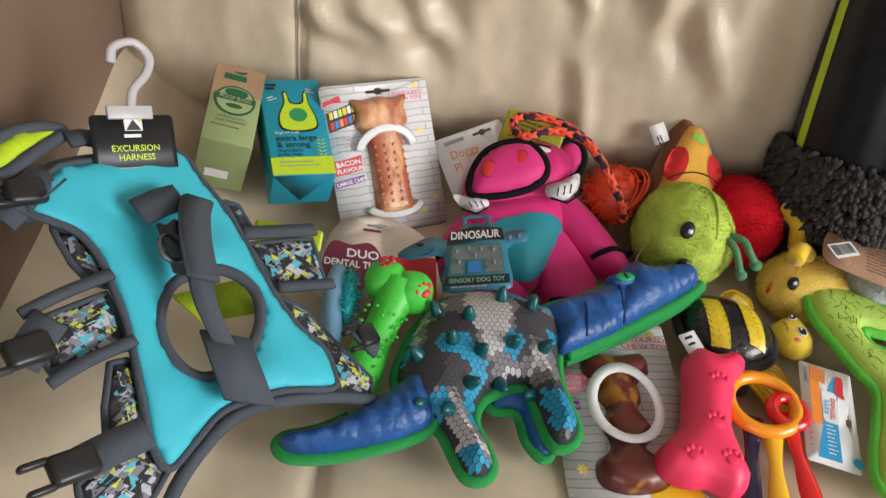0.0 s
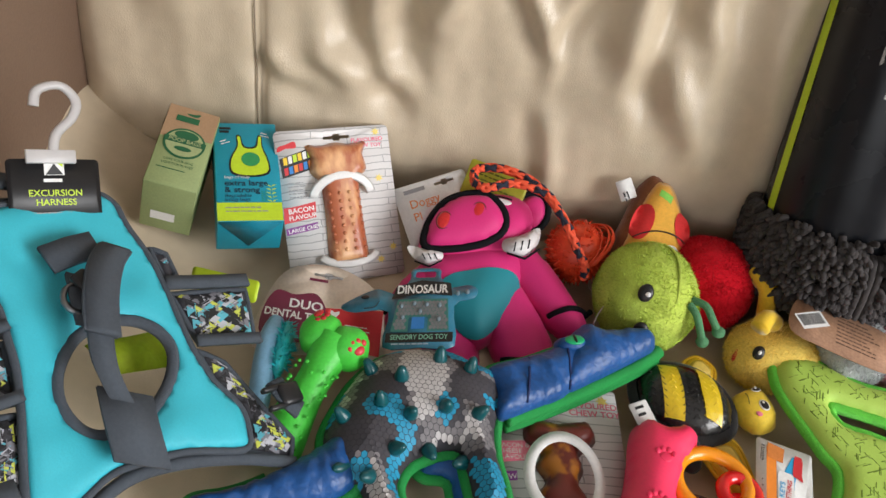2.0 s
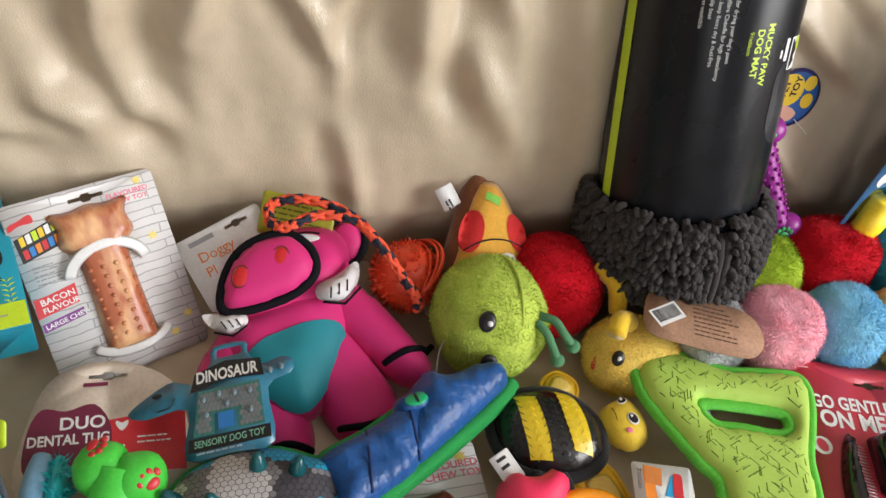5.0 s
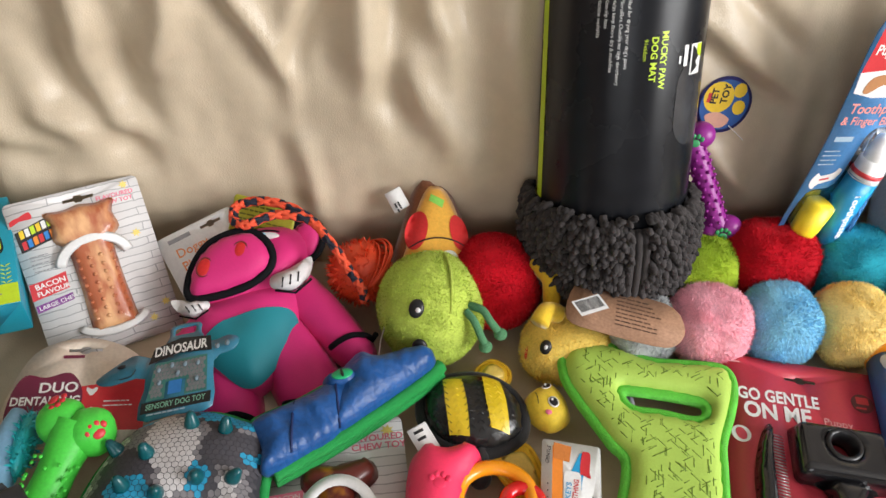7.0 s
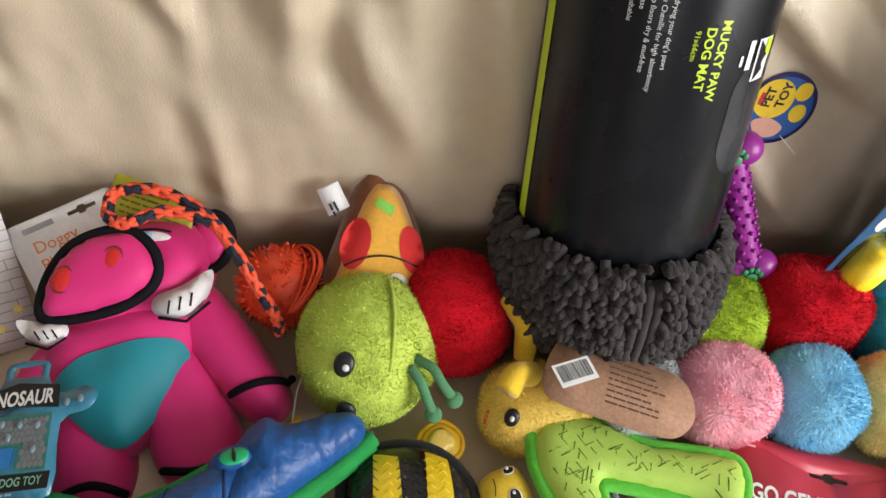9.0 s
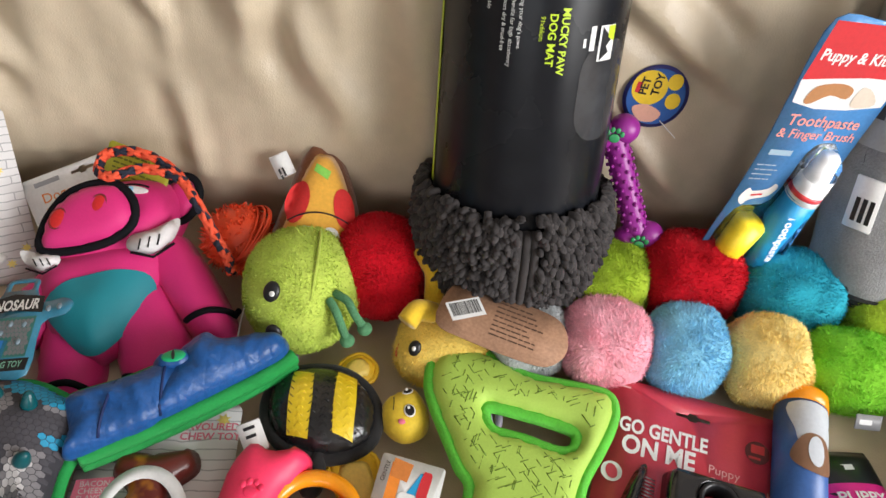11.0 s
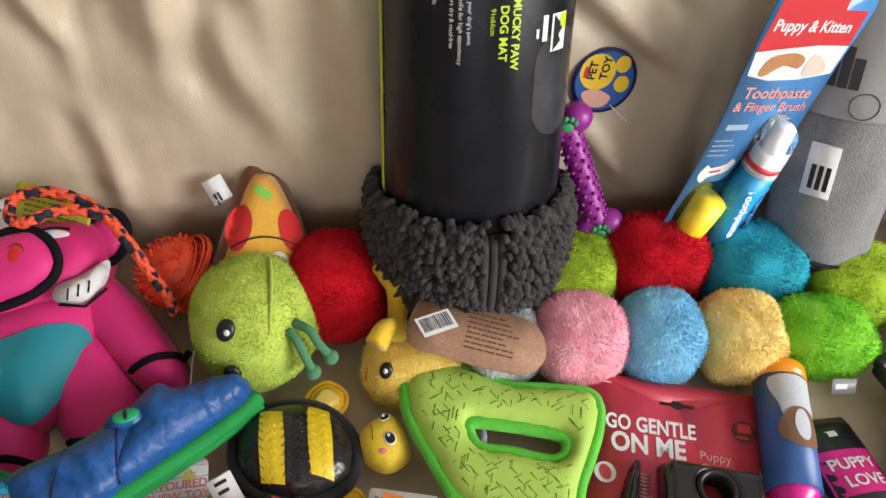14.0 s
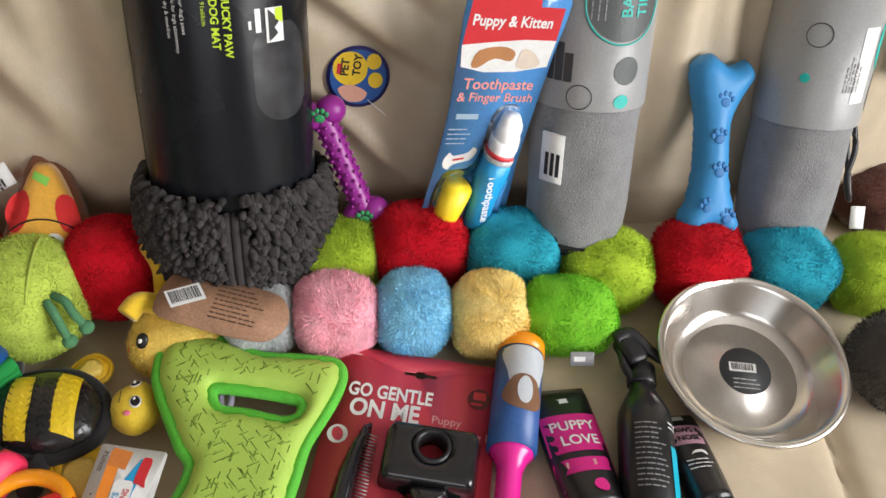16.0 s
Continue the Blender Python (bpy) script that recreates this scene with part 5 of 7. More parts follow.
def chew_card():
    w, h = 0.113, 0.160
    th = thing("chew_toy_card", axes((-0.034, 0.523, -0.005), (0.900, 0.427, -0.083), (-0.240, 0.646, 0.724)) @ Matrix.Diagonal((0.991, 0.912, 0.9, 1)), "white plank-print card holding a bacon chew bone", "blister card")
    part("card", plate([rounded(w, h, 0.005), euro_slot(0.060, 0.150, 0.026, 0.007)], 0.0008), planks(), th)
    meat("chew_bone", 0.058, 0.018, 0.056, 0.128, 0.002, th)
    part("retaining_strap", tube([(0.058 + 0.029 * math.cos(a), 0.086 + 0.024 * math.sin(a), 0.004 + 0.010 * math.sin(a)) for a in np.linspace(0.15, 2.99, 22)], 0.0048, 6, flat=0.16), WHITE, th)
    part("retaining_strap", tube([(0.058 + 0.029 * math.cos(a), 0.032 + 0.014 * math.sin(a), 0.004 - 0.008 * math.sin(a)) for a in np.linspace(3.4, 6.0, 18)], 0.0042, 6, flat=0.16), WHITE, th)
    flat_print("badge", [Vector(q) for q in ((0.004, 0.112), (0.037, 0.120), (0.036, 0.142), (0.003, 0.132))], 0.0011, BLACK, th)
    cols = [RED, LIME, BLUE, YELL, ORANGE, WHITE]
    for r in range(2):
        for i in range(6):
            k = Vector((0.0065 + 0.0047 * i, 0.1145 + 0.0105 * r + 0.0012 * i))
            flat_print("badge_block", [k, k + Vector((0.0036, 0.0009)), k + Vector((0.0035, 0.0085)), k + Vector((-0.0002, 0.0075))], 0.0014, cols[(i * 2 + r * 3) % 6], th)
    flat_print("badge", curve([(0.003, 0.144), (0.010, 0.146), (0.018, 0.149), (0.020, 0.146), (0.019, 0.142), (0.010, 0.142), (0.002, 0.139)], 3), 0.0012, RED, th)
    bars(th, 0.008, 0.106, 0.020, 5, 0.0011, GREY, gap=0.0036)
    flat_print("flavour_flash", [Vector(q) for q in ((0.000, 0.066), (0.031, 0.070), (0.032, 0.086), (0.014, 0.083), (0.001, 0.082))], 0.0011, RED, th)
    lettering("BACON", 0.0072, 0.005, 0.0755, 0.0014, WHITE, th, 4, bold=0.00012)
    lettering("FLAVOUR", 0.0062, 0.005, 0.0690, 0.0014, WHITE, th, 4, bold=0.00012)
    flat_print("size_flash", [Vector(q) for q in ((0.001, 0.054), (0.032, 0.058), (0.032, 0.065), (0.001, 0.061))], 0.0011, PURPLE, th)
    lettering("LARGE CHEW", 0.0054, 0.003, 0.0560, 0.0014, WHITE, th, 6, bold=0.0001)
    lettering("FLAVOURED", 0.0058, 0.074, 0.1435, 0.0011, PINK, th, bold=0.00012)
    lettering("CHEW TOY", 0.0058, 0.074, 0.1375, 0.0011, PINK, th, bold=0.00012)
    for px, py in ((0.100, 0.153), (0.098, 0.104), (0.104, 0.030), (0.090, 0.018)):
        flat_print("splash", [Vector((px + r * math.cos(a), py + r * math.sin(a))) for i in range(14) for a, r in ((2 * math.pi * i / 14, 0.0045 if i % 2 else 0.0022),)], 0.0011, mat("ink pale yellow", (0.85, 0.68, 0.18), 0.5), th)


def cheese_chew_card():
    th = thing("chew_toy_card", axes((0.154, 0.262, 0.002), (1, 0.03, 0), (0.02, 1.0, 0.0)) @ Matrix.Diagonal((1.05, 1.04, 0.9, 1)), "white plank-print card holding a chocolate-brown twisted chew", "blister card")
    w, h = 0.104, 0.170
    part("card", plate([rounded(w, h, 0.005)], 0.0008), planks(), th)
    c = part("chew_bone", puff([curve([(0.026, 0.016), (0.048, 0.010), (0.074, 0.016), (0.078, 0.032), (0.064, 0.046), (0.072, 0.058), (0.070, 0.070), (0.065, 0.080), (0.070, 0.092), (0.068, 0.104), (0.082, 0.118), (0.076, 0.134), (0.052, 0.130), (0.030, 0.132), (0.026, 0.116), (0.038, 0.104), (0.034, 0.092), (0.040, 0.080), (0.033, 0.068), (0.038, 0.048), (0.024, 0.034)], 4)], 0.016, 0.014, 0.002, 0.2, 0.004, 0.004), choc(), th, "chocolate brown twisted chew")
    ring = [oval(0.052, 0.080, 0.030, 0.036, 40), oval(0.052, 0.079, 0.022, 0.028, 30)]
    part("retaining_ring", plate(ring, 0.0008, 0.0, lambda x, y: 0.0185 - 5.0 * (x - 0.052) ** 2), WHITE, th)
    lettering("FLAVOURED", 0.0078, 0.060, 0.150, 0.0012, PINK, th, bold=0.00015)
    lettering("CHEW TOY", 0.0078, 0.064, 0.1425, 0.0012, PINK, th, bold=0.00015)
    flat_print("flavour_flash", [Vector(q) for q in ((0.002, 0.094), (0.026, 0.098), (0.034, 0.116), (0.003, 0.113))], 0.0011, PINK, th)
    for i, s in enumerate(("BACON &", "CHEESE", "FLAVOUR")):
        lettering(s, 0.0055, 0.006, 0.108 - 0.005 * i, 0.0014, WHITE, th, 3)
    flat_print("size_flash", [Vector(q) for q in ((0.000, 0.078), (0.020, 0.081), (0.020, 0.089), (0.000, 0.086))], 0.0011, PURPLE, th)
    lettering("CHEW", 0.0060, 0.002, 0.0805, 0.0014, WHITE, th, 5)
    bars(th, 0.012, 0.145, 0.020, 6, 0.0011, GREY, gap=0.004)
    for px, py in ((0.092, 0.168 - 0.010), (0.090, 0.060), (0.014, 0.030)):
        flat_print("splash", [Vector((px + r * math.cos(a), py + r * math.sin(a))) for i in range(14) for a, r in ((2 * math.pi * i / 14, 0.0055 if i % 2 else 0.0028),)], 0.0011, mat("ink pale yellow", (0.85, 0.68, 0.18), 0.5), th)
    flat_print("title_disc", curve([(0.062, -0.0), (0.100, 0.0), (0.098, 0.018), (0.080, 0.026), (0.064, 0.014)], 4), 0.0012, YELL, th)
    lettering("DOG TOY", 0.0075, 0.067, 0.003, 0.0016, BLACK, th, bold=0.0001)


def choc():
    m = mat("chocolate twist", (0.115, 0.016, 0.010), 0.33, var=0.12, bump=0.2, fine=200, coat=0.25)
    nt = m.node_tree
    no, rp, co = (nt.nodes.new(k) for k in ("ShaderNodeTexNoise", "ShaderNodeValToRGB", "ShaderNodeTexCoord"))
    no.inputs["Scale"].default_value, no.inputs["Detail"].default_value = 34.0, 3
    rp.color_ramp.elements[0].position, rp.color_ramp.elements[1].position = 0.57, 0.63
    rp.color_ramp.elements[0].color, rp.color_ramp.elements[1].color = (0.12, 0.016, 0.010, 1), (0.36, 0.13, 0.012, 1)
    nt.links.new(co.outputs["Object"], no.inputs["Vector"])
    nt.links.new(no.outputs["Fac"], rp.inputs["Fac"])
    nt.links.new(rp.outputs["Color"], nt.nodes["Principled BSDF"].inputs["Base Color"])
    return m


chew_card()
cheese_chew_card()


def dental_tug():
    th = thing("dental_tug_card", axes((-0.049, 0.431, 0.022), (0.096, 0.004, -0.012), (-0.006, 0.100, 0.010)), "cream and red card for a dental tug toy", "blister card")
    crm = mat("cream card", (0.72, 0.62, 0.52), 0.5, bump=0.02)
    out = curve([(0.0, 0.0), (0.052, 0.0), (0.104, 0.0), (0.106, 0.040), (0.094, 0.078), (0.056, 0.096), (0.018, 0.086), (0.002, 0.050)], 5)
    part("card", plate([out, euro_slot(0.052, 0.084, 0.026, 0.007)], 0.0008), crm, th)
    maroon = ink("maroon", (0.16, 0.015, 0.05))
    flat_print("red_band", [Vector(q) for q in ((0.046, 0.010), (0.104, 0.008), (0.104, 0.056), (0.046, 0.048))], 0.0010, RED, th)
    flat_print("title_cloud", curve([(0.004, 0.012), (0.030, 0.008), (0.052, 0.022), (0.055, 0.044), (0.044, 0.062), (0.026, 0.058), (0.010, 0.060), (0.002, 0.040)], 4), 0.0013, maroon, th)
    lettering("DUO", 0.013, 0.022, 0.044, 0.0017, WHITE, th, bold=0.0003)
    lettering("DENTAL TUG", 0.0105, 0.003, 0.033, 0.0017, WHITE, th, bold=0.0003, squeeze=0.80)
    for hx, hy in ((0.062, 0.040), (0.060, 0.022)):
        flat_print("heart", curve([(hx, hy), (hx - 0.004, hy + 0.005), (hx - 0.0035, hy + 0.008), (hx, hy + 0.006), (hx + 0.0035, hy + 0.008), (hx + 0.004, hy + 0.005)], 3), 0.0013, WHITE, th)
    bars(th, 0.072, 0.034, 0.026, 2, 0.0013, WHITE, gap=0.004)
    bars(th, 0.036, 0.076, 0.028, 1, 0.0013, maroon, h=0.003)
    g = mat("green rubber", (0.07, 0.62, 0.06), 0.45, bump=0.1)
    b = thing("green_bone_toy", upright(-0.008, 0.351, 0.014, 0), "bright green rubber bone with red paw prints", "dog toy")
    part("bar", tube(curve([(-0.004, -0.012, 0.004), (0.008, 0.022, 0.016), (0.022, 0.056, 0.030), (0.028, 0.072, 0.034)], 8, False), 0.0165, 20, taper=lambda t: 1.0 + 0.18 * math.cos(t * 6.28)), g, b)
    part("knuckle", ball(0.0175, 0.0170, 0.0180, pose(0.016, 0.078, 0.034), 0.9, 0.05), g, b)
    part("knuckle", ball(0.0175, 0.0170, 0.0180, pose(0.038, 0.068, 0.034), 0.9, 0.05), g, b)
    rng = random.Random(5)
    for i in range(40):
        t, a = rng.uniform(0, 0.8), rng.uniform(0.3, 2.9)
        p = Vector((-0.004 + 0.028 * t, -0.010 + 0.071 * t, 0.008 + 0.024 * t)) + 0.0172 * Vector((math.cos(a), -0.3 * math.cos(a), math.sin(a)))
        part("nub", ball(0.0016, 0.0016, 0.0011, Matrix.Translation(p), n=8), g, b)
    for c, n in ((Vector((0.047, 0.060, 0.046)), Vector((0.4, -0.5, 0.75))), (Vector((0.014, 0.086, 0.050)), Vector((-0.3, 0.2, 0.9)))):
        q = Matrix.Translation(c) @ n.to_track_quat("Z", "Y").to_matrix().to_4x4()
        part("paw_print", ball(0.0045, 0.0036, 0.0016, q @ pose(0, -0.002, 0.001)), RED, b)
        for k in range(4):
            a = radians(35 + 37 * k)
            part("paw_print", ball(0.0022, 0.0026, 0.0014, q @ pose(0.0072 * math.cos(a), 0.0072 * math.sin(a) - 0.002, 0.0)), RED, b)
    t = thing("tooth_brush_toy", upright(-0.028, 0.405, -0.018, 0), "pale blue rubber brush toy with turquoise bristles", "dog toy")
    pale = mat("pale blue rubber", (0.22, 0.45, 0.66), 0.4, bump=0.05)
    part("grip", tube(curve([(0.000, -0.060, 0.036), (-0.004, -0.020, 0.046), (-0.006, 0.020, 0.054), (-0.004, 0.045, 0.054)], 6, False), 0.0072, 14, taper=lambda u: 0.8 + 0.5 * math.sin(u * 3)), pale, t)
    br = part("bristle_pad", ball(0.007, 0.028, 0.011, pose(0.006, 0.018, 0.052)), mat("turquoise rubber", (0.02, 0.45, 0.50), 0.4), t)
    sew_fur(br, 260, 0.006, 0.0009, MATS["turquoise rubber"], br, 4, (0.5, 0, 0), "bristles", 0.0)


dental_tug()


# ---------------------------------------------------------------- dinosaur
def satin():
    """Quilted blue satin: hexagon emboss under a soft shine."""
    m = mat("royal blue satin", (0.006, 0.075, 0.27), 0.42, var=0.22, scale=45, bump=0.0, fine=300, sheen=0.1)
    nt = m.node_tree
    co, vo, no, ad, bp = (nt.nodes.new(k) for k in ("ShaderNodeTexCoord", "ShaderNodeTexVoronoi", "ShaderNodeTexNoise", "ShaderNodeMath", "ShaderNodeBump"))
    vo.feature, vo.inputs["Scale"].default_value, vo.inputs["Randomness"].default_value = "DISTANCE_TO_EDGE", 120, 0.25
    no.inputs["Scale"].default_value, no.inputs["Detail"].default_value = 70, 4
    ad.operation, ad.inputs[1].default_value = "MULTIPLY_ADD", 1.6
    bp.inputs["Strength"].default_value, bp.inputs["Distance"].default_value = 0.5, 0.0016
    for a, b in ((co.outputs["Object"], vo.inputs["Vector"]), (co.outputs["Object"], no.inputs["Vector"]), (no.outputs["Fac"], ad.inputs[0]), (vo.outputs["Distance"], ad.inputs[2]),
                 (ad.outputs[0], bp.inputs["Height"]), (bp.outputs["Normal"], nt.nodes["Principled BSDF"].inputs["Normal"])):
        nt.links.new(a, b)
    return m


def creased(bm, way, amp=0.0016, pitch=0.016):
    """Cloth pulled tight by its seams: soft creases that run across the way it is stuffed."""
    w = Vector(way).normalized()
    for v in bm.verts:
        s = v.co.x * w.x + v.co.y * w.y
        q = noise.noise((v.co.x * 40, v.co.y * 40, 2.2))
        v.co.z += amp * math.sin(2 * math.pi * s / pitch + 5 * q) * (0.4 + noise.noise((v.co.x * 70, v.co.y * 70, 0.7))) + 0.5 * amp * noise.noise((v.co.x * 190, v.co.y * 190, 1.0))
    return bm


def dinosaur():
    O = Vector((0.09, 0.37, 0))
    th = thing("dinosaur_toy", Matrix.Translation(O), "stuffed blue dinosaur with hexagon-print body and rubber spikes", "dog toy")
    blue = satin()
    dark = mat("charcoal print base", (0.035, 0.033, 0.042), 0.7, bump=0.2)
    trim = woven("green piping tape", (0.02, 0.38, 0.08), 1100, 0.6)
    hexes = [mat("hex dark", (0.055, 0.052, 0.062), 0.7), mat("hex grey", (0.19, 0.18, 0.19), 0.7), mat("hex white", (0.52, 0.50, 0.50), 0.7), mat("hex blue", (0.015, 0.28, 0.47), 0.6)]
    body = curve([(0.048, 0.060), (0.020, 0.071), (-0.012, 0.068), (-0.035, 0.058), (-0.053, 0.034), (-0.064, 0.005), (-0.069, -0.021), (-0.060, -0.045), (-0.047, -0.059), (-0.035, -0.062), (-0.024, -0.084), (-0.016, -0.099), (-0.004, -0.101), (0.004, -0.091), (0.001, -0.076), (-0.008, -0.053), (-0.001, -0.034), (0.017, -0.023), (0.033, -0.021), (0.039, -0.035), (0.046, -0.060), (0.053, -0.071), (0.063, -0.069), (0.071, -0.058), (0.069, -0.041), (0.063, -0.019), (0.062, 0.005), (0.066, 0.029), (0.063, 0.052)], 4)
    tail = curve([(-0.052, -0.013), (-0.067, -0.028), (-0.082, -0.042), (-0.102, -0.058), (-0.125, -0.071), (-0.147, -0.078), (-0.150, -0.086), (-0.141, -0.093), (-0.116, -0.092), (-0.085, -0.084), (-0.058, -0.074), (-0.040, -0.061), (-0.036, -0.038)], 5)
    jaw = curve([(0.204, 0.102), (0.184, 0.084), (0.140, 0.054), (0.102, 0.031), (0.070, 0.014)], 8, False)
    far = curve([(0.003, -0.028), (0.021, -0.015), (0.038, -0.013), (0.046, -0.031), (0.052, -0.067), (0.044, -0.075), (0.033, -0.061), (0.027, -0.038), (0.010, -0.036)], 4)
    fl = part("far_leg", puff([far], 0.012, 0.014, 0.012, 0.9), blue, th)
    part("piping", tube([(p.x, p.y, 0.012) for p in far], 0.0042, 7, True), trim, fl)
    H, W, B = 0.034, 0.046, 0.022
    bd = part("body", puff([body], H, W, B, 0.6, 0.005), dark, th, "hexagon-print padded body")
    lift = lambda co: Vector((co.x, co.y, B + puff_height([(co.x, co.y)], [body], H, W)[0] + co.z))
    scatter_print("hexagon_print", [body], lift, 0.0046, hexes, (1, 1, 1, 1), bd, "hex", 2)
    part("piping", tube([(p.x, p.y, B) for p in body], 0.0050, 8, True), trim, bd)
    tl = part("tail", creased(puff([tail], 0.022, 0.022, 0.026, 0.8, 0.003, 0.006), (0.9, 0.4)), blue, th)
    part("piping", tube([(p.x, p.y, 0.026) for p in tail[15:58]], 0.0052, 8), trim, tl)
    stem = curve([(0.052, 0.054), (0.086, 0.071), (0.114, 0.087), (0.132, 0.094), (0.136, 0.074), (0.119, 0.041), (0.094, 0.025), (0.064, 0.010), (0.060, 0.030)], 5)
    skull = curve([(0.116, 0.084), (0.124, 0.103), (0.138, 0.114), (0.153, 0.109), (0.178, 0.116), (0.197, 0.113), (0.198, 0.098), (0.177, 0.081), (0.143, 0.057), (0.119, 0.042), (0.113, 0.056)], 5)
    nk = part("neck", creased(puff([stem], 0.017, 0.020, 0.032, 0.9, 0.003, 0.008), (0.9, 0.4)), blue, th)
    hd = part("head", creased(puff([skull], 0.020, 0.020, 0.030, 0.9, 0.003, 0.006), (0.9, 0.3)), blue, nk)
    part("piping", tube([(p.x, p.y, 0.026) for p in jaw], 0.0062, 8), trim, nk)
    part("piping", tube([(p.x, p.y, 0.016) for p in jaw], 0.0052, 8), trim, nk)
    part("piping", tube([(p.x, p.y, 0.030) for p in stem[0:11]], 0.0046, 8), trim, nk)
    nl = lambda x, y: max(0.032 + puff_height([(x, y)], [stem], 0.017, 0.020)[0] if inside([(x, y)], stem).all() else 0.0, 0.030 + puff_height([(x, y)], [skull], 0.020, 0.020)[0] if inside([(x, y)], skull).all() else 0.0)
    for (x0, y0), (x1, y1) in (((0.117, 0.087), (0.120, 0.041)), ((0.086, 0.071), (0.084, 0.020))):
        part("seam", tube([(x0 + (x1 - x0) * t, y0 + (y1 - y0) * t, nl(x0 + (x1 - x0) * t, y0 + (y1 - y0) * t) - 0.0004) for t in np.linspace(0.05, 0.95, 12)], 0.0011, 5), mat("navy thread", (0.006, 0.02, 0.10), 0.7), nk)
    ex, ey = 0.122, 0.083
    e = part("eye_patch", puff([oval(ex, ey, 0.015, 0.010, turn=12)], 0.010, 0.008, nl(ex, ey) - 0.003, 0.2), blue, nk)
    em = mat("emerald print", (0.01, 0.42, 0.16), 0.35)
    part("iris", ball(0.0085, 0.0058, 0.002, pose(ex + 0.001, ey - 0.001, nl(ex, ey) + 0.0065, -12, 0, 12)), em, e)
    part("pupil", ball(0.0012, 0.0050, 0.0012, pose(ex + 0.001, ey - 0.001, nl(ex, ey) + 0.0085, -12, 0, 12)), BLACK, e)
    rub = mat("dark teal rubber", (0.004, 0.085, 0.10), 0.28, bump=0.05)
    prof = [(0.0058, 0.0), (0.0056, 0.003), (0.0044, 0.007), (0.0030, 0.0112), (0.0012, 0.0130)]
    for x, y in [(-0.038, 0.031), (-0.015, 0.022), (0.013, 0.045), (0.037, 0.039), (-0.028, -0.002), (-0.006, -0.007), (0.020, 0.003), (0.044, 0.001), (-0.015, -0.033), (0.010, -0.023), (-0.053, -0.014), (-0.048, -0.049), (0.038, -0.028), (-0.029, -0.055)]:
        n = Vector((-(lift(Vector((x + 0.002, y, 0))).z - lift(Vector((x - 0.002, y, 0))).z) / 0.004, -(lift(Vector((x, y + 0.002, 0))).z - lift(Vector((x, y - 0.002, 0))).z) / 0.004, 1)).normalized()
        part("spike", lathe(prof, 14, m=Matrix.Translation(lift(Vector((x, y, -0.001)))) @ n.to_track_quat("Z", "Y").to_matrix().to_4x4()), rub, bd)
    # the product tag
    tg = thing("dinosaur_tag", axes((0.0600, 0.436, 0.034), (0.057, 0.0, 0.012), (-0.006, 0.076, 0.004)) @ Matrix.Diagonal((0.90, 1.22, 1, 1)), "blue dinosaur-shaped card tag with a grey hexagon body", "card")
    out = curve([(-0.004, 0.0), (0.030, -0.001), (0.062, 0.0), (0.060, 0.034), (0.078, 0.040), (0.082, 0.048), (0.072, 0.052), (0.056, 0.050), (0.046, 0.060), (0.044, 0.068), (0.018, 0.068), (0.016, 0.058), (0.004, 0.046), (-0.006, 0.048), (-0.018, 0.050), (-0.042, 0.040), (-0.048, 0.034), (-0.034, 0.030), (-0.002, 0.030)], 3)
    part("card", plate([out, rounded(0.020, 0.006, 0.002, 0.021, 0.060)], 0.001), mat("petrol blue card", (0.03, 0.18, 0.28), 0.3, coat=0.4), tg)
    grey = mat("hex card grey", (0.22, 0.24, 0.26), 0.35)
    core = [Vector(q) for q in ((0.002, 0.012), (0.018, 0.012), (0.018, 0.024), (0.036, 0.024), (0.036, 0.012), (0.056, 0.012), (0.054, 0.040), (0.006, 0.040))]
    flat_print("hex_field", core, 0.0013, ink("green edge", (0.05, 0.22, 0.20)), tg)
    scatter_print("hexagon_print", [core], lambda co: Vector((co.x, co.y, 0.0014 + co.z)), 0.0036, [grey] * 4, (1, 1, 1, 1), tg, "hex")
    flat_print("title_band", [Vector(q) for q in ((0.000, 0.040), (0.028, 0.045), (0.058, 0.042), (0.056, 0.054), (0.028, 0.057), (0.004, 0.052))], 0.0018, BLACK, tg)
    lettering("DINOSAUR", 0.0105, 0.029, 0.0450, 0.0022, WHITE, tg, align="CENTER", bold=0.0003, squeeze=0.92)
    flat_print("foot_band", [Vector(q) for q in ((-0.002, 0.003), (0.060, 0.003), (0.060, 0.011), (-0.002, 0.011))], 0.0014, BLACK, tg)
    lettering("SENSORY DOG TOY", 0.0058, 0.029, 0.0052, 0.0018, ink("mint", (0.25, 0.55, 0.42)), tg, align="CENTER", bold=0.0001)
    bars(tg, 0.004, 0.0010, 0.046, 1, 0.0016, ink("pale blue", (0.35, 0.5, 0.62)), h=0.0012)
    flat_print("emblem", [Vector(q) for q in ((0.021, 0.014), (0.033, 0.014), (0.033, 0.024), (0.021, 0.024))], 0.0018, BLUE, tg)
    for x, y in ((0.010, 0.034), (0.022, 0.036), (0.034, 0.035), (0.046, 0.034), (0.028, 0.029), (0.012, 0.024), (0.046, 0.022), (0.072, 0.045), (0.063, 0.044)):
        part("stud", ball(0.0021, 0.0021, 0.0014, pose(x, y, 0.0022)), mat("grey stud", (0.16, 0.22, 0.26), 0.3), tg)
    part("eye", ball(0.004, 0.0016, 0.0006, pose(-0.026, 0.043, 0.0014)), BLACK, tg)
    part("smile", tube(curve([(-0.026, 0.033, 0.0013), (-0.016, 0.034, 0.0013), (-0.012, 0.039, 0.0013)], 4, False), 0.0004, 4), BLACK, tg)


dinosaur()


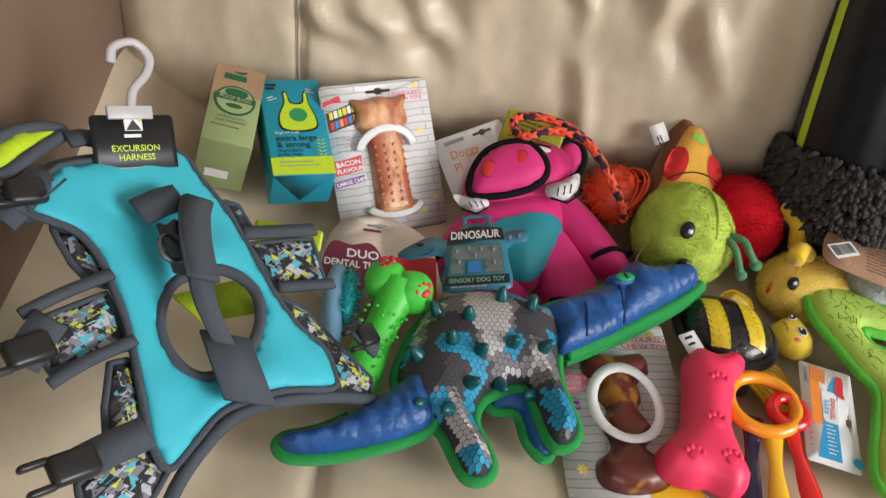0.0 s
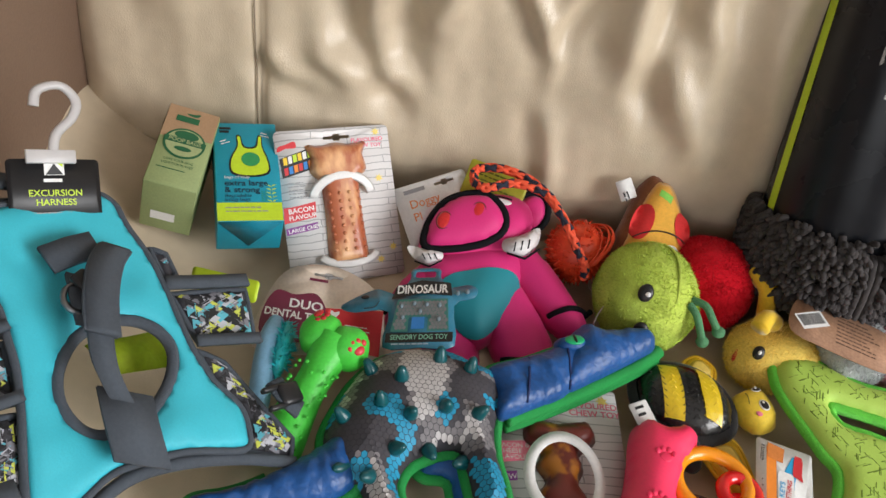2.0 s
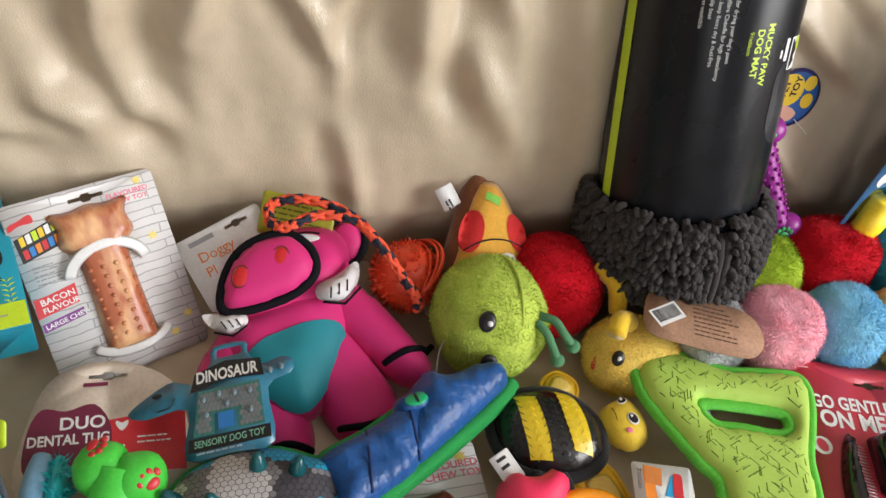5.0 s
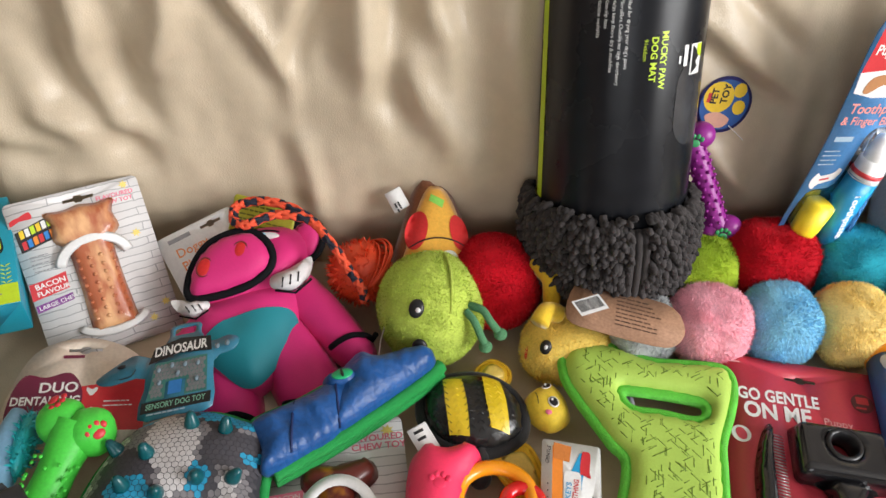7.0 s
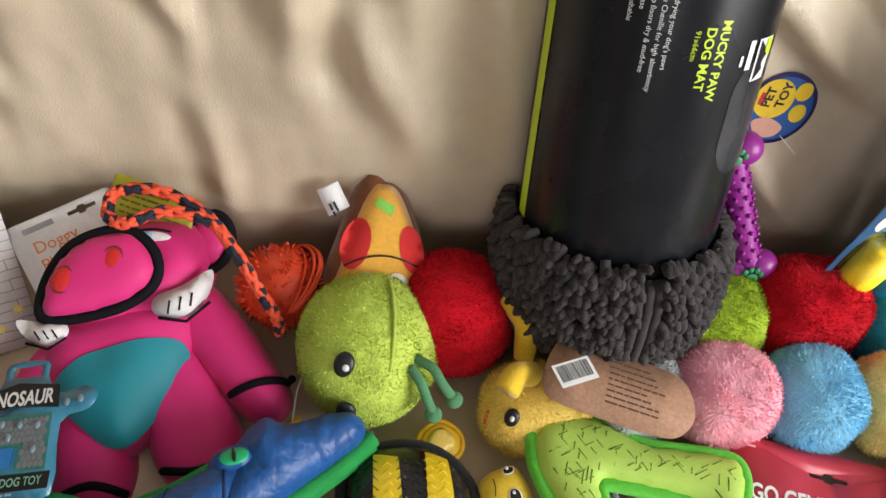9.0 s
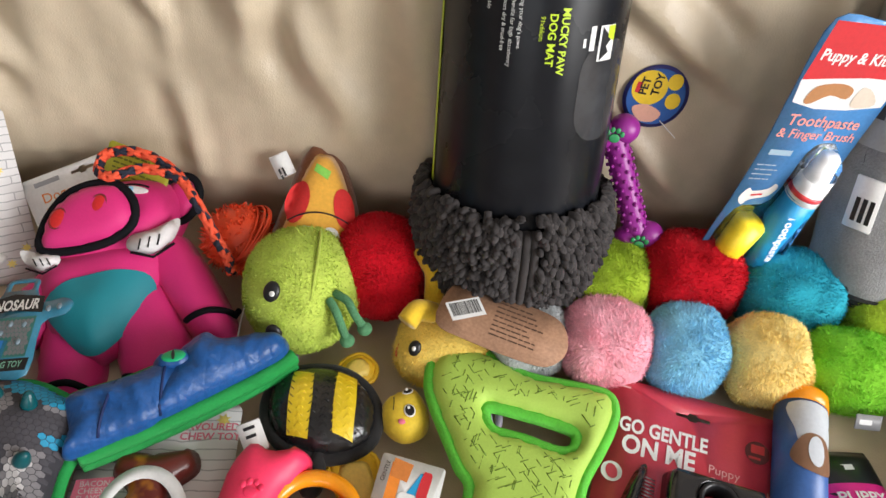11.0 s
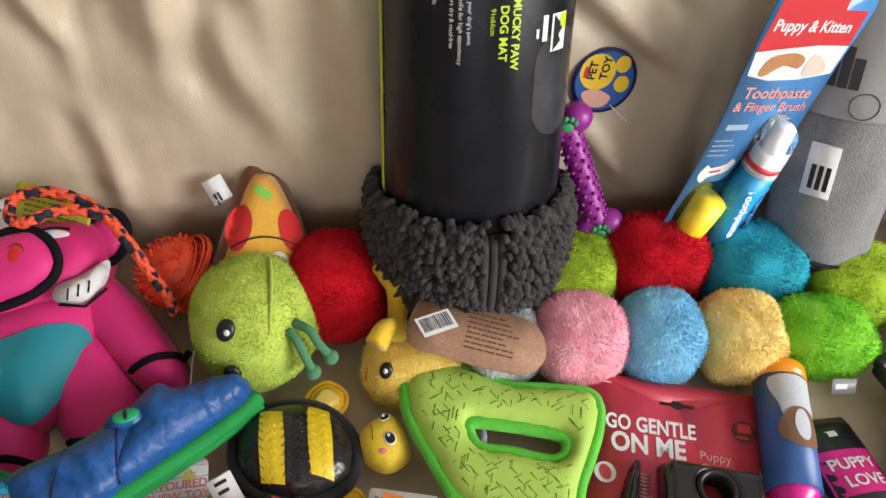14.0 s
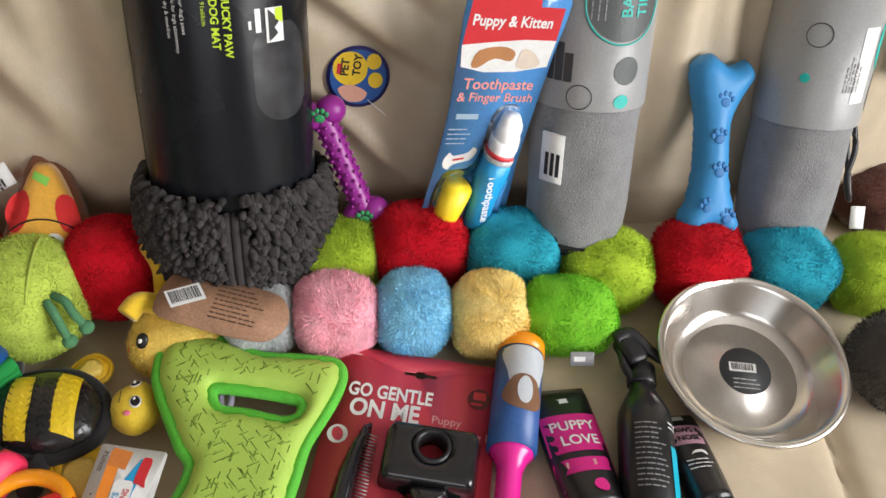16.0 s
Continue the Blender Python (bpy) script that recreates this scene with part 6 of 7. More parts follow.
# ---------------------------------------------------------------- small toys on the seat
def paw(parent, m, k, material):
    part("paw_print", ball(0.0048 * k, 0.0040 * k, 0.0010, m @ pose(0, -0.002 * k, 0)), material, parent)
    for i in range(4):
        a = radians(35 + 37 * i)
        part("paw_print", ball(0.0021 * k, 0.0026 * k, 0.0010, m @ pose(0.0075 * k * math.cos(a), 0.0075 * k * math.sin(a) - 0.002 * k, 0)), material, parent)


def pink_bone():
    m = mat("coral rubber", (0.95, 0.04, 0.13), 0.45, var=0.05, bump=0.08)
    th = thing("rubber_bone_toy", upright(0.266, 0.345, 0.0), "coral pink rubber bone with raised paw prints", "dog toy")
    out = curve([(-0.002, 0.050), (0.010, 0.058), (0.024, 0.052), (0.040, 0.056), (0.050, 0.042), (0.034, 0.016), (0.022, -0.020), (0.024, -0.048), (0.024, -0.064), (0.008, -0.078), (-0.008, -0.070), (-0.026, -0.070), (-0.046, -0.060), (-0.044, -0.042), (-0.022, -0.020), (-0.012, 0.012), (-0.008, 0.034)], 5)
    b = part("body", puff([out], 0.022, 0.022, 0.016, 0.7, 0.005), m, th)
    for x, y in ((0.014, 0.016), (0.002, -0.022), (-0.022, -0.052), (0.006, -0.054)):
        paw(b, pose(x, y, 0.016 + puff_height([(x, y)], [out], 0.022, 0.022)[0], 0, 0, -10), 1.0, m)
    tg = thing("cloth_label", axes((0.270, 0.392, 0.020), (0.012, 0.006, 0), (-0.004, 0.016, 0.004)), "small white cloth label on a bee toy", "label")
    part("cloth", plate([rounded(0.017, 0.023, 0.001)], 0.0006), WHITE, tg)
    bars(tg, 0.004, 0.017, 0.011, 2, 0.001, BLACK, gap=0.006, h=0.0024)


pink_bone()


def bee():
    blk, yel = mat("black felt", (0.012, 0.012, 0.013), 0.85, bump=0.4, sheen=0.2), mat("yellow vinyl", (0.78, 0.56, 0.02), 0.3, var=0.1, bump=0.5, fine=300, coat=0.3)
    shiny = mat("black quilted vinyl", (0.012, 0.012, 0.013), 0.25, var=0.1, bump=0.6, fine=260, coat=0.4)
    wing = mat("amber cloth", (0.80, 0.48, 0.02), 0.6, bump=0.15)
    th = thing("bee_toy", upright(0.322, 0.437, -0.013) @ Matrix.Diagonal((0.92, 1, 1, 1)), "yellow and black quilted bee toy with cloth wings", "dog toy")
    out = curve([(-0.050, 0.016), (-0.034, 0.034), (0.000, 0.038), (0.026, 0.026), (0.040, 0.002), (0.034, -0.024), (0.006, -0.036), (-0.028, -0.030), (-0.048, -0.010)], 5)
    bd = part("body", puff([out], 0.022, 0.030, 0.014, 0.5, 0.004), shiny, th)
    part("piping", tube([(p.x, p.y, 0.015) for p in out], 0.0056, 8, True), blk, bd)
    lift = lambda co: Vector((co.x, co.y, 0.0146 + puff_height([(co.x, co.y)], [out], 0.022, 0.030)[0] + co.z))
    for x0, x1 in ((-0.030, -0.013), (0.006, 0.022)):
        lp = [Vector((x0, -0.024)), Vector((x1, -0.028)), Vector((x1 + 0.001, 0.0)), Vector((x1, 0.024)), Vector((x0, 0.028)), Vector((x0 - 0.001, 0))]
        flat_print("stripe", lp, 0.0006, yel, bd, lift, 0.003)
    rng = random.Random(2)
    for i in range(64):
        x, y = -0.040 + 0.0095 * (i % 8), -0.024 + 0.0062 * (i // 8) + 0.003 * (i % 2)
        if not inside([(x, y)], out).all() or edge_gap([(x, y)], [out])[0] < 0.006:
            continue
        part("quilt_ridge", tube([lift(Vector((x - 0.003, y - 0.002, 0.0004))), lift(Vector((x, y + 0.001, 0.0010))), lift(Vector((x + 0.003, y - 0.002, 0.0004)))], 0.00036, 5), yel if (-0.03 < x < -0.013 or 0.006 < x < 0.022) else shiny, bd)
    hd = curve([(0.042, 0.006), (0.052, 0.018), (0.072, 0.022), (0.082, 0.004), (0.080, -0.014), (0.062, -0.022), (0.046, -0.012)], 5)
    skin = mat("yellow fleece", (0.85, 0.60, 0.04), 0.7, bump=0.2, sheen=0.2)
    h = part("head", puff([hd], 0.016, 0.018, 0.014, 0.7, 0.004), skin, th)
    top = lambda x, y: 0.014 + puff_height([(x, y)], [hd], 0.016, 0.018)[0]
    for x, y, s in ((0.066, -0.003, 1.0), (0.064, 0.015, 0.6)):
        e = part("eye", ball(0.0048, 0.0056 * s, 0.001, pose(x, y, top(x, y) + 0.0002, -25 * (s < 1), 0, 20)), WHITE, h)
        part("pupil", ball(0.0038, 0.0046 * s, 0.001, pose(x, y, top(x, y) + 0.0006, -25 * (s < 1), 0, 20)), BLACK, e)
        part("glint", ball(0.0012, 0.0014, 0.0006, pose(x - 0.001, y + 0.002 * s, top(x, y) + 0.0014)), WHITE, e)
    part("cheek", ball(0.0030, 0.0026, 0.0008, pose(0.060, -0.011, top(0.060, -0.011))), PINK, h)
    part("smile", tube([(0.052 + 0.0012 * math.cos(a * 1.0) , 0.004 + 0.006 * a, top(0.052, 0.004 + 0.006 * a) + 0.0003) for a in np.linspace(-1, 1, 8)], 0.0004, 4), BLACK, h)
    for lp in ([(0.004, 0.030), (0.006, 0.048), (0.022, 0.058), (0.036, 0.048), (0.034, 0.034), (0.018, 0.028)], [(0.004, -0.034), (0.012, -0.058), (0.028, -0.080), (0.046, -0.078), (0.046, -0.050), (0.036, -0.028)]):
        lp = curve(lp, 5)
        w = part("wing", puff([lp], 0.004, 0.006, 0.010, 0.8, 0.004), wing, th)
        part("wing_edge", tube([(p.x, p.y, 0.010) for p in lp], 0.0022, 6, True), wing, w)
        c = sum(lp, Vector((0, 0))) / len(lp)
        part("wing_inset", puff([[c + (p - c) * 0.7 for p in lp]], 0.0016, 0.004, 0.0136, 0.1, 0.005), mat("pale amber satin", (0.85, 0.62, 0.14), 0.4), w)
    for p in (((-0.024, -0.030, 0.014), (-0.030, -0.044, 0.016), (-0.034, -0.052, 0.014)), ((-0.004, -0.034, 0.014), (-0.006, -0.046, 0.016), (-0.008, -0.056, 0.014))):
        part("leg", tube(curve(p, 5, False), 0.0085, 12, taper=lambda t: 0.8 + 0.35 * t), blk, th)
        part("leg_tip", ball(0.0098, 0.0098, 0.008, pose(*p[-1])), blk, th)
    part("antenna", tube(curve([(-0.044, 0.022, 0.02), (-0.054, 0.032, 0.024), (-0.046, 0.040, 0.026), (-0.030, 0.038, 0.026)], 5, False), 0.0062, 9), blk, th)


bee()


def teething_keys():
    th = thing("teething_keys", upright(0.320, 0.352), "orange ring of plastic teething keys", "dog toy")
    org = mat("orange plastic", (0.90, 0.32, 0.01), 0.25, var=0.04, bump=0.0, coat=0.3)
    part("ring", tube([(0.028 * math.cos(a), 0.026 * math.sin(a), 0.020) for a in np.linspace(0, 2 * math.pi, 48)[:-1]], 0.0058, 12, True), org, th, "glossy orange ring")
    for (x0, y0), (x1, y1), col, nm in (((-0.010, -0.012), (-0.036, -0.105), (0.012, 0.008, 0.035), "indigo"), ((0.004, -0.020), (-0.012, -0.110), (0.85, 0.48, 0.02), "amber"), ((0.020, -0.006), (0.020, -0.105), (0.68, 0.01, 0.012), "red")):
        pl = mat(nm + " key plastic", col, 0.15, var=0.05, bump=0.0, coat=0.5)
        k = part("key", tube([(x0 + (x1 - x0) * t, y0 + (y1 - y0) * t, 0.016 - 0.006 * t) for t in np.linspace(0, 1, 10)], 0.0072, 12, flat=0.5, taper=lambda t: 1.0 + 0.25 * math.cos(9 * t)), pl, th, nm + " plastic key")
        if nm == "red":
            part("bow", tube([(x0 + 0.013 * math.cos(a), y0 + 0.013 * math.sin(a), 0.020) for a in np.linspace(0, 6.28, 28)[:-1]], 0.0055, 10, True), pl, k)
    c = thing("teething_card", axes((0.344, 0.306, 0.016), (0.972, -0.217, -0.095), (0.228, 0.972, 0.055)) @ Matrix.Diagonal((0.819, 0.900, 1, 1)), "white, orange and blue header card of teething keys", "card")
    w, h = 0.056, 0.105
    part("card", plate([rounded(w, h, 0.003), euro_slot(0.048, 0.050, 0.006, 0.018)], 0.0008), WHITE, c)
    flat_print("orange_panel", [Vector(q) for q in ((0.010, 0.040), (0.020, 0.040), (0.020, 0.092), (0.010, 0.100))], 0.0011, ORANGE, c)
    flat_print("bacon_panel", [Vector(q) for q in ((0.011, 0.088), (0.026, 0.086), (0.028, 0.101), (0.011, 0.103))], 0.0014, mat("ink bacon", (0.62, 0.20, 0.04), 0.5), c)
    sky = ink("sky", (0.02, 0.34, 0.66))
    flat_print("blue_panel", [Vector(q) for q in ((0.012, 0.006), (0.020, 0.040), (0.024, 0.070), (0.036, 0.096), (0.044, 0.098), (0.038, 0.070), (0.036, 0.050), (0.036, 0.006))], 0.0012, sky, c)
    flat_print("emblem", curve([(0.036, 0.078), (0.038, 0.096), (0.041, 0.098), (0.046, 0.096), (0.045, 0.080), (0.046, 0.074), (0.040, 0.076)], 3), 0.0016, RED, c)
    flat_print("title_patch", rounded(0.016, 0.034, 0.004, 0.021, 0.044), 0.0016, WHITE, c)
    lettering("TEETHING", 0.0068, 0.0325, 0.047, 0.0020, RED, c, 84, bold=0.0001, squeeze=0.75)
    lettering("KEYS", 0.0070, 0.0265, 0.052, 0.0020, sky, c, 84, bold=0.0001)
    lettering("GENTLE", 0.0048, 0.0065, 0.082, 0.0014, BLACK, c, 84)
    bars(c, 0.023, 0.040, 0.010, 8, 0.0016, WHITE, gap=0.004, h=0.0012)
    flat_print("seal", oval(0.052, 0.010, 0.005, 0.005), 0.0016, sky, c)
    for i in range(9):
        flat_print("dot", oval(0.006, 0.016 + 0.006 * i, 0.0007, 0.0007, 8), 0.0014, BLACK, c)


teething_keys()


def tug_pad():
    th = thing("green_tug_toy", upright(0.47, 0.40, 0.006), "lime green padded tug toy with a handle slot", "dog toy")
    cloth, trim = mat("lime oxford cloth", (0.42, 0.62, 0.10), 0.65, var=0.06, scale=20, bump=0.15, fine=700), woven("neon green tape", (0.16, 0.75, 0.07), 1100, 0.6)
    out = curve([(-0.073, 0.058), (-0.068, 0.081), (-0.048, 0.089), (-0.022, 0.081), (0.003, 0.065), (0.039, 0.058), (0.062, 0.052), (0.067, 0.040), (0.061, 0.022), (0.050, 0.003), (0.036, -0.019), (0.028, -0.042), (0.010, -0.094), (0.000, -0.116), (-0.036, -0.130), (-0.072, -0.122), (-0.074, -0.098), (-0.045, -0.033), (-0.052, -0.010), (-0.062, 0.017), (-0.070, 0.040)], 5)
    hole = curve([(-0.032, 0.030), (-0.028, 0.038), (-0.005, 0.033), (0.021, 0.025), (0.035, 0.018), (0.033, 0.006), (0.020, 0.003), (-0.005, 0.012), (-0.026, 0.018)], 4)
    b = part("pad", puff([out, hole], 0.012, 0.016, 0.012, 0.8, 0.005), cloth, th)
    for lo, r in ((out, 0.0046), (hole, 0.0050)):
        part("binding", tube([(p.x, p.y, 0.013) for p in lo], r, 8, True), trim, b)
    rng = random.Random(8)
    bm = bmesh.new()
    for i in range(900):
        x, y = rng.uniform(-0.075, 0.07), rng.uniform(-0.125, 0.095)
        k, a = rng.uniform(0.004, 0.010), rng.choice((0.35, 1.25, 2.1))
        q = [(x + k * s * math.cos(a), y + k * s * math.sin(a)) for s in (-0.5, 0.5)]
        if inside(q, out).all() and not inside(q, hole).any() and edge_gap(q, [out, hole]).min() > 0.008:
            z = [0.0118 + d for d in puff_height(q, [out, hole], 0.012, 0.016)]
            tube([(*q[0], z[0]), (*q[1], z[1])], 0.00055, 4, bm=bm)
    part("quilting", bm, mat("olive quilting", (0.14, 0.24, 0.02), 0.6), b, kind="stuff")
    cl = thing("plastic_clip", upright(0.447, 0.438), "small pale lilac plastic loop under a tug toy", "clip")
    part("loop", tube([(0.004 * math.cos(a), 0.012 * math.sin(a), 0.006) for a in np.linspace(0, 6.28, 20)[:-1]], 0.0028, 8, True), mat("lilac plastic", (0.55, 0.50, 0.66), 0.3), cl)


tug_pad()


# ---------------------------------------------------------------- grooming things
def grooming_card():
    th = thing("grooming_kit_card", axes((0.487, 0.292, 0.006), (0.121, -0.036, 0.0), (0.058, 0.175, 0.006)), "red card with a black comb and brush under clear plastic", "blister card")
    w, h = 0.130, 0.190
    redc = mat("red card", (0.60, 0.055, 0.085), 0.35, var=0.05, bump=0.02)
    part("card", plate([rounded(w, h, 0.004), euro_slot(0.066, 0.172, 0.026, 0.007)], 0.001), redc, th)
    lettering("GO GENTLE", 0.0165, 0.012, 0.1455, 0.0015, WHITE, th, bold=0.0005, squeeze=0.74)
    lettering("ON ME", 0.0205, 0.016, 0.1285, 0.0015, WHITE, th, bold=0.0007, squeeze=0.84)
    pale = ink("rose", (0.75, 0.40, 0.40))
    lettering("Puppy", 0.0095, 0.080, 0.1310, 0.0015, pale, th)
    lettering("Grooming Kit", 0.0095, 0.080, 0.1215, 0.0015, pale, th)
    flat_print("badge", oval(0.115, 0.158, 0.0092, 0.0092), 0.0015, mat("dark red ink", (0.12, 0.012, 0.014), 0.4), th)
    bars(th, 0.1085, 0.152, 0.012, 1, 0.0018, RED, h=0.002)
    flat_print("badge", [Vector(q) for q in ((0.110, 0.157), (0.120, 0.157), (0.120, 0.164), (0.110, 0.164))], 0.0018, RED, th)
    flat_print("badge", oval(0.012, 0.110, 0.0078, 0.0078), 0.0015, WHITE, th)
    flat_print("badge", oval(0.012, 0.110, 0.0042, 0.0058, turn=20), 0.0018, redc, th)
    bars(th, 0.008, 0.182, 0.012, 1, 0.0015, pale, h=0.0016)
    gloss = mat("gloss black plastic", (0.012, 0.012, 0.014), 0.16, var=0.05, bump=0.0, coat=0.5)
    cb = part("comb", puff([curve([(0.020, 0.020), (0.018, 0.070), (0.026, 0.108), (0.034, 0.122), (0.037, 0.116), (0.035, 0.090), (0.034, 0.050), (0.032, 0.020)], 5)], 0.012, 0.008, 0.003, 0.2, 0.004), gloss, th, "black comb with metal teeth")
    for i in range(34):
        part("tooth", tube([(0.034, 0.022 + 0.0027 * i, 0.006), (0.043, 0.021 + 0.0027 * i, 0.005)], 0.0005, 4), mat("steel pins", (0.5, 0.5, 0.5), 0.3, metal=1.0), cb)
    b = part("brush_head", puff([[p for p in rounded(0.072, 0.050, 0.006, 0.048, 0.072)], oval(0.084, 0.102, 0.010, 0.010)], 0.018, 0.006, 0.003, 0.1, 0.004), gloss, th, "glossy black brush head")
    part("socket", lathe([(0.0102, 0.002), (0.0102, 0.0205), (0.0128, 0.0225), (0.0140, 0.020)], 28, m=pose(0.084, 0.102, 0.0), closed=False), CLIP, b)
    part("handle", puff([curve([(0.062, 0.074), (0.072, 0.064), (0.074, 0.020), (0.098, 0.020), (0.098, 0.062), (0.110, 0.074)], 4)], 0.016, 0.007, 0.003, 0.1, 0.005), gloss, th)


grooming_card()


def lint_roller():
    a, d = Vector((0.682, 0.444, 0.021)), Vector((-0.026, -0.084, -0.004))
    th = thing("lint_roller", axes(a, (-d).cross(Vector((0, 0, 1))), Vector((0, 0, 1))) @ pose(0, 0, 0), "lint roller in a blue printed sleeve with a pink handle", "lint roller")
    d.normalize()
    q = d.to_track_quat("Z", "Y").to_matrix().to_4x4()
    inv = th.matrix_world.inverted()
    M = inv @ Matrix.Translation(a) @ q
    blue = mat("blue print sleeve", (0.035, 0.11, 0.33), 0.35, var=0.12, scale=50, bump=0.02)
    R = 0.0190
    part("sleeve", lathe([(0.016, 0.0), (R, 0.0), (R, 0.088), (0.015, 0.0885)], 40, m=M), blue, th)
    part("end_cap", lathe([(0.013, -0.012), (R - 0.001, -0.0115), (R + 0.0008, -0.009), (R + 0.0008, 0.002), (R, 0.002)], 40, m=M), mat("orange plastic", (0.90, 0.32, 0.01), 0.25), th, "orange end cap")
    pk = mat("magenta plastic", (0.80, 0.02, 0.32), 0.25, var=0.04, bump=0.0, coat=0.3)
    part("handle", lathe([(0.0165, 0.086), (0.0165, 0.091), (0.012, 0.096), (0.0095, 0.104), (0.009, 0.150), (0.011, 0.185), (0.008, 0.196)], 28, m=M), pk, th, "bright pink handle")
    up = M.inverted() @ (inv @ (a + Vector((0.0, -0.10, 0.12))))
    ang = math.atan2(up.y, up.x)
    wrap = lambda co: M @ Vector(((R + co.z) * math.cos(ang + co.x / R), (R + co.z) * math.sin(ang + co.x / R), co.y))
    flat_print("print_shape", curve([(-0.020, 0.006), (0.020, 0.006), (0.015, 0.028), (0.010, 0.040), (-0.010, 0.040), (-0.016, 0.026)], 4), 0.0004, ink("light print", (0.55, 0.58, 0.62)), th, wrap, 0.004)
    flat_print("print_shape", curve([(-0.017, 0.050), (-0.010, 0.034), (0.0, 0.030), (0.010, 0.034), (0.018, 0.050), (0.008, 0.060), (-0.008, 0.060)], 4), 0.0008, ink("brown print", (0.22, 0.11, 0.06)), th, wrap, 0.004)
    flat_print("print_shape", oval(0.0, 0.044, 0.006, 0.012), 0.0011, ink("light print", (0.55, 0.58, 0.62)), th, wrap, 0.004)


lint_roller()


def tube_bottle(name, m, w, h, label, body, band_colour, texts):
    """A squeezed tube lying on its back, flat at the crimp and round at the cap."""
    th = thing(name, m, label, "tube")
    bm = bmesh.new()
    rows = []
    for i in range(15):
        t = i / 14
        ww, tt = w * (1.0 - 0.12 * (1 - t) ** 2) / 2, 0.001 + 0.016 * (1 - t) ** 0.6
        rows.append([bm.verts.new((ww * math.cos(a), h * t, tt + tt * math.sin(a))) for a in (2 * math.pi * j / 24 for j in range(24))])
    for A, B in zip(rows, rows[1:]):
        for j in range(24):
            bm.faces.new((A[j], A[(j + 1) % 24], B[(j + 1) % 24], B[j]))
    bm.faces.new(rows[0])
    bm.faces.new(rows[-1])
    bmesh.ops.recalc_face_normals(bm, faces=bm.faces)
    part("tube_body", bm, body, th)
    part("cap", box(w * 0.84, 0.028, 0.032, 0.008, pose(0, -0.012, 0.001), seg=3), CLIP, th)

    def bend(co):
        t = min(max(co.y / h, 0), 1)
        ww, tt = w * (1.0 - 0.12 * (1 - t) ** 2) / 2, 0.001 + 0.016 * (1 - t) ** 0.6
        u = min(max(co.x / ww, -0.99), 0.99)
        return Vector((co.x, co.y, tt + tt * math.sqrt(1 - u * u) + co.z))
    for y0, y1, c in band_colour:
        k = w * 0.455
        flat_print("colour_band", [Vector((-k, y0)), Vector((k, y0)), Vector((k, y1)), Vector((-k, y1))], 0.0004, c, th, bend, 0.006)
    for s, size, x, y, c in texts:
        if s:
            lettering(s, size, x, y, 0.0009, c, th, align="CENTER", bold=0.00025, bend=bend)
        else:
            bars(th, x, y, size, 1, 0.0009, c, h=0.005, bend=bend)
    return th, bend


blacktube = mat("black tube plastic", (0.010, 0.010, 0.012), 0.3, var=0.06, bump=0.0, coat=0.2)
magenta = ink("magenta", (0.72, 0.015, 0.25))
t1, tb = tube_bottle("shampoo_tube", axes((0.706, 0.306, 0.002), (1, 0.0, 0), (0.020, 0.11, 0.0)), 0.050, 0.112, "black shampoo tube with a magenta band", blacktube,
                     ((0.044, 0.080, magenta), (0.026, 0.038, magenta)), (("PUPPY", 0.0125, 0.0, 0.0640, WHITE), ("LOVE", 0.0125, 0.002, 0.0500, WHITE), ("", 0.044, -0.022, 0.092, WHITE), ("", 0.030, -0.015, 0.0305, ink("rose", (0.75, 0.40, 0.40)))))
flat_print("dog_shape", curve([(-0.001, 0.014), (0.002, 0.018), (0.008, 0.018), (0.010, 0.012), (0.007, 0.008), (0.001, 0.010)], 3), 0.0009, magenta, t1, tb)
t2, tb = tube_bottle("paw_balm_tube", axes((0.792, 0.300, 0.002), (1, -0.04, 0), (0.020, 0.09, 0.0)), 0.036, 0.084, "small black paw balm tube with a dusky pink band", blacktube,
                     ((0.048, 0.068, ink("dusky pink", (0.50, 0.28, 0.36))),), (("PAWS &", 0.0070, 0.0, 0.0600, BLACK), ("NOSE", 0.0070, 0.0, 0.0520, BLACK), ("", 0.022, -0.011, 0.074, WHITE)))
bars(t2, -0.011, 0.032, 0.022, 3, 0.001, WHITE, gap=0.0036, bend=tb)
flat_print("dog_shape", curve([(-0.006, 0.036), (-0.002, 0.041), (0.006, 0.041), (0.007, 0.036), (0.003, 0.039), (-0.004, 0.038)], 3), 0.0009, WHITE, t2, tb)


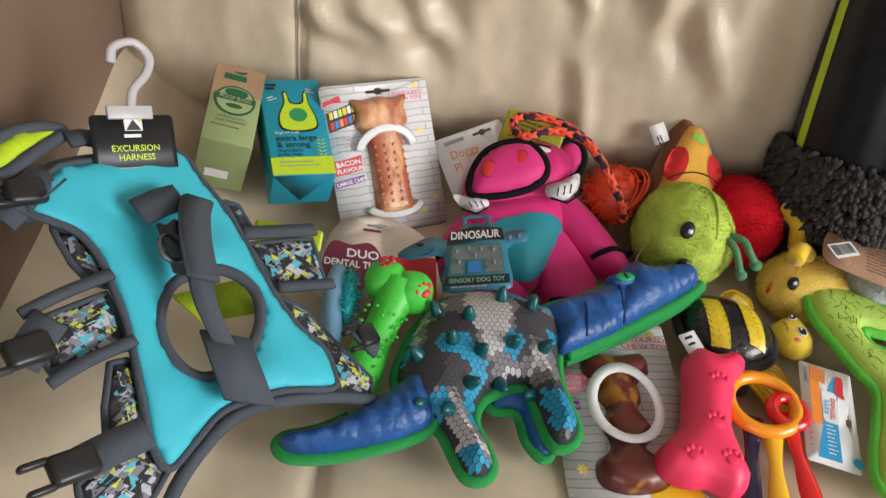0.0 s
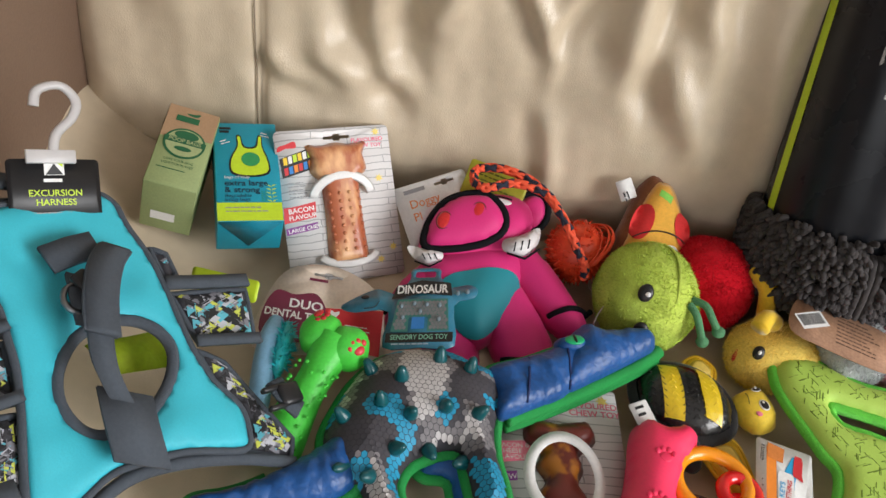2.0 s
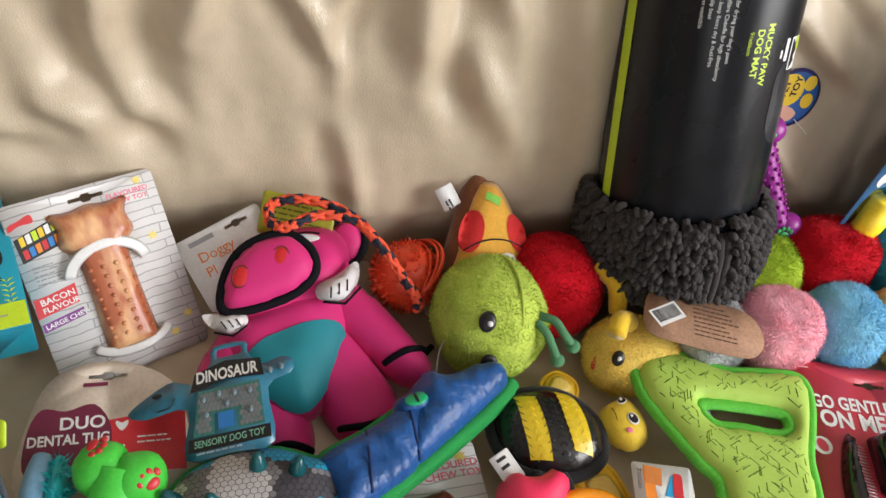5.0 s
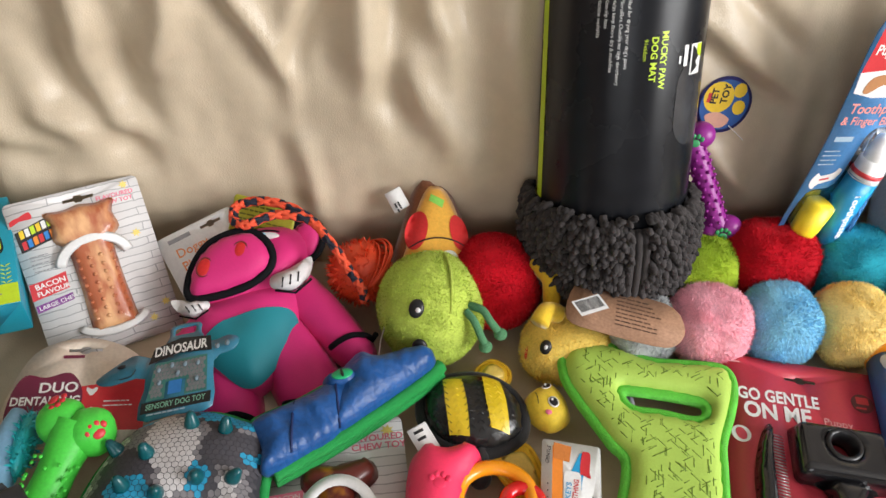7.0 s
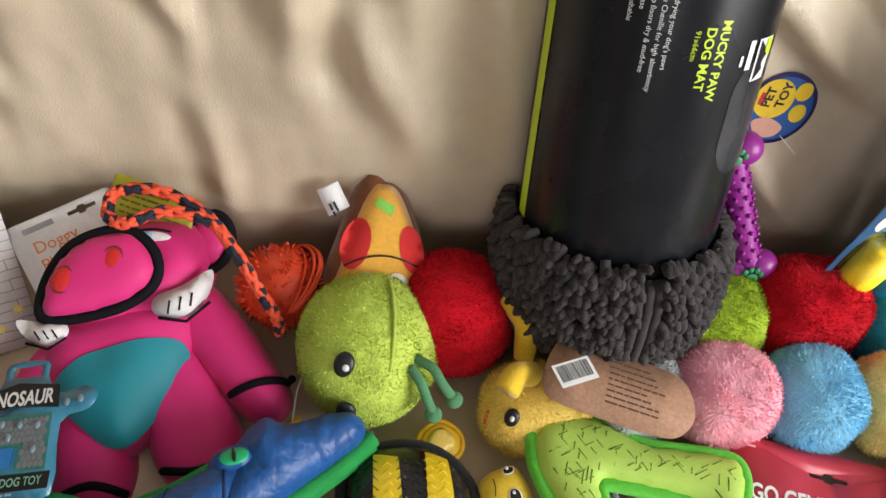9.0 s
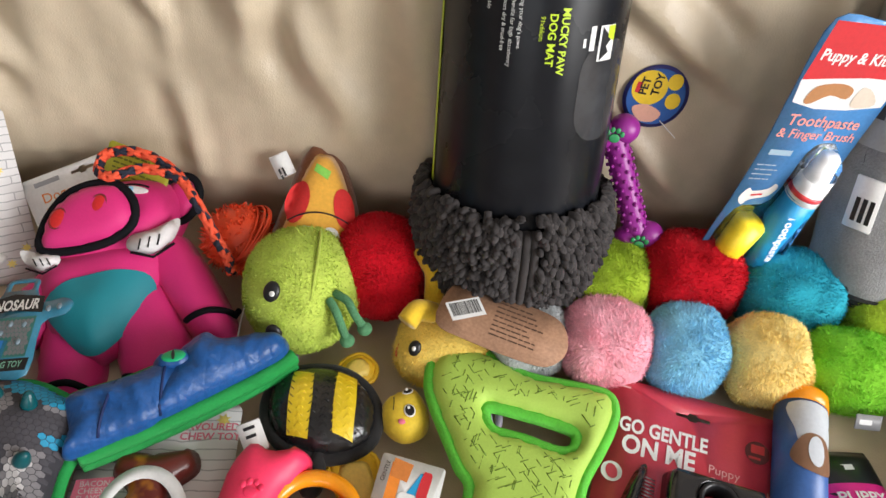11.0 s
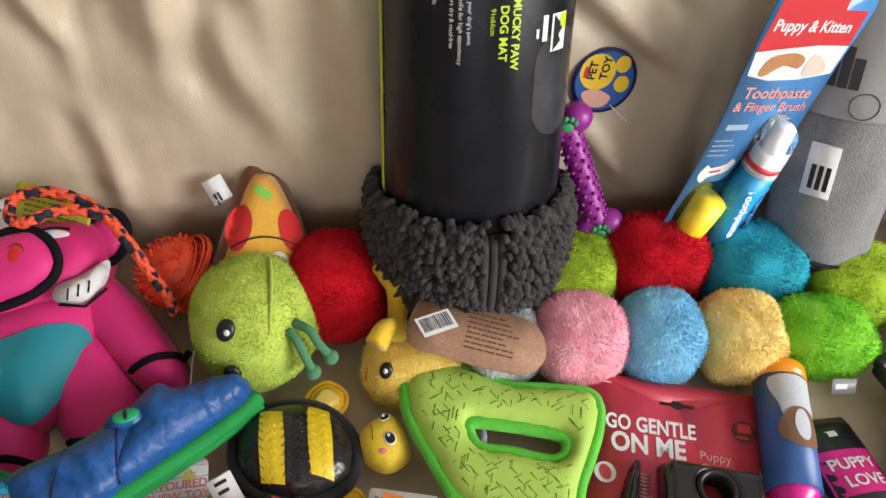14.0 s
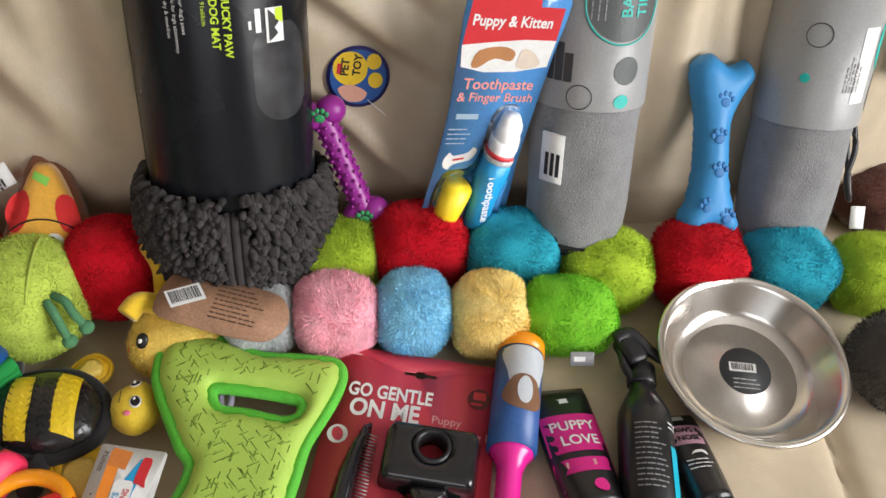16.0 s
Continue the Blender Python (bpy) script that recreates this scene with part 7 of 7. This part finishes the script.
def spray_bottle():
    a, d = Vector((0.772, 0.400, 0.022)), Vector((-0.030, -0.105, -0.001)).normalized()
    th = thing("spray_bottle", Matrix.Translation(a), "black spray bottle with a turquoise label lying flat", "bottle")
    M = d.to_track_quat("Z", "Y").to_matrix().to_4x4()
    part("bottle", lathe([(0.010, -0.012), (0.010, 0.002), (0.014, 0.010), (0.020, 0.024), (0.0212, 0.034), (0.0212, 0.130), (0.018, 0.134)], 36, m=M), blacktube, th)
    part("collar", lathe([(0.0115, -0.020), (0.0118, -0.004), (0.0105, -0.002)], 24, m=M), CLIP, th)
    part("trigger_head", box(0.018, 0.030, 0.018, 0.005, pose(0.000, 0.034, -0.004, 0, 0, 12), seg=3), CLIP, th)
    part("nozzle", tube(curve([(-0.010, 0.044, 0.008), (0.002, 0.046, 0.012), (0.014, 0.032, 0.008), (0.026, 0.024, 0.002)], 6, False), 0.0058, 12, taper=lambda t: 1.2 - 0.5 * t), CLIP, th)
    part("trigger", tube(curve([(-0.006, 0.040, 0.004), (-0.010, 0.020, 0.006), (-0.006, 0.008, 0.004)], 5, False), 0.0035, 8), CLIP, th)
    R = 0.0214
    up = M.inverted() @ Vector((0.0, -0.35, 0.9))
    ang = math.atan2(up.y, up.x)
    sgn = 1 if (M @ Vector((math.cos(ang + 0.5), math.sin(ang + 0.5), 0))).x > 0 else -1
    wrap = lambda co: M @ Vector(((R + co.z) * math.cos(ang + sgn * co.x / R), (R + co.z) * math.sin(ang + sgn * co.x / R), 0.13 - co.y))
    aqua = ink("aqua", (0.01, 0.42, 0.58))
    flat_print("label_band", [Vector(q) for q in ((0.012, 0.030), (0.026, 0.030), (0.026, 0.072), (0.012, 0.072))], 0.0003, aqua, th, wrap, 0.006)
    flat_print("label_band", [Vector(q) for q in ((0.012, 0.016), (0.026, 0.016), (0.026, 0.026), (0.012, 0.026))], 0.0003, aqua, th, wrap, 0.006)
    bars(th, -0.016, 0.086, 0.024, 13, 0.0004, GREY, gap=0.0042, bend=wrap)
    bars(th, 0.010, 0.090, 0.014, 2, 0.0004, WHITE, gap=0.004, bend=wrap)
    barcode(th, -0.010, 0.006, 0.018, 0.014, 0.0004, 0, wrap)


spray_bottle()


def steel_bowl():
    steel = mat("polished steel", (0.78, 0.75, 0.71), 0.20, metal=1.0, var=0.04, scale=20, bump=0.03, fine=40)
    brushed = mat("brushed steel", (0.74, 0.71, 0.67), 0.34, metal=1.0, var=0.06, scale=60, bump=0.05, fine=300)
    th = thing("steel_bowl", pose(0.868, 0.414, 0.007, 8, -3, 0) @ Matrix.Diagonal((0.95, 0.95, 0.95, 1)), "shallow stainless steel puppy bowl with a dark label", "bowl")
    prof = [(0.0, 0.002), (0.050, 0.002), (0.058, 0.004), (0.063, 0.009), (0.074, 0.033), (0.0775, 0.037), (0.081, 0.0375), (0.0825, 0.0355), (0.081, 0.0335), (0.078, 0.0335), (0.0755, 0.030), (0.065, 0.006), (0.059, 0.001), (0.0, 0.0)]
    bm = lathe(prof[1:-1], 72, closed=False)
    part("dish", bm, steel, th)
    part("dish_floor", lathe([(0.0505, 0.0), (0.0505, 0.0024)], 64), brushed, th)
    part("sticker", lathe([(0.023, 0.0026), (0.023, 0.0030)], 40, m=pose(0.006, 0.002, 0)), mat("slate sticker", (0.05, 0.052, 0.056), 0.5), th)
    bars(th, -0.008, -0.004, 0.028, 3, 0.0034, mat("grey ink", (0.4, 0.4, 0.4), 0.5), gap=0.0042, turn=-14)
    barcode(th, -0.008, 0.004, 0.024, 0.009, 0.0034, -14)


steel_bowl()


def blue_bone():
    m = mat("sky blue rubber", (0.035, 0.26, 0.58), 0.5, var=0.05, bump=0.1)
    th = thing("rubber_bone_toy", axes((0.868, 0.530, 0.056), (1, 0.0, 0.0), (0.03, 0.56, 0.83)) @ Matrix.Diagonal((0.94, 1.03, 0.9, 1)), "sky blue rubber bone with sunken paw prints against the sofa back", "dog toy")
    out = curve([(-0.018, 0.0), (0.000, 0.008), (0.020, -0.002), (0.032, 0.012), (0.024, 0.032), (0.019, 0.060), (0.018, 0.096), (0.026, 0.116), (0.040, 0.134), (0.032, 0.150), (0.014, 0.146), (-0.004, 0.156), (-0.022, 0.148), (-0.022, 0.126), (-0.017, 0.104), (-0.016, 0.066), (-0.021, 0.036), (-0.030, 0.018)], 5)
    b = part("body", puff([out], 0.020, 0.020, 0.0, 0.9, 0.005), m, th)
    dk = mat("deep blue rubber", (0.015, 0.15, 0.40), 0.55)
    for x, y, r in ((0.004, 0.118, -15), (0.000, 0.088, 10), (0.002, 0.060, -12), (-0.008, 0.030, 12), (0.012, 0.020, -8)):
        paw(b, pose(x, y, puff_height([(x, y)], [out], 0.020, 0.020)[0] - 0.0003, 0, 0, r), 1.0, dk)
    t = thing("round_swing_tag", axes((0.876, 0.632, 0.173), (1, 0, 0), (0, 0.2, 1)), "round white swing tag behind a blue bone", "tag")
    part("card", plate([oval(0, 0.010, 0.020, 0.022)], 0.0006), WHITE, t)
    bars(t, -0.012, 0.026, 0.024, 4, 0.001, GREY, gap=0.0042)


blue_bone()


def towel(o, D, R, H, label, second):
    D = Vector(D).normalized()
    th = thing("rolled_towel", axes(o, (1, 0, 0), D.cross(Vector((1, 0, 0)))), label, "towel", "rolled drying towels")
    terry = mat("grey microfibre", (0.235, 0.235, 0.24), 0.9, var=0.16, scale=70, bump=0.9, fine=650, sheen=0.3)
    bm = lathe([(0.01, 0.002), (R * 0.8, 0.0), (R * 0.97, 0.006)] + [(R * (1.0 + 0.02 * math.sin(q * 12)), q) for q in np.arange(0.014, 0.262, 0.008)] + [(R * 0.9, 0.268)], 64)
    for v in bm.verts:
        a = math.atan2(v.co.y, v.co.x)
        k = 1 + 0.045 * noise.noise((math.cos(a) * 2, math.sin(a) * 2, v.co.z * 22)) + 0.014 * math.sin(a * 3 + v.co.z * 60 + 3 * noise.noise((a, v.co.z * 30, 0.0)))
        v.co.x, v.co.y = v.co.x * k, v.co.y * k * 0.92
    part("roll", bm, terry, th)
    blk = woven("black edging", (0.014, 0.014, 0.016), 1400)
    for k in range(3):
        part("edging", tube([(R * (0.99 - 0.07 * k) * math.cos(a), R * 0.92 * (0.99 - 0.07 * k) * math.sin(a), 0.004 + 0.004 * math.sin(a * 2 + k) - 0.0014 * k) for a in np.linspace(0, 6.28, 40)[:-1]], 0.0022, 6, True), blk, th)
    Rs = R * 1.055
    slv = mat("silver grey sleeve card", (0.33, 0.335, 0.335), 0.32, var=0.08, scale=24, bump=0.02)
    z0 = 0.128
    sl = part("sleeve", lathe([(Rs, z0), (Rs, 0.245), (Rs - 0.0008, 0.245), (Rs - 0.0008, z0)], 56, closed=False), slv, th, "silver-grey card sleeve")
    wrap = lambda co: Vector(((Rs + co.z) * math.cos(co.x / Rs - math.pi / 2), (Rs + co.z) * math.sin(co.x / Rs - math.pi / 2), co.y))
    teal = ink("spearmint", (0.02, 0.48, 0.42))
    if not second:
        part("edging", band([(-R * 0.62, -R * 0.74, 0.012 + 0.0), (-R * 0.80, -R * 0.52, 0.030), (-R * 0.86, -R * 0.40, 0.124)], 0.004, 0.002, side=Vector((0.6, -0.5, 0))), blk, th)
        flat_print("label_disc", oval(0.006, 0.212, 0.030, 0.030, 40), 0.0004, mat("slate print", (0.09, 0.10, 0.10), 0.4), sl, wrap, 0.006)
        ring = [oval(0.006, 0.212, 0.0320, 0.0320, 40)]
        part("label_ring", tube([wrap(Vector((p.x, p.y, 0.0004))) for p in ring[0]], 0.0007, 4, True), teal, sl)
        lettering("BATH", 0.0125, 0.010, 0.200, 0.0009, teal, sl, 90, bold=0.0002, bend=wrap)
        lettering("TIME", 0.0125, 0.023, 0.200, 0.0009, teal, sl, 90, bold=0.0002, bend=wrap)
        bars(sl, -0.010, 0.198, 0.026, 3, 0.0008, GREY, gap=-0.005, turn=90, bend=wrap)
        flat_print("dot", oval(0.012, 0.160, 0.011, 0.011), 0.0004, mat("slate print", (0.09, 0.10, 0.10), 0.4), sl, wrap, 0.005)
        flat_print("dot", oval(0.010, 0.136, 0.0065, 0.0055), 0.0004, teal, sl, wrap, 0.005)
        part("ring_print", tube([wrap(Vector((p.x, p.y, 0.0003))) for p in oval(-0.024, 0.139, 0.010, 0.0095)], 0.0004, 4, True), DARK, sl)
        for x in (-0.047, -0.039, -0.031):
            bars(sl, x, 0.150, 0.040 if x < -0.035 else 0.03, 1, 0.0006, DARK, h=0.007, turn=90, bend=wrap)
    else:
        flat_print("white_panel", rounded(0.016, 0.062, 0.001, 0.006, 0.150), 0.0004, WHITE, sl, wrap, 0.006)
        bars(sl, 0.010, 0.160, 0.030, 5, 0.0008, GREY, gap=-0.0028, turn=90, bend=wrap)
        flat_print("dot", oval(0.040, 0.196, 0.013, 0.022), 0.0004, teal, sl, wrap, 0.005)
        flat_print("dot", oval(0.044, 0.154, 0.011, 0.016), 0.0004, DARK, sl, wrap, 0.005)
        flat_print("dot", oval(-0.034, 0.170, 0.004, 0.004), 0.0004, teal, sl, wrap, 0.003)
        part("ring_print", tube([wrap(Vector((p.x, p.y, 0.0003))) for p in oval(-0.030, 0.205, 0.010, 0.0095)], 0.0004, 4, True), DARK, sl)
        part("cord", tube(curve([(R * 0.95, -0.012, 0.13), (R * 1.12, -0.016, 0.10), (R * 1.02, -0.02, 0.075), (R * 1.35, -0.014, 0.05), (R * 1.2, 0.0, 0.10), (R * 1.05, 0.0, 0.14)], 8, False), 0.0026, 7), CLIP, th)
    if not second:
        lb = part("woven_label", plate([rounded(0.022, 0.042, 0.001)], 0.0006), WHITE, th)
        lb.matrix_local = axes((-R * 0.99, -R * 0.52, 0.066), (0.45, -0.62, 0), (0, 0, 1))
        for i in range(3):
            bars(lb, 0.008 + 0.0055 * i, 0.006, 0.030, 1, 0.001, BLACK, h=0.0036, turn=90)
    return th


towel(Vector((0.753, 0.553, 0.044)), (0.205, 0.363, 1), 0.0440, 0.26, "grey microfibre towel rolled in a silver card sleeve", False)
towel(Vector((0.957, 0.545, 0.024)), (0.03, 0.36, 1), 0.0425, 0.26, "grey drying towel rolled in a silver sleeve with a teal dot", True)


def toothpaste():
    th = thing("toothpaste_pack", axes((0.614, 0.565, 0.062), (0.984, 0.122, -0.131), (0.122, 0.075, 0.99)) @ Matrix.Diagonal((0.98, 1.0, 1, 1)), "blue blister pack of pet toothpaste with a yellow finger brush", "blister pack")
    w, h = 0.078, 0.245
    blu = mat("azure print card", (0.08, 0.27, 0.60), 0.22, var=0.10, scale=18, bump=0.03, coat=0.5)
    out = curve([(0.0, 0.002), (0.020, 0.0), (0.058, 0.0), (0.078, 0.004), (0.077, 0.060), (0.078, 0.11), (0.080, 0.16), (0.080, 0.213), (0.040, 0.215), (0.001, 0.213), (0.0, 0.16), (0.003, 0.11), (0.002, 0.06)], 4)
    part("card", plate([out, euro_slot(0.042, 0.206, 0.026, 0.007)], 0.0012), blu, th)
    flat_print("red_band", [Vector(q) for q in ((0.0015, 0.168), (0.0785, 0.174), (0.0785, 0.200), (0.058, 0.200), (0.056, 0.2125), (0.0025, 0.2125))], 0.0015, RED, th)
    flat_print("white_arc", [Vector(q) for q in ((0.004, 0.150), (0.024, 0.146), (0.050, 0.147), (0.077, 0.152), (0.0785, 0.174), (0.052, 0.174), (0.024, 0.171), (0.001, 0.168))], 0.0018, WHITE, th)
    flat_print("pet_shape", curve([(0.012, 0.152), (0.016, 0.164), (0.034, 0.168), (0.046, 0.164), (0.044, 0.156), (0.030, 0.158), (0.018, 0.150)], 3), 0.0021, ink("fawn", (0.48, 0.22, 0.09)), th)
    flat_print("pet_shape", curve([(0.050, 0.152), (0.052, 0.166), (0.062, 0.164), (0.070, 0.154), (0.060, 0.150)], 3), 0.0021, ink("cream print", (0.70, 0.60, 0.50)), th)
    lettering("Puppy & Kitten", 0.0120, 0.0385, 0.184, 0.0018, WHITE, th, align="CENTER", bold=0.0003, squeeze=0.9)
    rose = ink("salmon", (0.85, 0.36, 0.32))
    lettering("Toothpaste", 0.0130, 0.040, 0.1315, 0.0018, rose, th, align="CENTER", bold=0.0002)
    lettering("& Finger Brush", 0.0110, 0.040, 0.1205, 0.0018, rose, th, align="CENTER", bold=0.0001)
    bars(th, 0.010, 0.104, 0.026, 1, 0.0018, ink("pale blue", (0.35, 0.5, 0.62)), h=0.005)
    bars(th, 0.006, 0.094, 0.024, 4, 0.0018, ink("pale blue", (0.35, 0.5, 0.62)), gap=0.0045)
    flat_print("bone_print", curve([(0.008, 0.066), (0.012, 0.072), (0.016, 0.069), (0.028, 0.072), (0.032, 0.077), (0.036, 0.074), (0.034, 0.068), (0.030, 0.064), (0.017, 0.060), (0.013, 0.055), (0.008, 0.059)], 3), 0.0018, WHITE, th)
    bars(th, 0.016, 0.064, 0.014, 1, 0.0022, RED, h=0.0018, turn=10)
    tb = part("paste_tube", tube([(0.046, 0.004, 0.009), (0.047, 0.030, 0.010), (0.050, 0.055, 0.011), (0.052, 0.074, 0.011)], 0.0115, 20, taper=lambda t: 1.0), ink("cyan tube", (0.01, 0.27, 0.55)), th, "blue toothpaste tube")
    part("tube_shoulder", tube([(0.052, 0.072, 0.011), (0.053, 0.080, 0.011), (0.0535, 0.092, 0.011)], 0.0118, 20, taper=lambda t: 1.0 - 0.1 * t), WHITE, tb)
    part("colour_band", tube([(0.0525, 0.077, 0.011), (0.0528, 0.081, 0.011)], 0.0120, 20), RED, tb)
    part("cap", tube([(0.0535, 0.092, 0.011), (0.054, 0.100, 0.011), (0.0545, 0.112, 0.011)], 0.0085, 18, taper=lambda t: 1.0 - 0.15 * t), WHITE, tb)
    lettering("Toothpaste", 0.0105, 0.043, 0.063, 0.0222, WHITE, tb, -87, bold=0.0002)
    yb = mat("yellow silicone", (0.85, 0.62, 0.02), 0.4, bump=0.05)
    part("finger_brush", tube([(0.016, 0.006, 0.010), (0.019, 0.020, 0.011), (0.023, 0.044, 0.011)], 0.0105, 20, taper=lambda t: 0.8 + 0.3 * t), yb, th, "yellow silicone finger brush")
    bl = part("blister", puff([curve([(0.006, 0.004), (0.040, 0.002), (0.064, 0.004), (0.066, 0.060), (0.066, 0.110), (0.054, 0.118), (0.042, 0.108), (0.036, 0.060), (0.010, 0.050)], 4)], 0.0235, 0.010, 0.0014, 0.0, 0.006), CLEAR, th, "clear moulded blister")
    bl.visible_shadow = False


toothpaste()


def purple_stick():
    m = mat("purple rubber", (0.30, 0.022, 0.27), 0.35, var=0.06, bump=0.08)
    a, b = Vector((0.534, 0.618, 0.140)), Vector((0.568, 0.580, 0.060))
    th = thing("knobbly_stick_toy", Matrix.Translation(b), "purple rubber stick toy with nubs and green paw marks", "dog toy")
    part("bar", tube([b.lerp(a, t) - b for t in np.linspace(0, 1, 16)], 0.0100, 18, taper=lambda t: 1.0 - 0.1 * math.sin(t * 3.14)), m, th)
    d = (a - b).normalized()
    s = d.cross(Vector((0, -1, 0))).normalized()
    f = s.cross(d)
    for t in (0.0, 1.0):
        for k in (-1, 1):
            part("knuckle", ball(0.0125, 0.0120, 0.0120, Matrix.Translation(b.lerp(a, t) - b + s * 0.0085 * k)), m, th)
        paw(th, Matrix.Translation(b.lerp(a, t) - b + f * (-0.0125 if f.y > 0 else 0.0125)) @ (f if f.y < 0 else -f).to_track_quat("Z", "Y").to_matrix().to_4x4(), 0.9, GREEN)
    for i in range(11):
        for j in range(8):
            q = math.pi * 2 * (j + 0.5 * (i % 2)) / 8
            part("nub", ball(0.0018, 0.0018, 0.0018, Matrix.Translation(b.lerp(a, 0.12 + 0.076 * i) - b + 0.0100 * (s * math.cos(q) + f * math.sin(q))), n=6), m, th)
    t = thing("round_swing_tag", axes((0.566, 0.639, 0.160), (1, 0.05, 0.05), (-0.05, 0.25, 1)), "round blue and yellow swing tag with orange spots", "tag")
    navy = mat("ink navy print", (0.03, 0.03, 0.16), 0.35, coat=0.3)
    part("card", plate([oval(0, 0, 0.0265, 0.0265, 40)], 0.0007), navy, t)
    flat_print("rim_print", oval(0, 0, 0.0235, 0.0235, 40), 0.0010, ink("cobalt", (0.02, 0.10, 0.36)), t)
    flat_print("title_disc", oval(-0.006, 0.008, 0.0145, 0.0145, 30), 0.0013, YELL, t)
    lettering("PET", 0.0090, -0.009, 0.002, 0.0016, BLACK, t, 78, bold=0.0003)
    lettering("TOY", 0.0090, 0.001, 0.001, 0.0016, BLACK, t, 78, bold=0.0003)
    bars(t, -0.014, 0.004, 0.012, 1, 0.0016, RED, h=0.004, turn=78)
    for x, y in ((0.014, 0.012), (0.014, -0.004)):
        flat_print("spot", oval(x, y, 0.0062, 0.0068), 0.0013, YELL, t)
    flat_print("print_shape", curve([(-0.018, -0.008), (-0.006, -0.006), (0.006, -0.014), (0.0, -0.021), (-0.012, -0.019)], 4), 0.0014, ink("peach", (0.75, 0.40, 0.30)), t)
    part("plastic_tie", tube([(0.006, -0.020, 0.002), (0.020, -0.034, 0.006)], 0.0005, 5), WHITE, t)


purple_stick()

# ---------------------------------------------------------------- things at the far end
def far_end():
    br = mat("chestnut plush", (0.085, 0.022, 0.012), 0.9, var=0.2, bump=0.5, sheen=0.3)
    th = thing("brown_plush_toy", upright(1.085, 0.590), "chestnut brown plush toy with a white label", "dog toy")
    b = part("body", ball(0.060, 0.050, 0.036, pose(0.02, 0.0, 0.036), 0.9, 0.1, 3.0, 26), br, th)
    sew_fur(b, 5000, 0.004, 0.0004, br, b, 21)
    lb = part("cloth_label", plate([rounded(0.016, 0.022, 0.001)], 0.0006), WHITE, th)
    lb.matrix_local = axes((-0.056, -0.046, 0.040), (1, 0, -0.1), (-0.1, 0.6, 0.8))
    gr = mat("taupe plush", (0.075, 0.062, 0.052), 0.95, var=0.2, bump=0.5, sheen=0.3)
    th = thing("grey_plush_ball", upright(0.996, 0.392), "dark grey-brown plush ball", "dog toy")
    b = part("body", ball(0.044, 0.044, 0.040, pose(0, 0, 0.038), 0.95, 0.05, 1.0, 28), gr, th)
    sew_fur(b, 7000, 0.005, 0.0004, gr, b, 23)
    dk = thing("grooming_card_box", axes((1.030, 0.600, 0.175), (0.5, 0.03, -0.02), (0, 0.3, 1)), "slate grey and teal product card behind a towel", "card")
    part("card", plate([rounded(0.090, 0.070, 0.002)], 0.002), mat("slate card", (0.05, 0.075, 0.075), 0.4), dk)
    flat_print("teal_band", [Vector(q) for q in ((0.004, 0.052), (0.086, 0.052), (0.086, 0.060), (0.004, 0.060))], 0.0024, TEAL, dk)
    bars(dk, 0.010, 0.044, 0.06, 6, 0.0024, WHITE, gap=0.006)
    # small print labels on the caterpillar's tail
    lt = thing("woven_label", axes((0.722, 0.432, 0.016), (1, -0.1, 0), (0, 0.5, 0.6)), "small grey woven label on a caterpillar's tail", "label")
    part("cloth", plate([rounded(0.020, 0.012, 0.001)], 0.0006), GREY, lt)
    bars(lt, 0.003, 0.004, 0.013, 1, 0.001, WHITE, h=0.004)


far_end()
